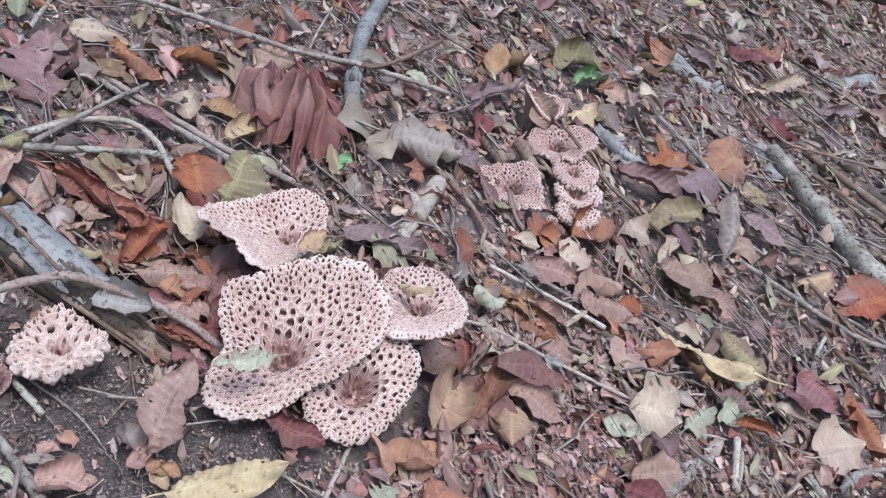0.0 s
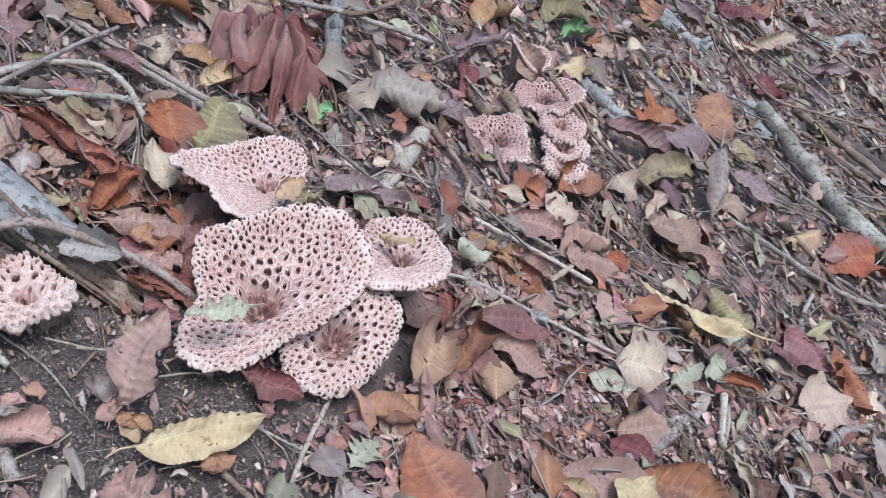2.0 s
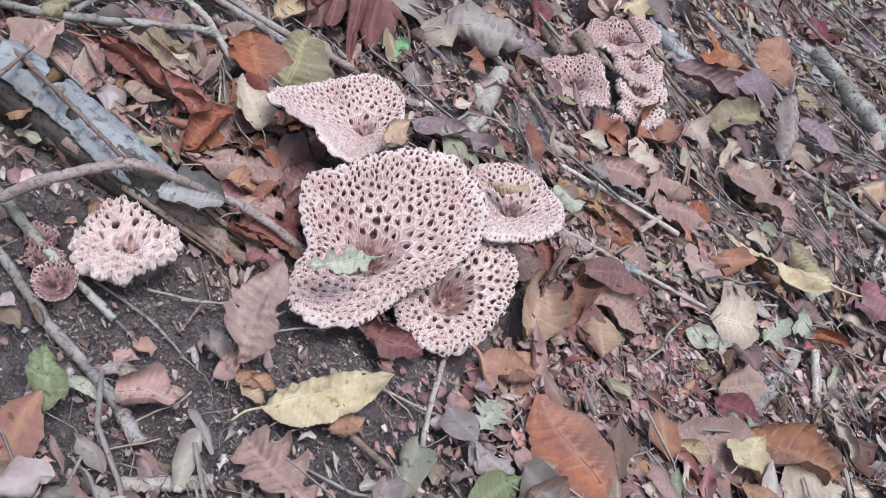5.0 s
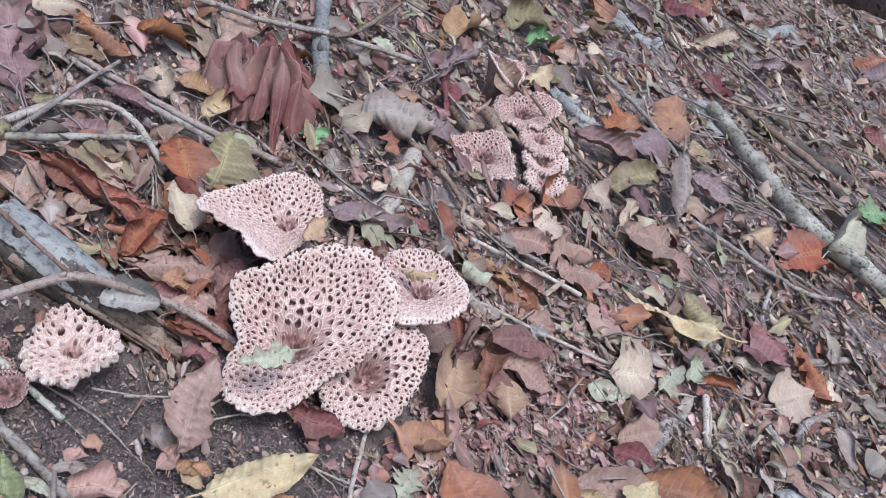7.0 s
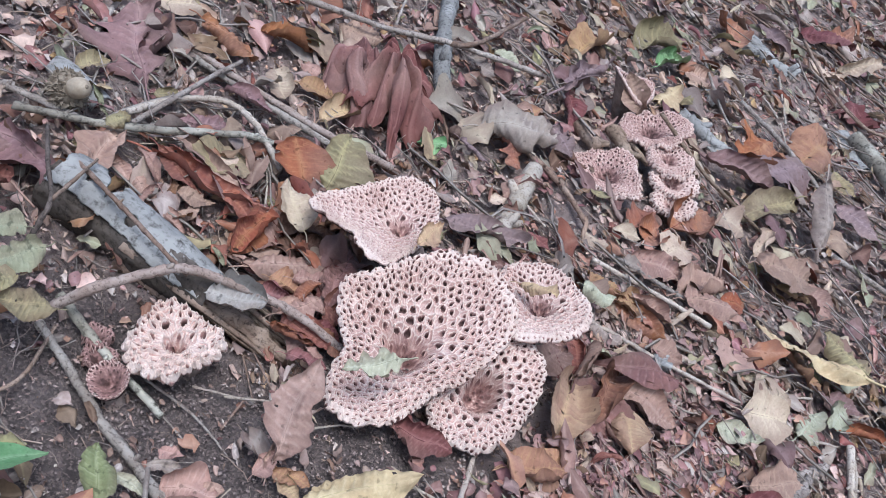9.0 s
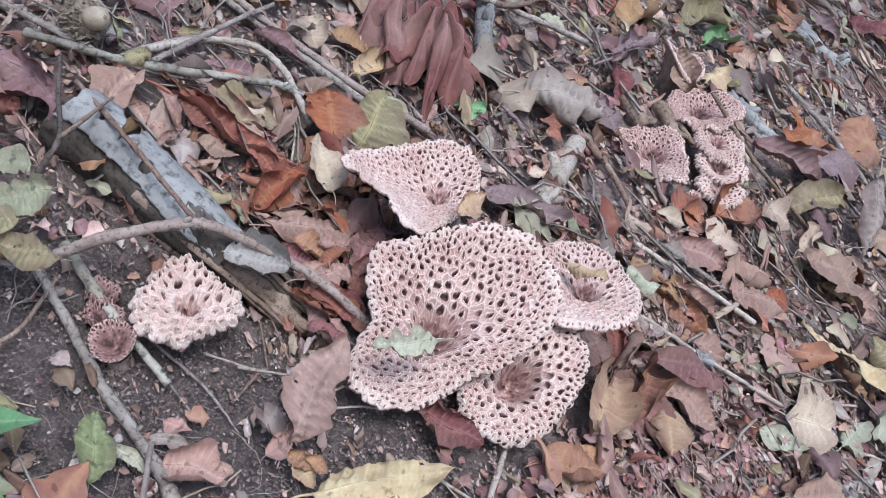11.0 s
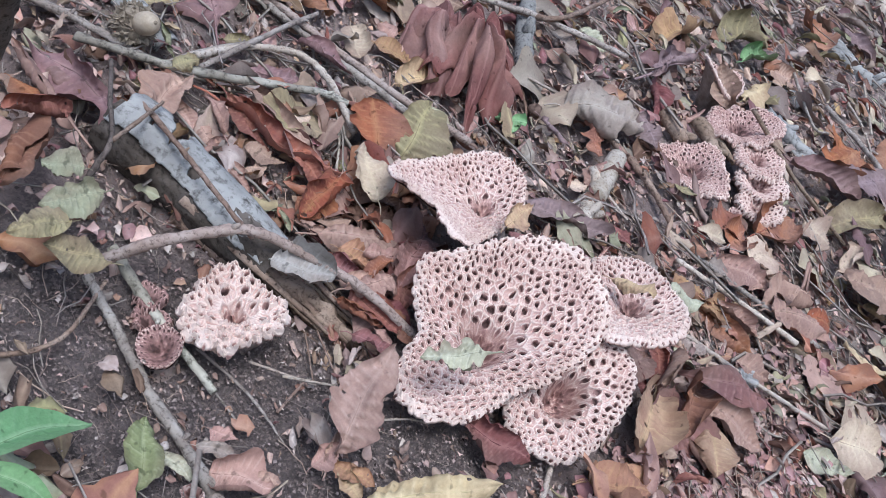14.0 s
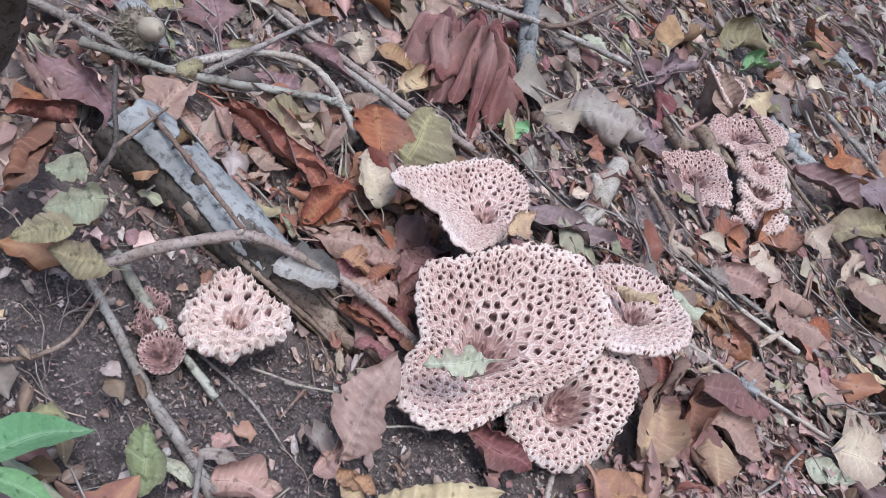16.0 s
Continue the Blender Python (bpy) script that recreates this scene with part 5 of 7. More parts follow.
leaf('orange', 'oval', (0.4091, 0.9207, 0.006), (0.4614, 0.9387, 0.006), 0.5, curl=.8)
leaf('cream', 'oval', (0.4607, 0.9799, 0.006), (0.5045, 1.032, 0.006), 0.6, curl=.8)
leaf('cream', 'lance', (0.4049, 0.8282, 0.006), (0.4283, 0.7775, 0.006), 0.34, curl=.9)
leaf('tan', 'oval', (0.4897, 0.8403, 0.006), (0.5218, 0.816, 0.006), 0.6, curl=.4)
leaf('cream', 'oval', (0.4138, 0.7485, 0.006), (0.4337, 0.7282, 0.006), 0.55, curl=.3)
leaf('palegreen', 'oak', (0.4436, 0.7594, 0.006), (0.4815, 0.7559, 0.006), 0.7, curl=.3)
leaf('mustard', 'lance', (0.2403, 0.6695, 0.006), (0.2795, 0.6935, 0.006), 0.4, curl=.4)
leaf('ochre', 'oval', (0.1958, 0.6174, 0.006), (0.2284, 0.6365, 0.006), 0.5, curl=.4)
leaf('cream', 'scrap', (0.211, 0.6094, 0.006), (0.2384, 0.6063, 0.006), 0.5, curl=.5)
leaf('maroon', 'scrap', (0.5049, 0.924, 0.006), (0.5683, 0.9437, 0.006), 0.7, curl=.5)
leaf('cream', 'lance', (0.5034, 0.9287, 0.012), (0.5753, 1.001, 0.006), 0.4, curl=1.2)
leaf('greytan', 'oval', (0.5045, 0.9935, 0.006), (0.5392, 0.9621, 0.006), 0.5, curl=.5)
leaf('tan', 'oval', (0.5257, 0.84, 0.006), (0.562, 0.8908, 0.006), 0.6, curl=.7)
leaf('orange', 'oval', (0.6752, 1.325, 0.0179), (0.5905, 1.249, 0.006), 0.6, curl=.6)
leaf('redbrown', 'oval', (-0.2800, 0.5560, 0.030), (-0.2943, 0.6104, 0.03), 0.6, curl=.8, wear=1.2)
leaf('redbrown', 'oval', (-0.3000, 0.5800, 0.045), (-0.2800, 0.6150, 0.04), 0.7, curl=1.0)
leaf('orange', 'oval', (-0.3216, 0.6155, 0.03), (-0.3019, 0.616, 0.03), 0.8, curl=.6)
leaf('purple', 'lance', (-0.2671, 0.6502, 0.025), (-0.3535, 0.6654, 0.02), 0.24, curl=1.3, bend=.3)
leaf('tan', 'lance', (-0.2855, 0.6271, 0.02), (-0.359, 0.6564, 0.02), 0.22, curl=1.4, bend=.3)
leaf('brown', 'lance', (-0.2508, 0.6553, 0.02), (-0.327, 0.6705, 0.02), 0.16, curl=1.3, bend=.1)
leaf('purple', 'lance', (-0.2891, 0.6611, 0.012), (-0.3483, 0.6703, 0.006), 0.35, curl=.8)
leaf('purple', 'oak', (-0.3065, 0.8272, 0.006), (-0.3107, 0.8914, 0.006), 0.7, curl=.4)
leaf('olive', 'oval', (-0.334, 0.7765, 0.006), (-0.3258, 0.8086, 0.006), 0.6, curl=.2)
leaf('greygreen', 'oval', (-0.289, 0.7458, 0.006), (-0.3056, 0.754, 0.02), 0.35, curl=.8)
leaf('olive', 'oval', (-0.2748, 0.7214, 0.02), (-0.2673, 0.7433, 0.02), 0.7, curl=.5)
leaf('pinktan', 'oval', (-0.1374, 0.6874, 0.012), (-0.0895, 0.7371, 0.006), 0.5, curl=.6)
leaf('ochre', 'oval', (-0.1199, 0.6885, 0.012), (-0.0932, 0.6958, 0.006), 0.55, curl=.5)
leaf('tan', 'oak', (-0.1014, 0.6567, 0.02), (-0.0741, 0.7044, 0.006), 0.55, curl=.5)
leaf('maroon', 'oval', (-0.077, 0.6897, 0.006), (-0.0689, 0.7263, 0.006), 0.7, curl=.8)
leaf('maroon', 'scrap', (-0.0884, 0.7275, 0.006), (-0.067, 0.7215, 0.006), 0.7, curl=.6)
leaf('rust', 'oval', (-0.105, 0.66, 0.006), (-0.0717, 0.6575, 0.006), 0.5, curl=.7)
leaf('orange', 'oval', (-0.1448, 0.7433, 0.012), (-0.1529, 0.6901, 0.012), 0.65, curl=.4)
leaf('brown', 'oval', (-0.1309, 0.717, 0.006), (-0.1068, 0.7725, 0.006), 0.6, curl=.6)
leaf('rust', 'scrap', (-0.1153, 0.7212, 0.012), (-0.103, 0.7656, 0.006), 0.7, curl=.6)
leaf('wine', 'oval', (-0.0733, 0.7345, 0.015), (-0.0724, 0.686, 0.012), 0.55, curl=.6)
leaf('redbrown', 'oval', (-0.1, 0.6686, 0.01), (-0.0597, 0.6613, 0.006), 0.5, curl=.6)
leaf('redbrown', 'scrap', (-0.0696, 0.6704, 0.01), (-0.0459, 0.6586, 0.006), 0.6, curl=.7)
leaf('pinktan', 'scrap', (-0.1085, 0.6674, 0.012), (-0.0793, 0.6868, 0.006), 0.6, curl=.7)
leaf('tan', 'scrap', (-0.1534, 0.7204, 0.006), (-0.1244, 0.7055, 0.006), 0.6, curl=.8)
leaf('rust', 'oval', (-0.0833, 0.7017, 0.015), (-0.0983, 0.6834, 0.006), 0.6, curl=.5)
leaf('maroon', 'oval', (-0.0812, 0.677, 0.006), (-0.054, 0.6683, 0.006), 0.5, curl=.7)
leaf('wine', 'scrap', (-0.087, 0.7418, 0.012), (-0.0564, 0.7585, 0.006), 0.6, curl=.7)
leaf('wine', 'oval', (-0.1273, 0.6717, 0.012), (-0.0973, 0.6851, 0.006), 0.5, curl=.7)
leaf('redbrown', 'oval', (-0.0659, 0.7208, 0.012), (-0.0667, 0.6759, 0.006), 0.5, curl=.5)
leaf('pinktan', 'oval', (-0.1034, 0.694, 0.015), (-0.074, 0.7153, 0.006), 0.5, curl=.6)
leaf('tan', 'scrap', (-0.1555, 0.6926, 0.006), (-0.1303, 0.6971, 0.006), 0.5, curl=.8)
leaf('brown', 'scrap', (-0.1374, 0.7404, 0.006), (-0.1153, 0.781, 0.006), 0.5, curl=.7)
leaf('wine', 'scrap', (-0.0864, 0.6437, 0.006), (-0.0536, 0.6446, 0.006), 0.4, curl=.8)
leaf('rust', 'scrap', (-0.1916, 0.7406, 0.01), (-0.158, 0.7331, 0.006), 0.5, curl=.9)
leaf('tan', 'oval', (-0.2054, 0.6914, 0.006), (-0.1926, 0.7174, 0.006), 0.5, curl=.8)
leaf('pinktan', 'scrap', (-0.2206, 0.6938, 0.006), (-0.1901, 0.689, 0.006), 0.4, curl=.8)
leaf('redbrown', 'lance', (-0.2389, 0.7373, 0.015), (-0.1974, 0.7259, 0.006), 0.3, curl=1.0)
leaf('pinktan', 'oval', (0.1242, 0.774, 0.012), (0.1412, 0.8281, 0.006), 0.5, curl=.7)
leaf('rust', 'scrap', (0.1655, 0.8128, 0.006), (0.2033, 0.8203, 0.006), 0.4, curl=.7)
leaf('tan', 'oval', (0.1637, 0.9092, 0.01), (0.2137, 0.9169, 0.006), 0.45, curl=.5)
leaf('tan', 'oval', (0.1932, 0.8727, 0.006), (0.2281, 0.8763, 0.006), 0.5, curl=.7)
leaf('ochre', 'oval', (0.1361, 0.903, 0.006), (0.167, 0.8959, 0.006), 0.5, curl=.6)
leaf('tan', 'toothed', (-0.2115, 0.7173, 0.006), (-0.1836, 0.7269, 0.006), 0.5, curl=.5)
leaf('pinktan', 'scrap', (-0.2233, 0.7081, 0.012), (-0.2563, 0.7362, 0.006), 0.5, curl=1.0)
leaf('redbrown', 'scrap', (-0.2268, 0.7506, 0.012), (-0.1869, 0.7515, 0.006), 0.35, curl=1.1)
leaf('tan', 'scrap', (-0.2278, 0.6797, 0.006), (-0.2249, 0.7161, 0.006), 0.4, curl=.9)
leaf('olive', 'round', (-0.1929, 0.7459, 0.015), (-0.1965, 0.7899, 0.006), 0.8, curl=.4)
leaf('ochre', 'scrap', (-0.0586, 0.5577, 0.006), (-0.032, 0.5535, 0.006), 0.6, curl=.6)
leaf('ochre', 'oval', (0.0855, 0.6356, 0.006), (0.1292, 0.6875, 0.006), 0.45, curl=.5)
leaf('redbrown', 'scrap', (0.1179, 0.8175, 0.012), (0.1312, 0.7878, 0.006), 0.5, curl=.8)
leaf('redbrown', 'oval', (0.1434, 0.7364, 0.012), (0.1658, 0.8191, 0.006), 0.5, curl=.6)
leaf('cream', 'scrap', (-0.1039, 0.7196, 0.006), (-0.094, 0.7481, 0.006), 0.7, curl=.6)
leaf('pinktan', 'oval', (-0.075, 0.6554, 0.006), (-0.0585, 0.6464, 0.006), 0.6, curl=1.3)
leaf('maroon', 'oval', (-0.0013, 0.6203, 0.01), (0.0471, 0.6221, 0.006), 0.5, curl=.5)
leaf('brown', 'oval', (-0.115, 0.7649, 0.006), (-0.096, 0.758, 0.006), 0.6, curl=.5)
leaf('brown', 'oval', (-0.1209, 0.7362, 0.006), (-0.0964, 0.7469, 0.006), 0.6, curl=.5)
leaf('tan', 'oval', (-0.1475, 0.7515, 0.006), (-0.1396, 0.7063, 0.006), 0.6, curl=.7)
leaf('maroon', 'scrap', (-0.1451, 0.6904, 0.006), (-0.1316, 0.6907, 0.006), 0.7)
leaf('greygreen', 'oval', (-0.1688, 0.6919, 0.006), (-0.1545, 0.6826, 0.006), 0.4, curl=.6)
leaf('tan', 'scrap', (-0.2478, 0.7715, 0.006), (-0.1651, 0.7471, 0.006), 0.25, curl=.8)
leaf('rust', 'lance', (-0.241, 0.7319, 0.012), (-0.1464, 0.7445, 0.012), 0.24, curl=1.4)
leaf('cream', 'round', (-0.2103, 0.7491, 0.006), (-0.1936, 0.7842, 0.006), 0.6, curl=.5)
leaf('pinktan', 'scrap', (-0.2674, 0.7089, 0.006), (-0.2437, 0.701, 0.006), 0.7, curl=.9)
leaf('tan', 'scrap', (-0.2437, 0.7083, 0.006), (-0.2155, 0.693, 0.006), 0.4, curl=1.0)
leaf('pinktan', 'scrap', (-0.2661, 0.6666, 0.006), (-0.2716, 0.7376, 0.006), 0.5, curl=.7)
leaf('ochre', 'scrap', (0.0060, 0.5400, 0.004), (0.0240, 0.5480, 0.004), 0.6, curl=.4)
leaf('palegreen', 'lance', (-0.1428, 0.5105, 0.006), (-0.1214, 0.505, 0.006), 0.4, curl=.4)
leaf('pinktan', 'scrap', (-0.1300, 0.5420, 0.006), (-0.1135, 0.5447, 0.006), 0.5, curl=.9)
leaf('greytan', 'scrap', (-0.1307, 0.5272, 0.006), (-0.108, 0.5346, 0.006), 0.4)
leaf('tan', 'scrap', (-0.0990, 0.5260, 0.006), (-0.0800, 0.5320, 0.006), 0.7, curl=.9)
leaf('dullgreen', 'oval', (-0.1385, 0.4805, 0.006), (-0.1545, 0.5118, 0.02), 0.55, curl=.2)
leaf('cream', 'oval', (0.0137, 0.9381, 0.006), (0.0284, 0.9554, 0.006), 0.6)
leaf('olive', 'oval', (-0.017, 0.8484, 0.006), (-0.0386, 0.7971, 0.006), 0.4)
leaf('cream', 'scrap', (0.1416, 0.9949, 0.006), (0.173, 1.006, 0.006), 0.6)
leaf('olive', 'lance', (0.3794, 1.264, 0.0366), (0.2978, 1.185, 0.006), 0.4)
leaf('ochre', 'round', (0.4108, 1.421, 0.006), (0.4639, 1.52, 0.006), 0.6)
leaf('olive', 'oval', (0.4622, 1.44, 0.012), (0.5016, 1.414, 0.006), 0.6, curl=.6)
leaf('mustard', 'oval', (0.5389, 1.272, 0.006), (0.592, 1.328, 0.006), 0.7)
leaf('palegreen', 'oval', (0.6894, 1.339, 0.006), (0.7573, 1.427, 0.0343), 0.6, curl=.4, face=1.3)
leaf('green', 'oak', (0.8683, 1.513, 0.03), (0.7728, 1.469, 0.03), 0.6, curl=.3)
leaf('palegreen', 'lance', (1.028, 1.988, 0.006), (1.115, 2.049, 0.066), 0.4, curl=.5)
leaf('maroon', 'oval', (0.4736, 1.992, 0.006), (0.5883, 2, 0.0379), 0.5, curl=.5)
leaf('redbrown', 'oval', (0.5349, 2.041, 0.006), (0.6096, 2.124, 0.0363), 0.5, curl=.5)
leaf('mauve', 'lance', (0.6793, 1.923, 0.01), (0.7696, 1.993, 0.0366), 0.4, curl=2.0)
leaf('mauve', 'lance', (0.6524, 1.852, 0.006), (0.7107, 1.818, 0.006), 0.5, curl=1.2)
leaf('greytan', 'oval', (0.4425, 1.952, 0.006), (0.3622, 1.935, 0.006), 0.5, curl=.9)
leaf('mauve', 'lance', (0.3689, 1.869, 0.0125), (0.4665, 1.817, 0.006), 0.35, curl=1.2)
leaf('rust', 'oval', (0.3019, 1.719, 0.006), (0.3302, 1.828, 0.0083), 0.7, curl=.7)
leaf('olive', 'oval', (0.1427, 1.475, 0.006), (0.2178, 1.562, 0.0226), 0.5, curl=.6)
leaf('green', 'scrap', (0.1778, 1.452, 0.006), (0.2115, 1.521, 0.006), 0.7, curl=.4)
leaf('pinktan', 'oval', (0.2219, 1.487, 0.006), (0.2734, 1.525, 0.006), 0.6)
leaf('yellow', 'scrap', (0.1811, 1.328, 0.006), (0.2095, 1.386, 0.02), 0.8, curl=.6)
leaf('cream', 'oval', (0.5408, 1.892, 0.006), (0.6424, 1.942, 0.0488), 0.4, curl=.6)
leaf('cream', 'oval', (0.4683, 1.832, 0.006), (0.5519, 1.879, 0.006), 0.5, curl=.6)
leaf('maroon', 'oak', (0.5506, 1.79, 0.006), (0.5573, 1.683, 0.006), 0.7)
leaf('ochre', 'oval', (0.0572, 1.31, 0.006), (0.0855, 1.401, 0.006), 0.7)
leaf('palegreen', 'oval', (-0.033, 1.169, 0.006), (0.0002, 1.151, 0.006), 0.6, curl=.4)
leaf('pinktan', 'oval', (0.0413, 1.002, 0.006), (0.0235, 0.9544, 0.006), 0.6)
leaf('maroon', 'lance', (0.0537, 0.925, 0.006), (0.0844, 0.9095, 0.006), 0.5, curl=.8)
leaf('rust', 'oval', (1.098, 2.426, 0.006), (1.204, 2.454, 0.0716), 0.4, curl=.5)
leaf('mauve', 'lance', (1.092, 2.355, 0.006), (1.197, 2.386, 0.0689), 0.5, curl=.9)
leaf('maroon', 'oval', (0.9525, 1.94, 0.006), (1.061, 1.972, 0.0125), 0.45, curl=.6)
leaf('cream', 'oval', (-0.0118, 1.346, 0.006), (0.0164, 1.328, 0.006), 0.5, curl=.6)
leaf('brown', 'lance', (0.0596, 1.059, 0.006), (0.1025, 1.061, 0.006), 0.4, curl=.6)
leaf('mauve', 'lance', (0.0472, 1.086, 0.012), (0.066, 1.063, 0.006), 0.6, curl=1.2)
leaf('greytan', 'oval', (-0.0626, 1.136, 0.006), (-0.0237, 1.123, 0.006), 0.4)
leaf('mustard', 'oval', (0.0632, 0.7398, 0.0801), (0.0949, 0.7306, 0.098), 0.4, curl=.9, bend=.5, state='curled', label='yellowish curled leaf lying on a mushroom cap')
leaf('mustard', 'oval', (-0.0165, 0.7180, 0.0745), (-0.0050, 0.7540, 0.0760), 0.45, curl=.3, wear=.4, label='olive yellow leaf lying on a mushroom cap')
leaf('palegreen', 'oak', (0.0075, 0.6262, 0.0610), (-0.0320, 0.5974, 0.0600), 0.42, curl=.3, stalk=.12, face=.9, wear=.3, label='pale green lobed leaf lying on a mushroom cap')
leaf('ash', 'scrap', (-0.1480, 0.6400, 0.028), (-0.1080, 0.6565, 0.026), 0.8, curl=.2, bend=.15, label='pale ash-grey torn lichen-like flake on the log', wear=1.5, stalk=.03)
leaf('greygreen', 'round', (-0.2428, 0.5754, 0.06), (-0.2572, 0.5582, 0.06), 0.75, curl=.4)
leaf('greygreen', 'oval', (-0.2285, 0.5728, 0.06), (-0.2427, 0.538, 0.06), 0.55, curl=.4)
leaf('olive', 'oval', (-0.2279, 0.5427, 0.06), (-0.2405, 0.5107, 0.06), 0.5, curl=.4)
leaf('olive', 'oval', (-0.207, 0.5504, 0.05), (-0.2325, 0.5281, 0.05), 0.55, curl=.4)

# ---- the hollow log of silvery bark ----
def bark_log(start, end, r0, r1):
    rng = np.random.RandomState(31)
    a, b = np.array(on_ground(*start)), np.array(on_ground(*end))
    n, m = 210, 116
    t = np.linspace(0, 1, n)
    ax = (b - a) / np.linalg.norm(b - a)
    side = np.cross(ax, [0, 0, 1])
    side /= np.linalg.norm(side)
    up = np.cross(side, ax)
    th = np.linspace(-2.7, 2.7, m)
    origin = (a + b) / 2
    shells = []
    for inset in (0.0, 0.0028):
        rows = []
        for i in range(n):
            r = (r0 + (r1 - r0) * t[i]) * (1 + 0.05 * math.sin(t[i] * 11)) - inset
            c = a + (b - a) * t[i] + up * 0.004 * math.sin(t[i] * 5)
            wob = 0.0012 * value_noise(t[i] * 30 + th * 2, th * 4 + 3)
            rows.append(c + (r + wob)[:, None] * (np.sin(th)[:, None] * side + np.cos(th)[:, None] * up))
        shells.append(np.array(rows))
    verts = np.concatenate([s.reshape(-1, 3) for s in shells]) - origin

    def gone(i, j):
        s, w = t[i], th[j]
        wobble = 0.06 * float(value_noise(np.array(w * 2.3 + 4), np.array(1.5))) + 0.012 * float(value_noise(np.array(w * 5), np.array(s * 4)))
        crack = abs(s - 0.30 - wobble - 0.03 * w) < 0.085 * (0.62 - w) / 1.4 and -1.6 < w < 0.6
        hole = ((s - 0.47) / 0.030) ** 2 + ((w - 0.62) / 0.24) ** 2 < 1 or ((s - 0.2) / 0.014) ** 2 + ((w - 0.4) / 0.12) ** 2 < 1 or ((s - 0.9) / 0.012) ** 2 + ((w - 0.5) / 0.1) ** 2 < 1
        ragged = s > 0.93 + 0.14 * float(value_noise(np.array(w * 2.7), np.array(7.5))) or s < 0.04 + 0.08 * float(value_noise(np.array(w * 3 + 2), np.array(3.5)))
        # silver layer stops here so that the darkened lower side shows
        past_silver = w > 1.15 + 0.5 * float(value_noise(np.array(s * 7), np.array(2.5))) + 0.12 * float(value_noise(np.array(s * 24), np.array(6.5)))
        return crack or hole or ragged or past_silver

    faces, o = [], n * m
    keep = {(i, j) for i in range(n - 1) for j in range(m - 1) if not gone(i, j)}
    for i, j in keep:
        q = (i * m + j, i * m + j + 1, (i + 1) * m + j + 1, (i + 1) * m + j)
        faces += [q, tuple(o + k for k in q[::-1])]
        for (di, dj), (u, v) in {(-1, 0): (0, 1), (0, 1): (1, 2), (1, 0): (2, 3), (0, -1): (3, 0)}.items():
            if (i + di, j + dj) not in keep:
                faces.append((q[v], q[u], o + q[u], o + q[v]))
    log = new("hollow_log")
    log.location = origin
    part("bark", mesh_from("bark", verts, faces, BARKS["silver"]), log, "silvery grey bark shell with holes and a crack")
    # dark sheet round the lower side: dirt and shade put into its colour
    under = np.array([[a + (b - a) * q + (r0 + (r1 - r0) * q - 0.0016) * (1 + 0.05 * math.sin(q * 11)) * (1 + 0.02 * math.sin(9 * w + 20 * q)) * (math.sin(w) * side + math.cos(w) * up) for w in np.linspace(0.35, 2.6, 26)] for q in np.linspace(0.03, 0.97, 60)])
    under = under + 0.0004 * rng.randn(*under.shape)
    part("under_bark", mesh_from("under_bark", under.reshape(-1, 3) - origin, grid_faces(60, 26), BARKS["under"]), log, "dark lower side of the log, dirt and shade put into its colour")
    core, cf = tube(np.array([a + (b - a) * q for q in np.linspace(0.02, 0.98, 30)]) - up * r0 * 0.45, np.full(30, r0 * 0.5), rng, 14, 0.16, origin)
    part("core", mesh_from("core", core, cf, BARKS["rotten"]), log, "rotten brown wood inside the bark")
    ends = np.array([b + ax * q for q in np.linspace(-0.05, 0.075, 16)]) - up * 0.006
    ev, ef = tube(ends, np.linspace(r1 * 0.75, r1 * 0.3, 16), rng, 16, 0.5, origin)
    part("stump", mesh_from("stump", ev, ef, BARKS["rotten"]), log, "crumbling brown rotten wood")
    for k in range(26):
        off = side * (rng.rand() - 0.5) * r1 * 2.0 + up * (rng.rand() - 0.55) * r1 * 1.3
        l0, l1 = b - ax * (0.05 + 0.03 * rng.rand()) + off, b + ax * (0.02 + 0.075 * rng.rand()) + off * 0.9 - up * 0.004
        line = np.array([l0 + (l1 - l0) * q + rng.randn(3) * 0.0006 for q in np.linspace(0, 1, 9)])
        sv, sf = tube(line, np.linspace(0.004, 0.001, 9) * (0.6 + 0.8 * rng.rand()), rng, 6, 0.35, origin)
        part("splinter", mesh_from("splinter", sv, sf, BARKS["rotten"]), log, "rotten fibrous wood splinter")
    return tagged(log, "hollow rotten log with silvery peeling bark beside the mushrooms", "log")


bark_log((-0.2844, 0.6638, 0.012), (-0.1453, 0.6569, 0.01), 0.025, 0.022)


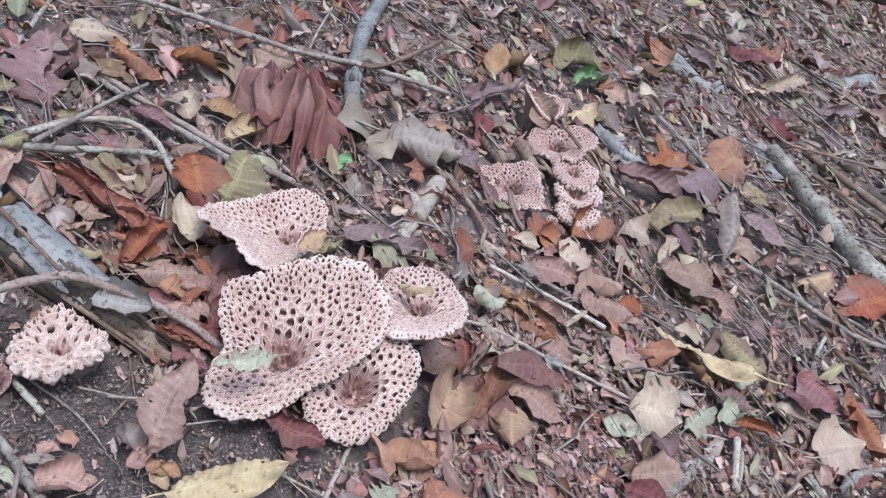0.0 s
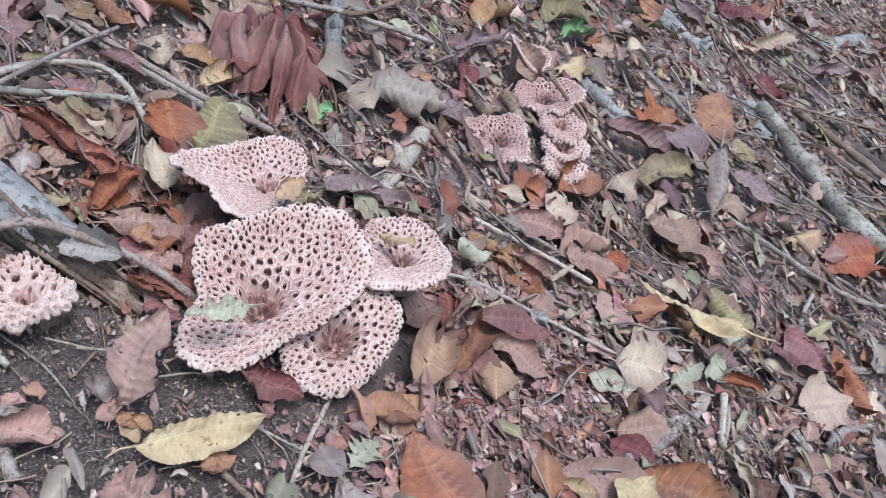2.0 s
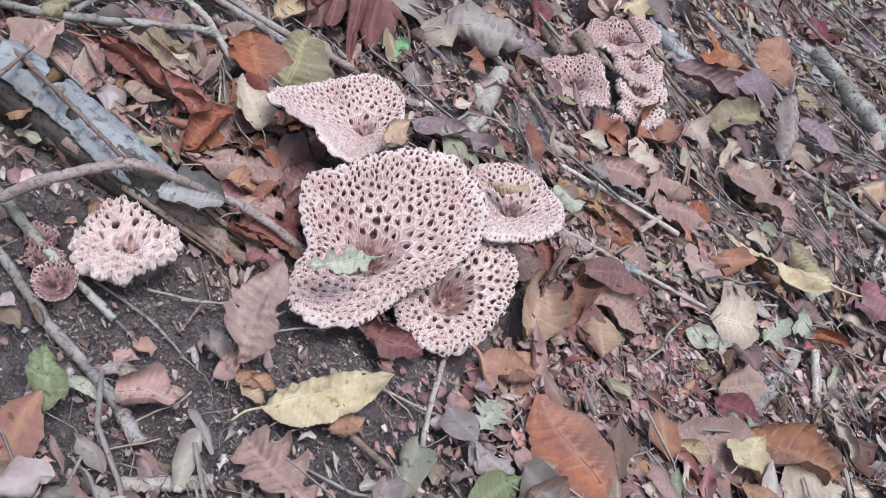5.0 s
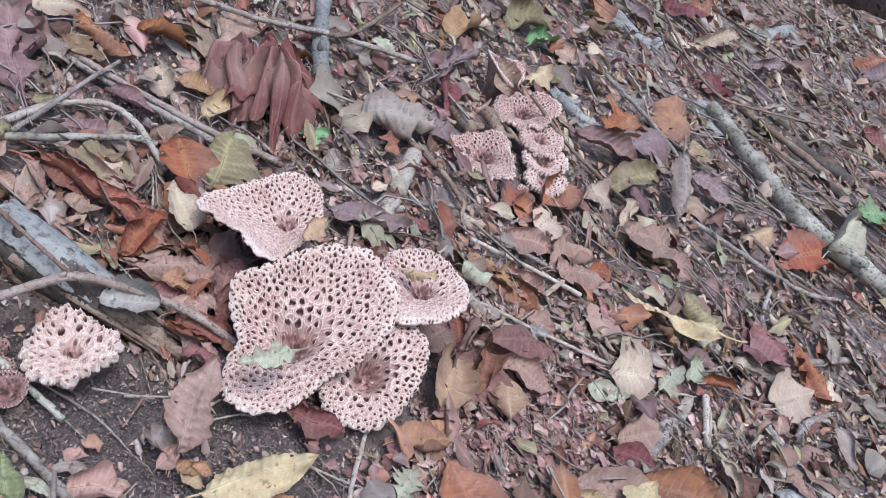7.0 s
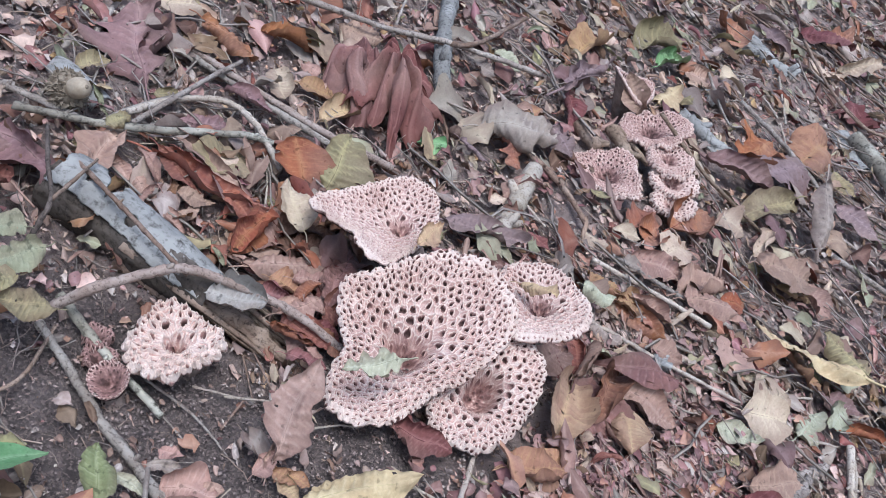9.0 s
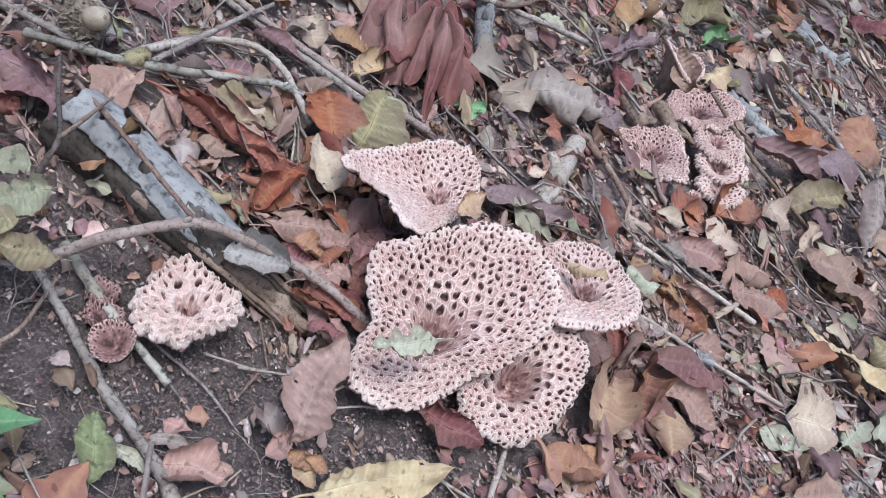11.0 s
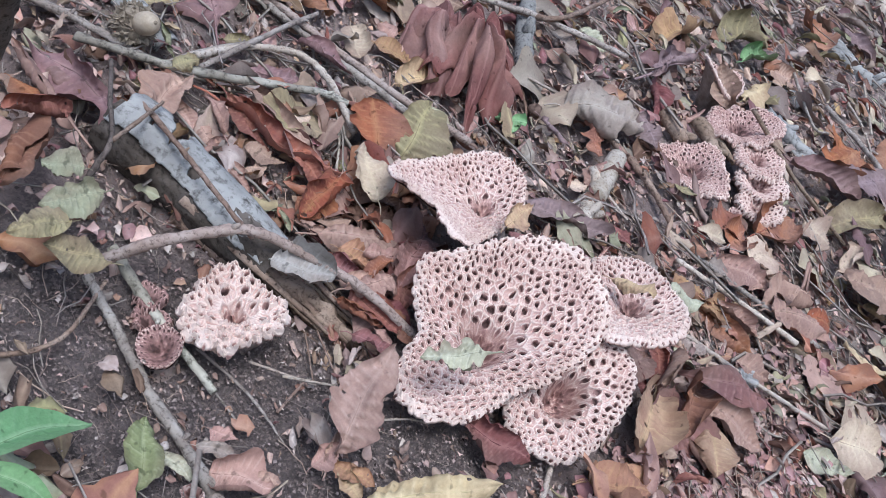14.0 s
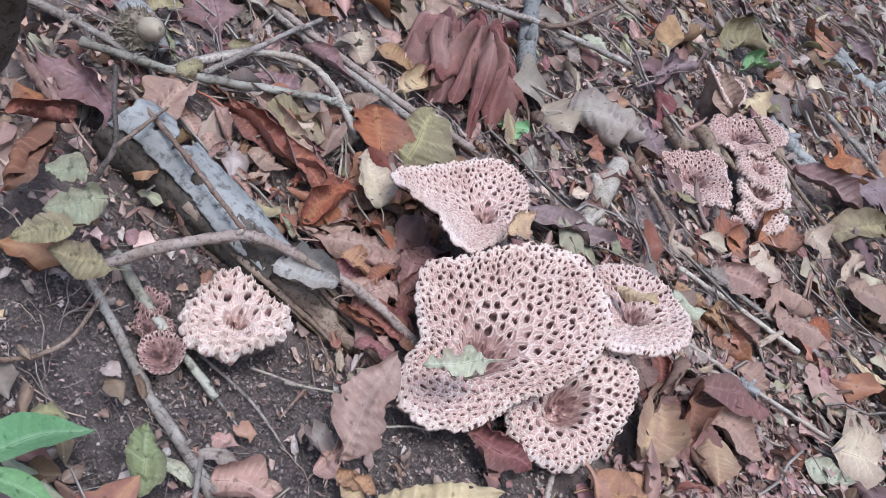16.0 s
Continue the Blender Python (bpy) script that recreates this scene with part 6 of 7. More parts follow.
# ---- acorn in its bristly cup ----
def acorn(x, y, h, towards):
    rng = np.random.RandomState(41)
    thing = new("acorn")
    thing.matrix_world = Matrix.Translation(on_ground(x, y, h)) @ Vector(towards).to_track_quat("-Y", "Z").to_matrix().to_4x4() @ Matrix.Scale(1.15, 4)
    n, m = 18, 24
    t = np.linspace(0, math.pi, n)
    v = [(0.0075 * math.sin(q) ** 0.9 * math.cos(a), -0.010 * math.cos(q) + (0.0014 if q > 3.05 else 0), 0.0075 * math.sin(q) ** 0.9 * math.sin(a)) for q in t for a in np.linspace(0, 2 * math.pi, m, endpoint=False)]
    nut = plain_material("acorn_nut", (0.52, 0.45, 0.35), (0.42, 0.35, 0.26), 120, 0.5)
    cup_mat = plain_material("acorn_cup", (0.20, 0.165, 0.125), (0.34, 0.29, 0.225), 300)
    ob = part("nut", mesh_from("nut", [(a + 0.0, b * 1.0, c) for a, b, c in v], grid_faces(n, m, True), nut), thing, "pale smooth nut")
    ob.location = (0.0, -0.009, 0.0)
    tip_v, tip_f = tube([(0, -0.0170, 0), (0, -0.0198, 0)], [0.0020, 0.0010], rng, 8, 0.05)
    part("tip", mesh_from("tip", tip_v, tip_f, cup_mat), thing, "dark pointed tip")
    v, f = [], []
    for q in np.linspace(0.5, math.pi, 12):
        for a in np.linspace(0, 2 * math.pi, m, endpoint=False):
            v.append((0.0122 * math.sin(q) * math.cos(a), -0.0105 * math.cos(q) - 0.002, 0.0122 * math.sin(q) * math.sin(a)))
    part("cup", mesh_from("cup", [(a, b + 0.006, c) for a, b, c in v], grid_faces(12, m, True), cup_mat), thing)
    sv, sf = [], []
    for _ in range(480):
        q, a = 0.7 + 2.3 * rng.rand(), rng.rand() * 6.283
        d = np.array([math.sin(q) * math.cos(a), -math.cos(q), math.sin(q) * math.sin(a)])
        p = d * np.array([0.0125, 0.0105, 0.0125]) + np.array([0, 0.004, 0])
        e = p + d * 0.0026 + rng.randn(3) * 0.0011
        s1 = np.cross(d, rng.randn(3)) * 0.0011
        k = len(sv)
        sv += [p + s1, p - s1, p + np.cross(d, s1) * 1.5, e]
        sf += [(k, k + 1, k + 3), (k + 1, k + 2, k + 3), (k + 2, k, k + 3)]
    part("bristles", mesh_from("bristles", sv, sf, cup_mat, False), thing, "grey-brown bristly scales of the cup")
    return tagged(thing, "pale acorn still sitting in its bristly cup", "acorn")


acorn(-0.3078, 0.7263, 0.032, (0.76, -0.35, 0.30))


# ---- small round gall, pebbles and a curl of white bark ----
def pebble(name, x, y, h, r, mats, label, category, seed):
    rng = np.random.RandomState(seed)
    n, m = 12, 16
    v = []
    for q in np.linspace(0.03, math.pi - 0.03, n):
        for a in np.linspace(0, 2 * math.pi, m, endpoint=False):
            k = r * (1 + 0.16 * (rng.rand() - 0.5) + 0.12 * math.sin(2 * a + seed))
            v.append((k * math.sin(q) * math.cos(a), k * math.sin(q) * math.sin(a), 0.8 * k * math.cos(q)))
    f = grid_faces(n, m, True) + [tuple(range(m))[::-1], tuple(range((n - 1) * m, n * m))]
    ob = new(name, mesh_from(name, v, f, mats))
    ob.location = on_ground(x, y, h)
    return tagged(ob, label, category)


GALL = plain_material("gall_skin", (0.12, 0.08, 0.065), (0.19, 0.135, 0.11), 200)
QUARTZ = plain_material("white_pebble", (0.62, 0.57, 0.54), (0.5, 0.45, 0.43), 150, 0.6)
pebble('oak_gall', -0.043, 1.022, 0.010, 0.0085, GALL, 'small round dark brown oak gall in dry leaves', 'gall', 3)
pebble('pebble', 0.019, 0.925, 0.0024, 0.004, QUARTZ, 'small whitish pebble lying in the litter', 'pebble', 5)
pebble('pebble', 0.020, 0.925, 0.0024, 0.004, QUARTZ, 'small whitish pebble lying in the litter', 'pebble', 7)
pebble('pebble', 0.245, 0.628, 0.0024, 0.004, QUARTZ, 'small whitish pebble lying in the litter', 'pebble', 8)
pebble('pebble', 0.207, 0.641, 0.0030, 0.005, QUARTZ, 'small whitish pebble lying in the litter', 'pebble', 9)
pebble('pebble', -0.147, 0.523, 0.0018, 0.003, QUARTZ, 'small whitish pebble lying in the litter', 'pebble', 10)
pebble('pebble', 0.180, 1.075, 0.0030, 0.005, QUARTZ, 'small whitish pebble lying in the litter', 'pebble', 11)
twig('bark_curl', 'silver', [(0.1993, 0.8601, 0.01), (0.2185, 0.8626, 0.01)], 0.006, 0.005, 'curl of white papery bark on a thin stick', 'bark curls', 'bark')


def bark_flake(start, end, width, seed, label):
    """A curved strip of weathered bark with ragged ends."""
    rng = np.random.RandomState(seed)
    a, b = np.array(on_ground(*start)), np.array(on_ground(*end))
    ax = (b - a) / np.linalg.norm(b - a)
    side = np.cross(ax, np.array(slope_normal(start[0], start[1])))
    side /= np.linalg.norm(side)
    up = np.cross(side, ax)
    n, m = 24, 13
    S, W = np.meshgrid(np.linspace(0, 1, n), np.linspace(-1, 1, m), indexing="ij")
    ends = 0.10 * value_noise(W * 3 + seed, S * 0 + 1.5)
    half = 0.5 * width * (0.8 + 0.5 * value_noise(S * 4 + seed, np.sign(W) * 3 + 9.5))
    rise = -0.30 * width * W ** 2 + 0.05 * width * value_noise(S * 9, W * 5 + seed) + 0.15 * width * np.sin(S * 3 + seed)
    along = np.where(S > 0.5, S + ends * (S - 0.5), S - ends * (0.5 - S)) * np.linalg.norm(b - a)
    top = a + along[..., None] * ax + (half * W)[..., None] * side + rise[..., None] * up - (a + b) / 2
    low = top - 0.0022 * up
    o = n * m
    f = grid_faces(n, m)
    rim = [(i * m, (i + 1) * m) for i in range(n - 1)] + [((i + 1) * m + m - 1, i * m + m - 1) for i in range(n - 1)] + [(j + 1, j) for j in range(m - 1)] + [((n - 1) * m + j, (n - 1) * m + j + 1) for j in range(m - 1)]
    f += [tuple(o + k for k in q[::-1]) for q in f] + [(p, q, o + q, o + p) for p, q in rim]
    ob = new("bark_flake", mesh_from("bark_flake", np.concatenate([top.reshape(-1, 3), low.reshape(-1, 3)]), f, BARKS["silver"]))
    ob.location = (a + b) / 2
    return tagged(ob, label, "bark", "bark pieces on the forest floor")


PALE_BARK = "weathered pale grey strip of bark lying in the litter"
bark_flake((0.3465, 1.8071, 0.016), (0.4300, 1.7366, 0.016), 0.045, 1, PALE_BARK)
bark_flake((0.2214, 1.3501, 0.018), (0.2902, 1.3195, 0.018), 0.026, 2, PALE_BARK)
bark_flake((0.5186, 1.6194, 0.018), (0.5450, 1.5300, 0.018), 0.050, 3, "pale lichen-grey piece of bark at the end of a branch")
bark_flake((0.2500, 1.5200, 0.014), (0.2900, 1.4600, 0.014), 0.040, 4, PALE_BARK)
bark_flake((0.7624, 2.2082, 0.016), (0.9000, 2.4000, 0.020), 0.050, 5, PALE_BARK)
bark_flake((0.4828, 0.8045, 0.008), (0.5156, 0.8218, 0.008), 0.024, 6, "small grey block of weathered wood in the litter")
bark_flake((-0.3500, 0.7700, 0.014), (-0.3000, 0.7600, 0.016), 0.030, 7, PALE_BARK)


# ---- small scaly cone ----
def cone(base, tip, r):
    rng = np.random.RandomState(71)
    a, b = on_ground(*base), on_ground(*tip)
    thing = new("alder_cone")
    thing.location = a
    ax = (b - a)
    length = ax.length
    ax.normalize()
    side = ax.orthogonal().normalized()
    other = ax.cross(side)
    v, f = tube([np.array(ax * length * q) for q in np.linspace(0, 1, 7)], [r * k for k in (0.5, 0.8, 0.85, 0.8, 0.7, 0.5, 0.2)], rng, 9, 0.05)
    part("core", mesh_from("core", v, f, GALL), thing)
    sv, sf = [], []
    for k in range(70):
        q, w = 0.04 + 0.92 * k / 70, k * 2.4
        out = side * math.cos(w) + other * math.sin(w)
        across = out.cross(ax) * r * 0.42
        rad = r * (0.55 + 0.45 * math.sin(math.pi * min(1, q * 0.9 + 0.1)))
        p = ax * length * q + out * rad * 0.6
        o = len(sv)
        sv += [p + across, p - across, p + out * r * 0.45 - across * 0.7 + ax * r * 0.55, p + out * r * 0.45 + across * 0.7 + ax * r * 0.55, p + out * r * 0.1 + ax * r * 0.75]
        sf += [(o, o + 1, o + 2, o + 3), (o + 3, o + 2, o + 4)]
    part("scales", mesh_from("scales", sv, sf, CONE, False), thing, "overlapping brown cone scales")
    return tagged(thing, "small slender brown cone standing in the litter", "cone")


CONE = plain_material("cone_scales", (0.30, 0.23, 0.16), (0.20, 0.15, 0.11), 200)
cone((0.3631, 0.7869, 0.004), (0.3615, 0.8040, 0.018), 0.0052)


# ---- clover sprig ----
def clover(x, y, h):
    thing = new("clover_sprig")
    thing.matrix_world = Matrix.Translation(on_ground(x, y, h)) @ pose(0, 0, 0, 28, 8, 0)
    me, rib, _ = leaf_meshes("green", "round", 1.0, 0.25, 0, -0.15, 77, 0.016, 0.05)
    for a in (-62, 22, 200):
        ob = part("leaflet", me, thing, "round bright green leaflet")
        ob.matrix_basis = pose(0, 0, 0, 0, 0, a)
        part("midrib", rib, ob)
    rng = np.random.RandomState(5)
    v, f = tube(spline([(0, 0, 0), (0.004, 0.008, -0.012), (0.006, 0.012, -0.03)], 4), np.full(9, 0.0007), rng, 6, 0.05)
    part("stalk", mesh_from("stalk", v, f, LEAF_MATS["green"]), thing)
    return tagged(thing, "fresh green clover sprig standing in dry leaves", "plant")


clover(-0.059, 0.974, 0.020)


# ---- crumpled dark leaf with drooping lobes ----
def crumpled_leaf(centre, lobes, pal, label, seed):
    """One big leaf draped over the litter. lobes: bearing in degrees, length and width of each drooping fold."""
    rng = np.random.RandomState(seed)
    c = on_ground(*centre)
    na, nr = 260, 30
    A, Q = np.meshgrid(np.linspace(0, 2 * math.pi, na, endpoint=False), np.linspace(0.02, 1, nr) ** 0.9, indexing="xy")
    reach, ridge, near = np.full(A.shape, 0.026), np.zeros(A.shape), np.zeros(A.shape)
    for bearing, length, width in lobes:
        d = (A - radians(bearing) + math.pi) % (2 * math.pi) - math.pi
        w = np.exp(-(np.abs(d) / radians(width)) ** 3)
        reach = np.maximum(reach, length * w)
        ridge = np.maximum(ridge, np.exp(-(d / radians(width * 0.55)) ** 2))
        near = np.where(w > 0.3, d / radians(width), near)
    reach = reach * (1 + 0.07 * value_noise(A * 12, A * 0 + 2.5) + 0.05 * ((A * 23) % 1.0))
    r = Q * reach
    X, Y = r * np.cos(A), r * np.sin(A)
    fall = -0.95 * centre[2] * Q ** 1.5 * (0.75 + 0.35 * ridge)
    pleat = np.abs(((Q * 9 - 1.2 * np.abs(near)) % 1) - 0.5) * 2
    Z = fall + 0.022 * ridge * np.sin(math.pi * np.clip(Q, 0, 1) ** 0.8) + 0.0022 * pleat * Q
    Z = Z + (0.030 * value_noise(X * 34 + 7, Y * 34) + 0.016 * value_noise(X * 85, Y * 85 + 3) + 0.006 * value_noise(X * 190 + 5, Y * 190)) * (0.35 + 0.8 * Q)
    X, Y = X + 0.040 * value_noise(A * 2.3 + 1, Q * 2.2 + 6 + seed) * Q, Y + 0.035 * value_noise(A * 2.3 + 17, Q * 2.2 + 2 + seed) * Q
    Z = Z + 0.022 * value_noise(A * 2.9 + 4, Q * 3.1 + seed) * Q
    Z = Z - 0.345 * X * 0.8 + 0.245 * Y * 0.8
    me = mesh_from("blade", np.stack([X, Y, Z], -1).reshape(-1, 3), grid_faces(nr, na, True), LEAF_MATS[pal])
    point_values(me, "vein", (np.clip((pleat - 0.85) * 6, 0, 1) * 0.8 + (np.abs(near) < 0.06)).clip(0, 1).ravel())
    point_values(me, "dried", np.clip(Q ** 5 * 0.7 + 0.8 * value_noise(X * 40, Y * 40 + 9), 0, 1).ravel())
    ob = new("crumpled_leaf")
    ob.location = c
    part("blade", me, ob)
    v, f = tube(spline([(0, 0, 0), (-0.012, 0.02, 0.006), (-0.02, 0.045, -0.01)], 5), np.full(11, 0.0014), rng, 6, 0.08)
    part("stalk", mesh_from("stalk", v, f, LEAF_MATS[pal]), ob)
    return tagged(ob, label, "leaf", "fallen leaves on the forest floor")


crumpled_leaf((-0.112, 1.010, 0.060), [(190, 0.050, 34), (228, 0.076, 18), (262, 0.058, 14), (288, 0.084, 17), (326, 0.060, 22), (10, 0.046, 30), (75, 0.046, 28), (135, 0.054, 26)],
              "maroon", "large dull wine-red crumpled leaf with drooping curled lobes", 3)
crumpled_leaf((-0.146, 0.996, 0.045), [(215, 0.048, 30), (268, 0.056, 26), (30, 0.036, 34), (120, 0.040, 30)],
              "wine", "dull wine-red crumpled leaf leaning on another one", 9)


# ---- green seedling at the foot of the slope ----
def seedling(foot, leaves, pal, label, stem_r=0.0014):
    thing = new("seedling")
    c = on_ground(*foot)
    thing.location = c
    rng = np.random.RandomState(61)
    for k, (base, tip, wr, tone) in enumerate(leaves):
        b, t = on_ground(*base), on_ground(*tip)
        m, length = leaf_pose(b, t, 14 * (k % 3 - 1))
        me, rib, _ = leaf_meshes(tone or pal, "blade", wr, 0.3, 0, -0.35, 410 + k, length, 0.06)
        ob = part("leaf_blade", me, thing)
        ob.matrix_basis = Matrix.Translation(-c) @ m
        part("midrib", rib, ob)
        line = spline([Vector((0, 0, 0)), (b - c) * 0.55 + Vector((0, 0, 0.012)), b - c], 6)
        v, f = tube(line, np.linspace(stem_r, stem_r * 0.6, len(line)), rng, 6, 0.05)
        part("stem", mesh_from("stem", v, f, LEAF_MATS[pal]), thing)
    return tagged(thing, label, "plant")


seedling((-0.214, 0.4328, 0), [((-0.1819, 0.4122, 0.05), (-0.1637, 0.478, 0.035), 0.36, 'green'), ((-0.1776, 0.4135, 0.05), (-0.1506, 0.4326, 0.03), 0.3, 'green'), ((-0.191, 0.4225, 0.05), (-0.2062, 0.4518, 0.06), 0.3, 'green')],
         'green', 'young green seedling with long narrow leaves')


# ---- loose litter over the slope: too much to count ----
def track(y):
    """Edges of the strip of dense litter that runs up the slope."""
    return np.where(y < 0.95, -0.2 - 0.5 * (y - 0.45), -0.5 + 0.60 * (y - 0.95)), np.where(y < 0.9, 0.42 + 0.6 * (y - 0.45), 0.72 + 0.42 * (y - 0.9))


def spread(rng, n, near=(0.12, 0.8), s=0.42, far=0.5):
    """Places on the slope: dense round the mushrooms, thinner far off."""
    a = int(n * (1 - far))
    fy = 0.38 + 3.2 * rng.rand(n - a) ** 1.7
    lo, hi = track(fy)
    ragged = 1 + 0.9 * np.random.RandomState(n).rand(n - a) ** 4
    x = np.concatenate([near[0] + s * rng.randn(a), lo + (hi - lo) * (0.5 + (rng.rand(n - a) - 0.5) * ragged)])
    y = np.concatenate([near[1] + s * rng.randn(a), fy])
    return x, y


def thinned(rng, x, y, bare_keep, keep_in=0.12, long=0.0):
    """Leaves out most of what would fall on bare soil or on the single leaves and caps."""
    taken = np.zeros(len(x), bool)
    for kx, ky, kr in KEEP:
        taken |= (x - kx) ** 2 + (y - ky) ** 2 < kr * kr
    keep = rng.rand(len(x)) > bare(x, y) * (1 - bare_keep)
    if bare_keep < 0.04:
        keep &= rng.rand(len(x)) > 0.75 * np.exp(-(((x - 0.36) / 0.17) ** 2 + ((y - 0.78) / 0.10) ** 2))
    keep &= ~taken | (rng.rand(len(x)) < keep_in)
    for kx, ky, kr in CAPS if long > 0.004 else ():
        keep &= (x - kx) ** 2 + (y - ky) ** 2 > (kr + min(long, 1.5 * kr)) ** 2
    keep &= (x + 0.078) ** 2 + (y - 0.785) ** 2 > 0.022 ** 2
    return x[keep], y[keep]


def shapes(kind, rng, k):
    """A few patterns of small loose bits, one unit long: vertices, faces and vein strength."""
    out = []
    for q in range(k):
        if kind == "leaf":
            v, vein, a, m = leaf_form(("oval", "lance", "oval", "toothed", "scrap")[q % 5], 0.4 + 0.3 * rng.rand(), (0.4 + 1.8 * rng.rand() ** 1.6) * rng.choice([-1, 1]), 0, -1.6 * rng.rand(), rng, 13, 3)
            f = grid_faces(a, m)
        elif kind == "curl":
            v, vein, a, m = leaf_form(("scrap", "oval", "lance")[q % 3], 0.35 + 0.6 * rng.rand(), (0.8 + 1.8 * rng.rand()) * rng.choice([-1, 1]), 0, (-2.6 + 3 * rng.rand()), rng, 9, 3)
            f = grid_faces(a, m)
        elif kind == "scrap":
            v, vein, a, m = leaf_form("scrap", 0.45 + 0.5 * rng.rand(), 0.4 + 1.5 * rng.rand() ** 2, 0, -1.2 * (rng.rand() - 0.2), rng, 5, 1)
            v = v * np.array([1, 1, 1]) + np.array([-0.5, 0, 0]) + 0.05 * rng.randn(*v.shape) * np.array([1, 1, 0.8])
            f = grid_faces(a, m)
        elif kind == "crumb":
            v = np.array([(1, 0, 0), (-1, 0, 0), (0, 1, 0), (0, -1, 0), (0, 0, 1), (0, 0, -1)]) * (0.4 + rng.rand(6, 1) * 0.6) / 2 * np.array([1, 0.7, 0.5])
            f, vein = [(0, 2, 4), (2, 1, 4), (1, 3, 4), (3, 0, 4), (2, 0, 5), (1, 2, 5), (3, 1, 5), (0, 3, 5)], np.zeros((2, 6))
        else:
            r = 0.006 + 0.010 * rng.rand()
            xs = np.linspace(-0.5, 0.5, 5)
            ys, zs = (rng.rand() - 0.5) * 0.9 * xs * xs + 0.03 * np.sin(xs * 9 + rng.rand() * 6), 0.25 * (rng.rand() - 0.5) * xs * xs
            v = np.array([(x0, y0 + r * math.cos(c), z0 + r * math.sin(c)) for x0, y0, z0 in zip(xs, ys, zs) for c in (0.5, 2.6, 4.7)])
            f, vein = grid_faces(5, 3, True), np.zeros((2, 15))
        out.append((v, np.array([tuple(q) for q in f]), vein))
    return out


def scatter(name, kind, mats, n, size, seed, label, category, lift=0.004, bare_keep=0.25, far=0.5, s=0.42, near=(0.12, 0.8), tip=0.35, keep_in=0.12, along=0.0, beside=False):
    """Lays n loose bits on the slope, one joined mesh per material."""
    rng = np.random.RandomState(seed)
    pats = shapes(kind, rng, 40)
    x, y = spread(rng, n, near, s, far)
    x, y = thinned(rng, x, y, bare_keep, keep_in, 0.4 * size[1])
    if beside:
        lo, hi = track(y)
        out = (x < lo) | (x > hi) | (y < 0.36)
        x, y = x[out], y[out]
    z = ground(x, y) + relief(x, y) + lift * (0.2 + 1.6 * rng.rand(len(x)))
    L = (size[0] + (size[1] - size[0]) * rng.rand(len(x)) ** 2.2) * np.clip(0.75 + 0.28 * y, 0.8, 1.5)
    a = rng.rand(len(x)) * 6.283
    a = np.where(rng.rand(len(x)) < along, -0.75 + 0.35 * rng.randn(len(x)), a)
    tx, ty = np.clip(rng.randn(len(x)), -1.3, 1.3) * tip - 0.345, np.clip(rng.randn(len(x)), -1.3, 1.0) * tip + 0.245
    flip = np.where(rng.rand(len(x)) < 0.35, -1.0, 1.0)
    which = rng.randint(0, len(mats), len(x))
    pat = rng.randint(0, len(pats), len(x))
    for w, mat in enumerate(mats):
        vs, fs, ve, base = [], [], [], 0
        for p, (v, f, vein) in enumerate(pats):
            i = np.where((which == w) & (pat == p))[0]
            if not len(i):
                continue
            lx, ly, lz = (v[None, :, k] * L[i, None] for k in range(3))
            lz = lz * flip[i, None]
            c, d = np.cos(a[i])[:, None], np.sin(a[i])[:, None]
            vx, vy = lx * c - ly * d, lx * d + ly * c
            vz = lz + vx * tx[i, None] + vy * ty[i, None]
            q = np.stack([vx + x[i, None], vy + y[i, None], vz + z[i, None]], -1)
            vs.append(q.reshape(-1, 3))
            ve.append(np.tile(vein, (1, len(i))))
            fs.extend((f[None] + (base + np.arange(len(i)) * len(v))[:, None, None]).reshape(-1, f.shape[1]).tolist())
            base += len(i) * len(v)
        me = bpy.data.meshes.new(name)
        me.from_pydata(np.concatenate(vs).tolist(), [], fs)
        me.materials.append(mat)
        if kind != "crumb":
            me.polygons.foreach_set("use_smooth", [True] * len(me.polygons))
        bits = np.concatenate(ve, 1)
        point_values(me, "vein", bits[0])
        point_values(me, "dried", bits[1])
        tagged(new(name, me), label, category, kind="stuff")


LITTER = ("tan", "pinktan", "greytan", "greytan", "maroon", "tan", "wine", "pinktan", "ochre", "brown", "pinktan", "rust")
scatter("loose_leaves", "leaf", [LOOSE_MATS[k] for k in ("tan", "pinktan", "greytan", "tan", "wine", "rust", "cream", "ochre", "cream", "greytan", "pinktan", "redbrown")], 1500, (0.014, 0.052), 21,
        "many small dry leaves strewn over the slope", "leaf litter", lift=0.008, bare_keep=0.0, far=0.72, near=(0.32, 0.9), s=0.36, tip=0.4, keep_in=0.0)
scatter("curled_fragments", "curl", [LOOSE_MATS[k] for k in ("tan", "pinktan", "greytan", "wine", "tan", "redbrown", "pinktan", "cream", "ochre")], 5200, (0.008, 0.030), 23,
        "curled and torn pieces of dry leaves among the litter", "leaf litter", lift=0.006, bare_keep=0.02, far=0.6, near=(0.25, 0.85), s=0.34, tip=0.5, keep_in=0.1)
scatter("leaf_litter", "scrap", [FLAKE_MATS[k] for k in LITTER], 36000, (0.003, 0.016), 11,
        "brown and grey crumbled dry leaf fragments covering the soil", "leaf litter", far=0.58, lift=0.003, bare_keep=0.05, tip=0.3, keep_in=0.4)
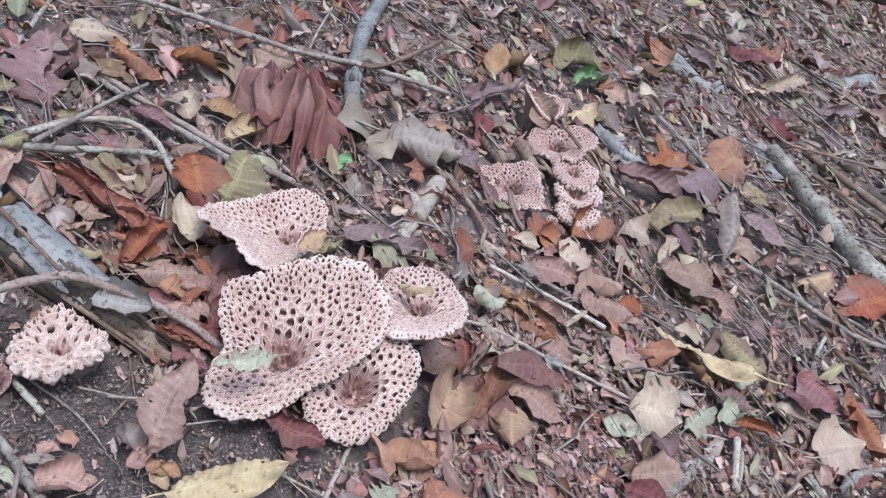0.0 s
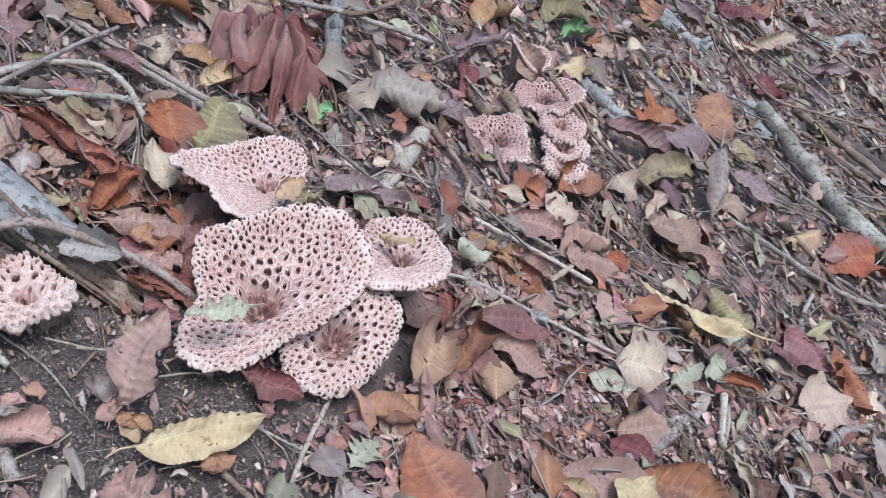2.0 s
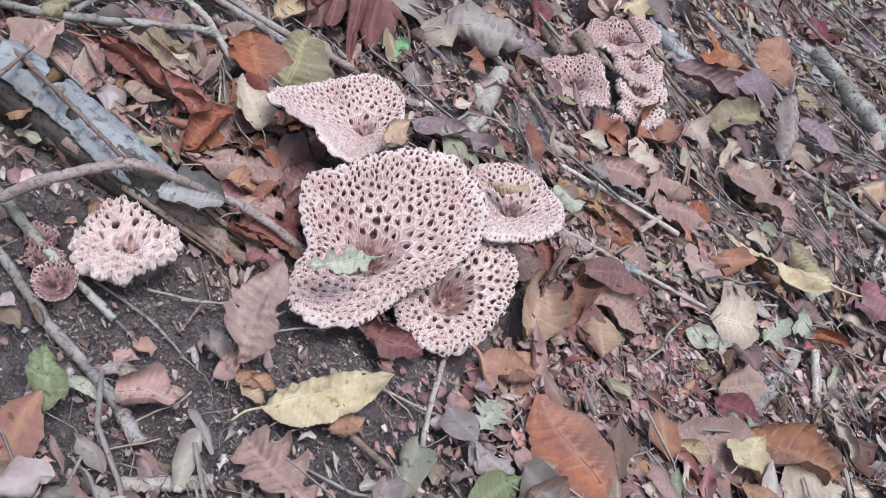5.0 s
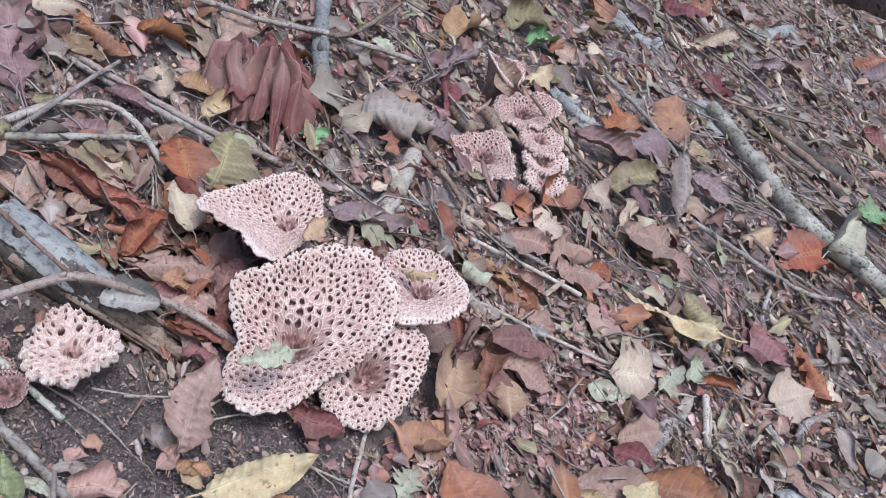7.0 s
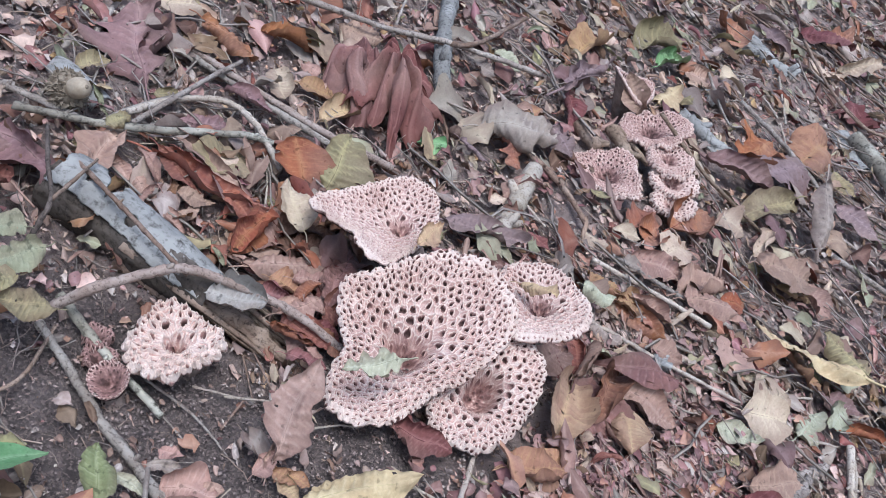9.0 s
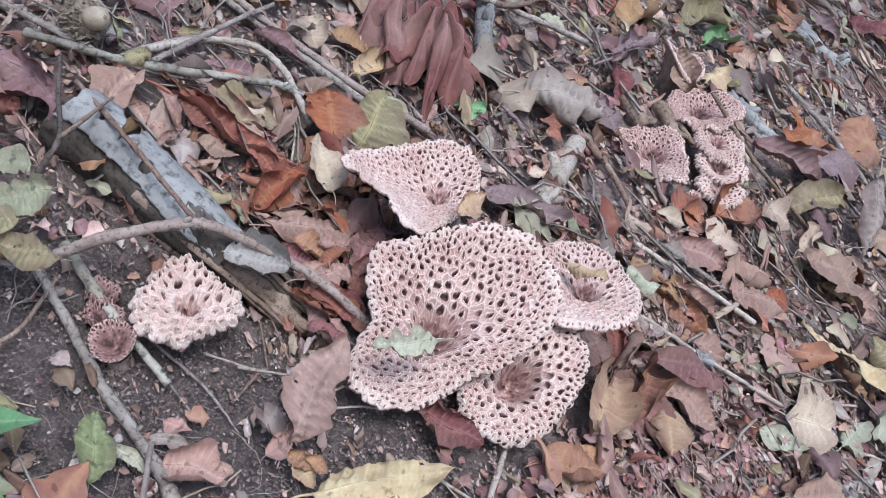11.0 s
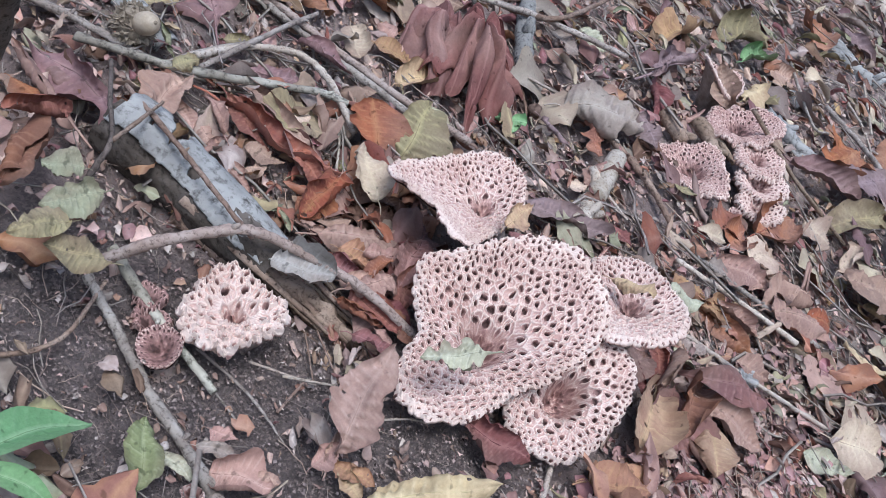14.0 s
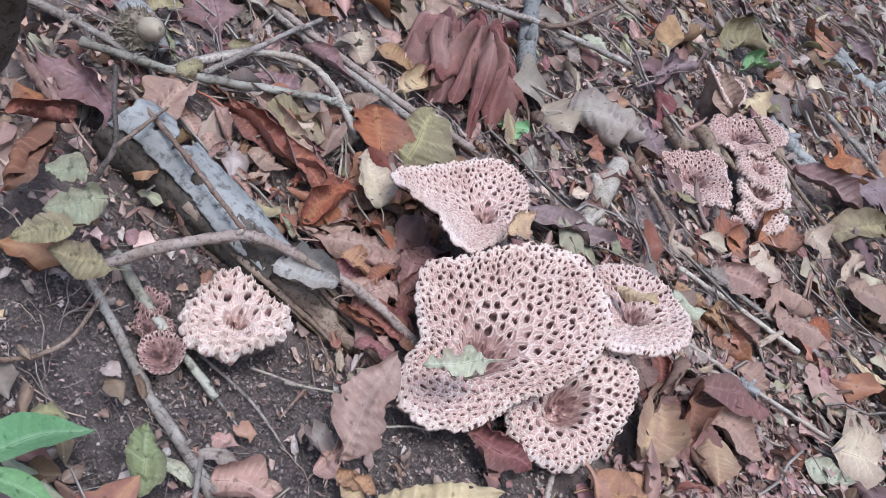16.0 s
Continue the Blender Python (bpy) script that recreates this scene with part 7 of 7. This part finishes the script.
scatter("far_litter", "leaf", [LOOSE_MATS[k] for k in ("brown", "greytan", "brown", "greytan", "olive", "greygreen", "purple", "greytan")], 4200, (0.012, 0.042), 37,
        "dense dry leaves further up the slope", "leaf litter", far=1.0, lift=0.009, tip=0.42, keep_in=0.0)
scatter("red_fragments", "scrap", [FLAKE_MATS[k] for k in ("wine", "pinktan", "rust", "wine", "maroon", "pinktan")], 7000, (0.004, 0.018), 25,
        "reddish crumbled leaf fragments beside the mushrooms", "leaf litter", far=0.0, lift=0.005, bare_keep=0.3, near=(0.20, 0.72), s=0.12, tip=0.35, keep_in=0.3)
scatter("red_leaves", "curl", [LOOSE_MATS[k] for k in ("wine", "redbrown", "pinktan", "rust")], 420, (0.012, 0.036), 26,
        "small reddish curled leaves beside the log and the mushrooms", "leaf litter", far=0.0, lift=0.008, bare_keep=0.0, near=(-0.10, 0.72), s=0.05, tip=0.5, keep_in=0.1)
scatter("leaf_crumbs", "scrap", [FLAKE_MATS[k] for k in ("brown", "greytan", "tan", "brown")], 20000, (0.002, 0.008), 15,
        "tiny crumbs of dry leaves", "leaf litter", far=0.4, lift=0.002, bare_keep=0.7, near=(0.1, 0.7), s=0.35, keep_in=0.7)
scatter("soil_crumbs", "crumb", [CRUMB], 42000, (0.0011, 0.0048), 12, "small dark soil crumbs and humus bits", "soil", 0.001, 1.0, 0.0, 0.2, (-0.08, 0.58), keep_in=0.5)
scatter("humus_fibres", "stem", [CRUMB, NEEDLE], 13000, (0.004, 0.018), 16, "short dark fibres and rootlets in the soil", "humus", 0.002, 1.0, 0.2, 0.3, (0.02, 0.62), tip=0.25)
scatter("dry_needles", "stem", [NEEDLE, FINE_TWIG], 12000, (0.01, 0.055), 13, "thin dry needles and grass stems in the litter", "needles", 0.007, 0.4, along=0.35, tip=0.28)
scatter("fine_twigs", "stem", [FINE_TWIG], 1800, (0.04, 0.16), 14, "short thin grey twig pieces in the litter", "twigs", 0.011, 0.05, 0.9, along=0.3, tip=0.16)
scatter("outer_litter", "scrap", [FLAKE_MATS[k] for k in ("tan", "brown", "pinktan", "rust")], 22000, (0.012, 0.045), 18,
        "scattered dry leaves on the wider slope", "leaf litter", 0.008, 0.0, 0.0, 1.3, (0.3, 1.2), keep_in=0.0, beside=True)
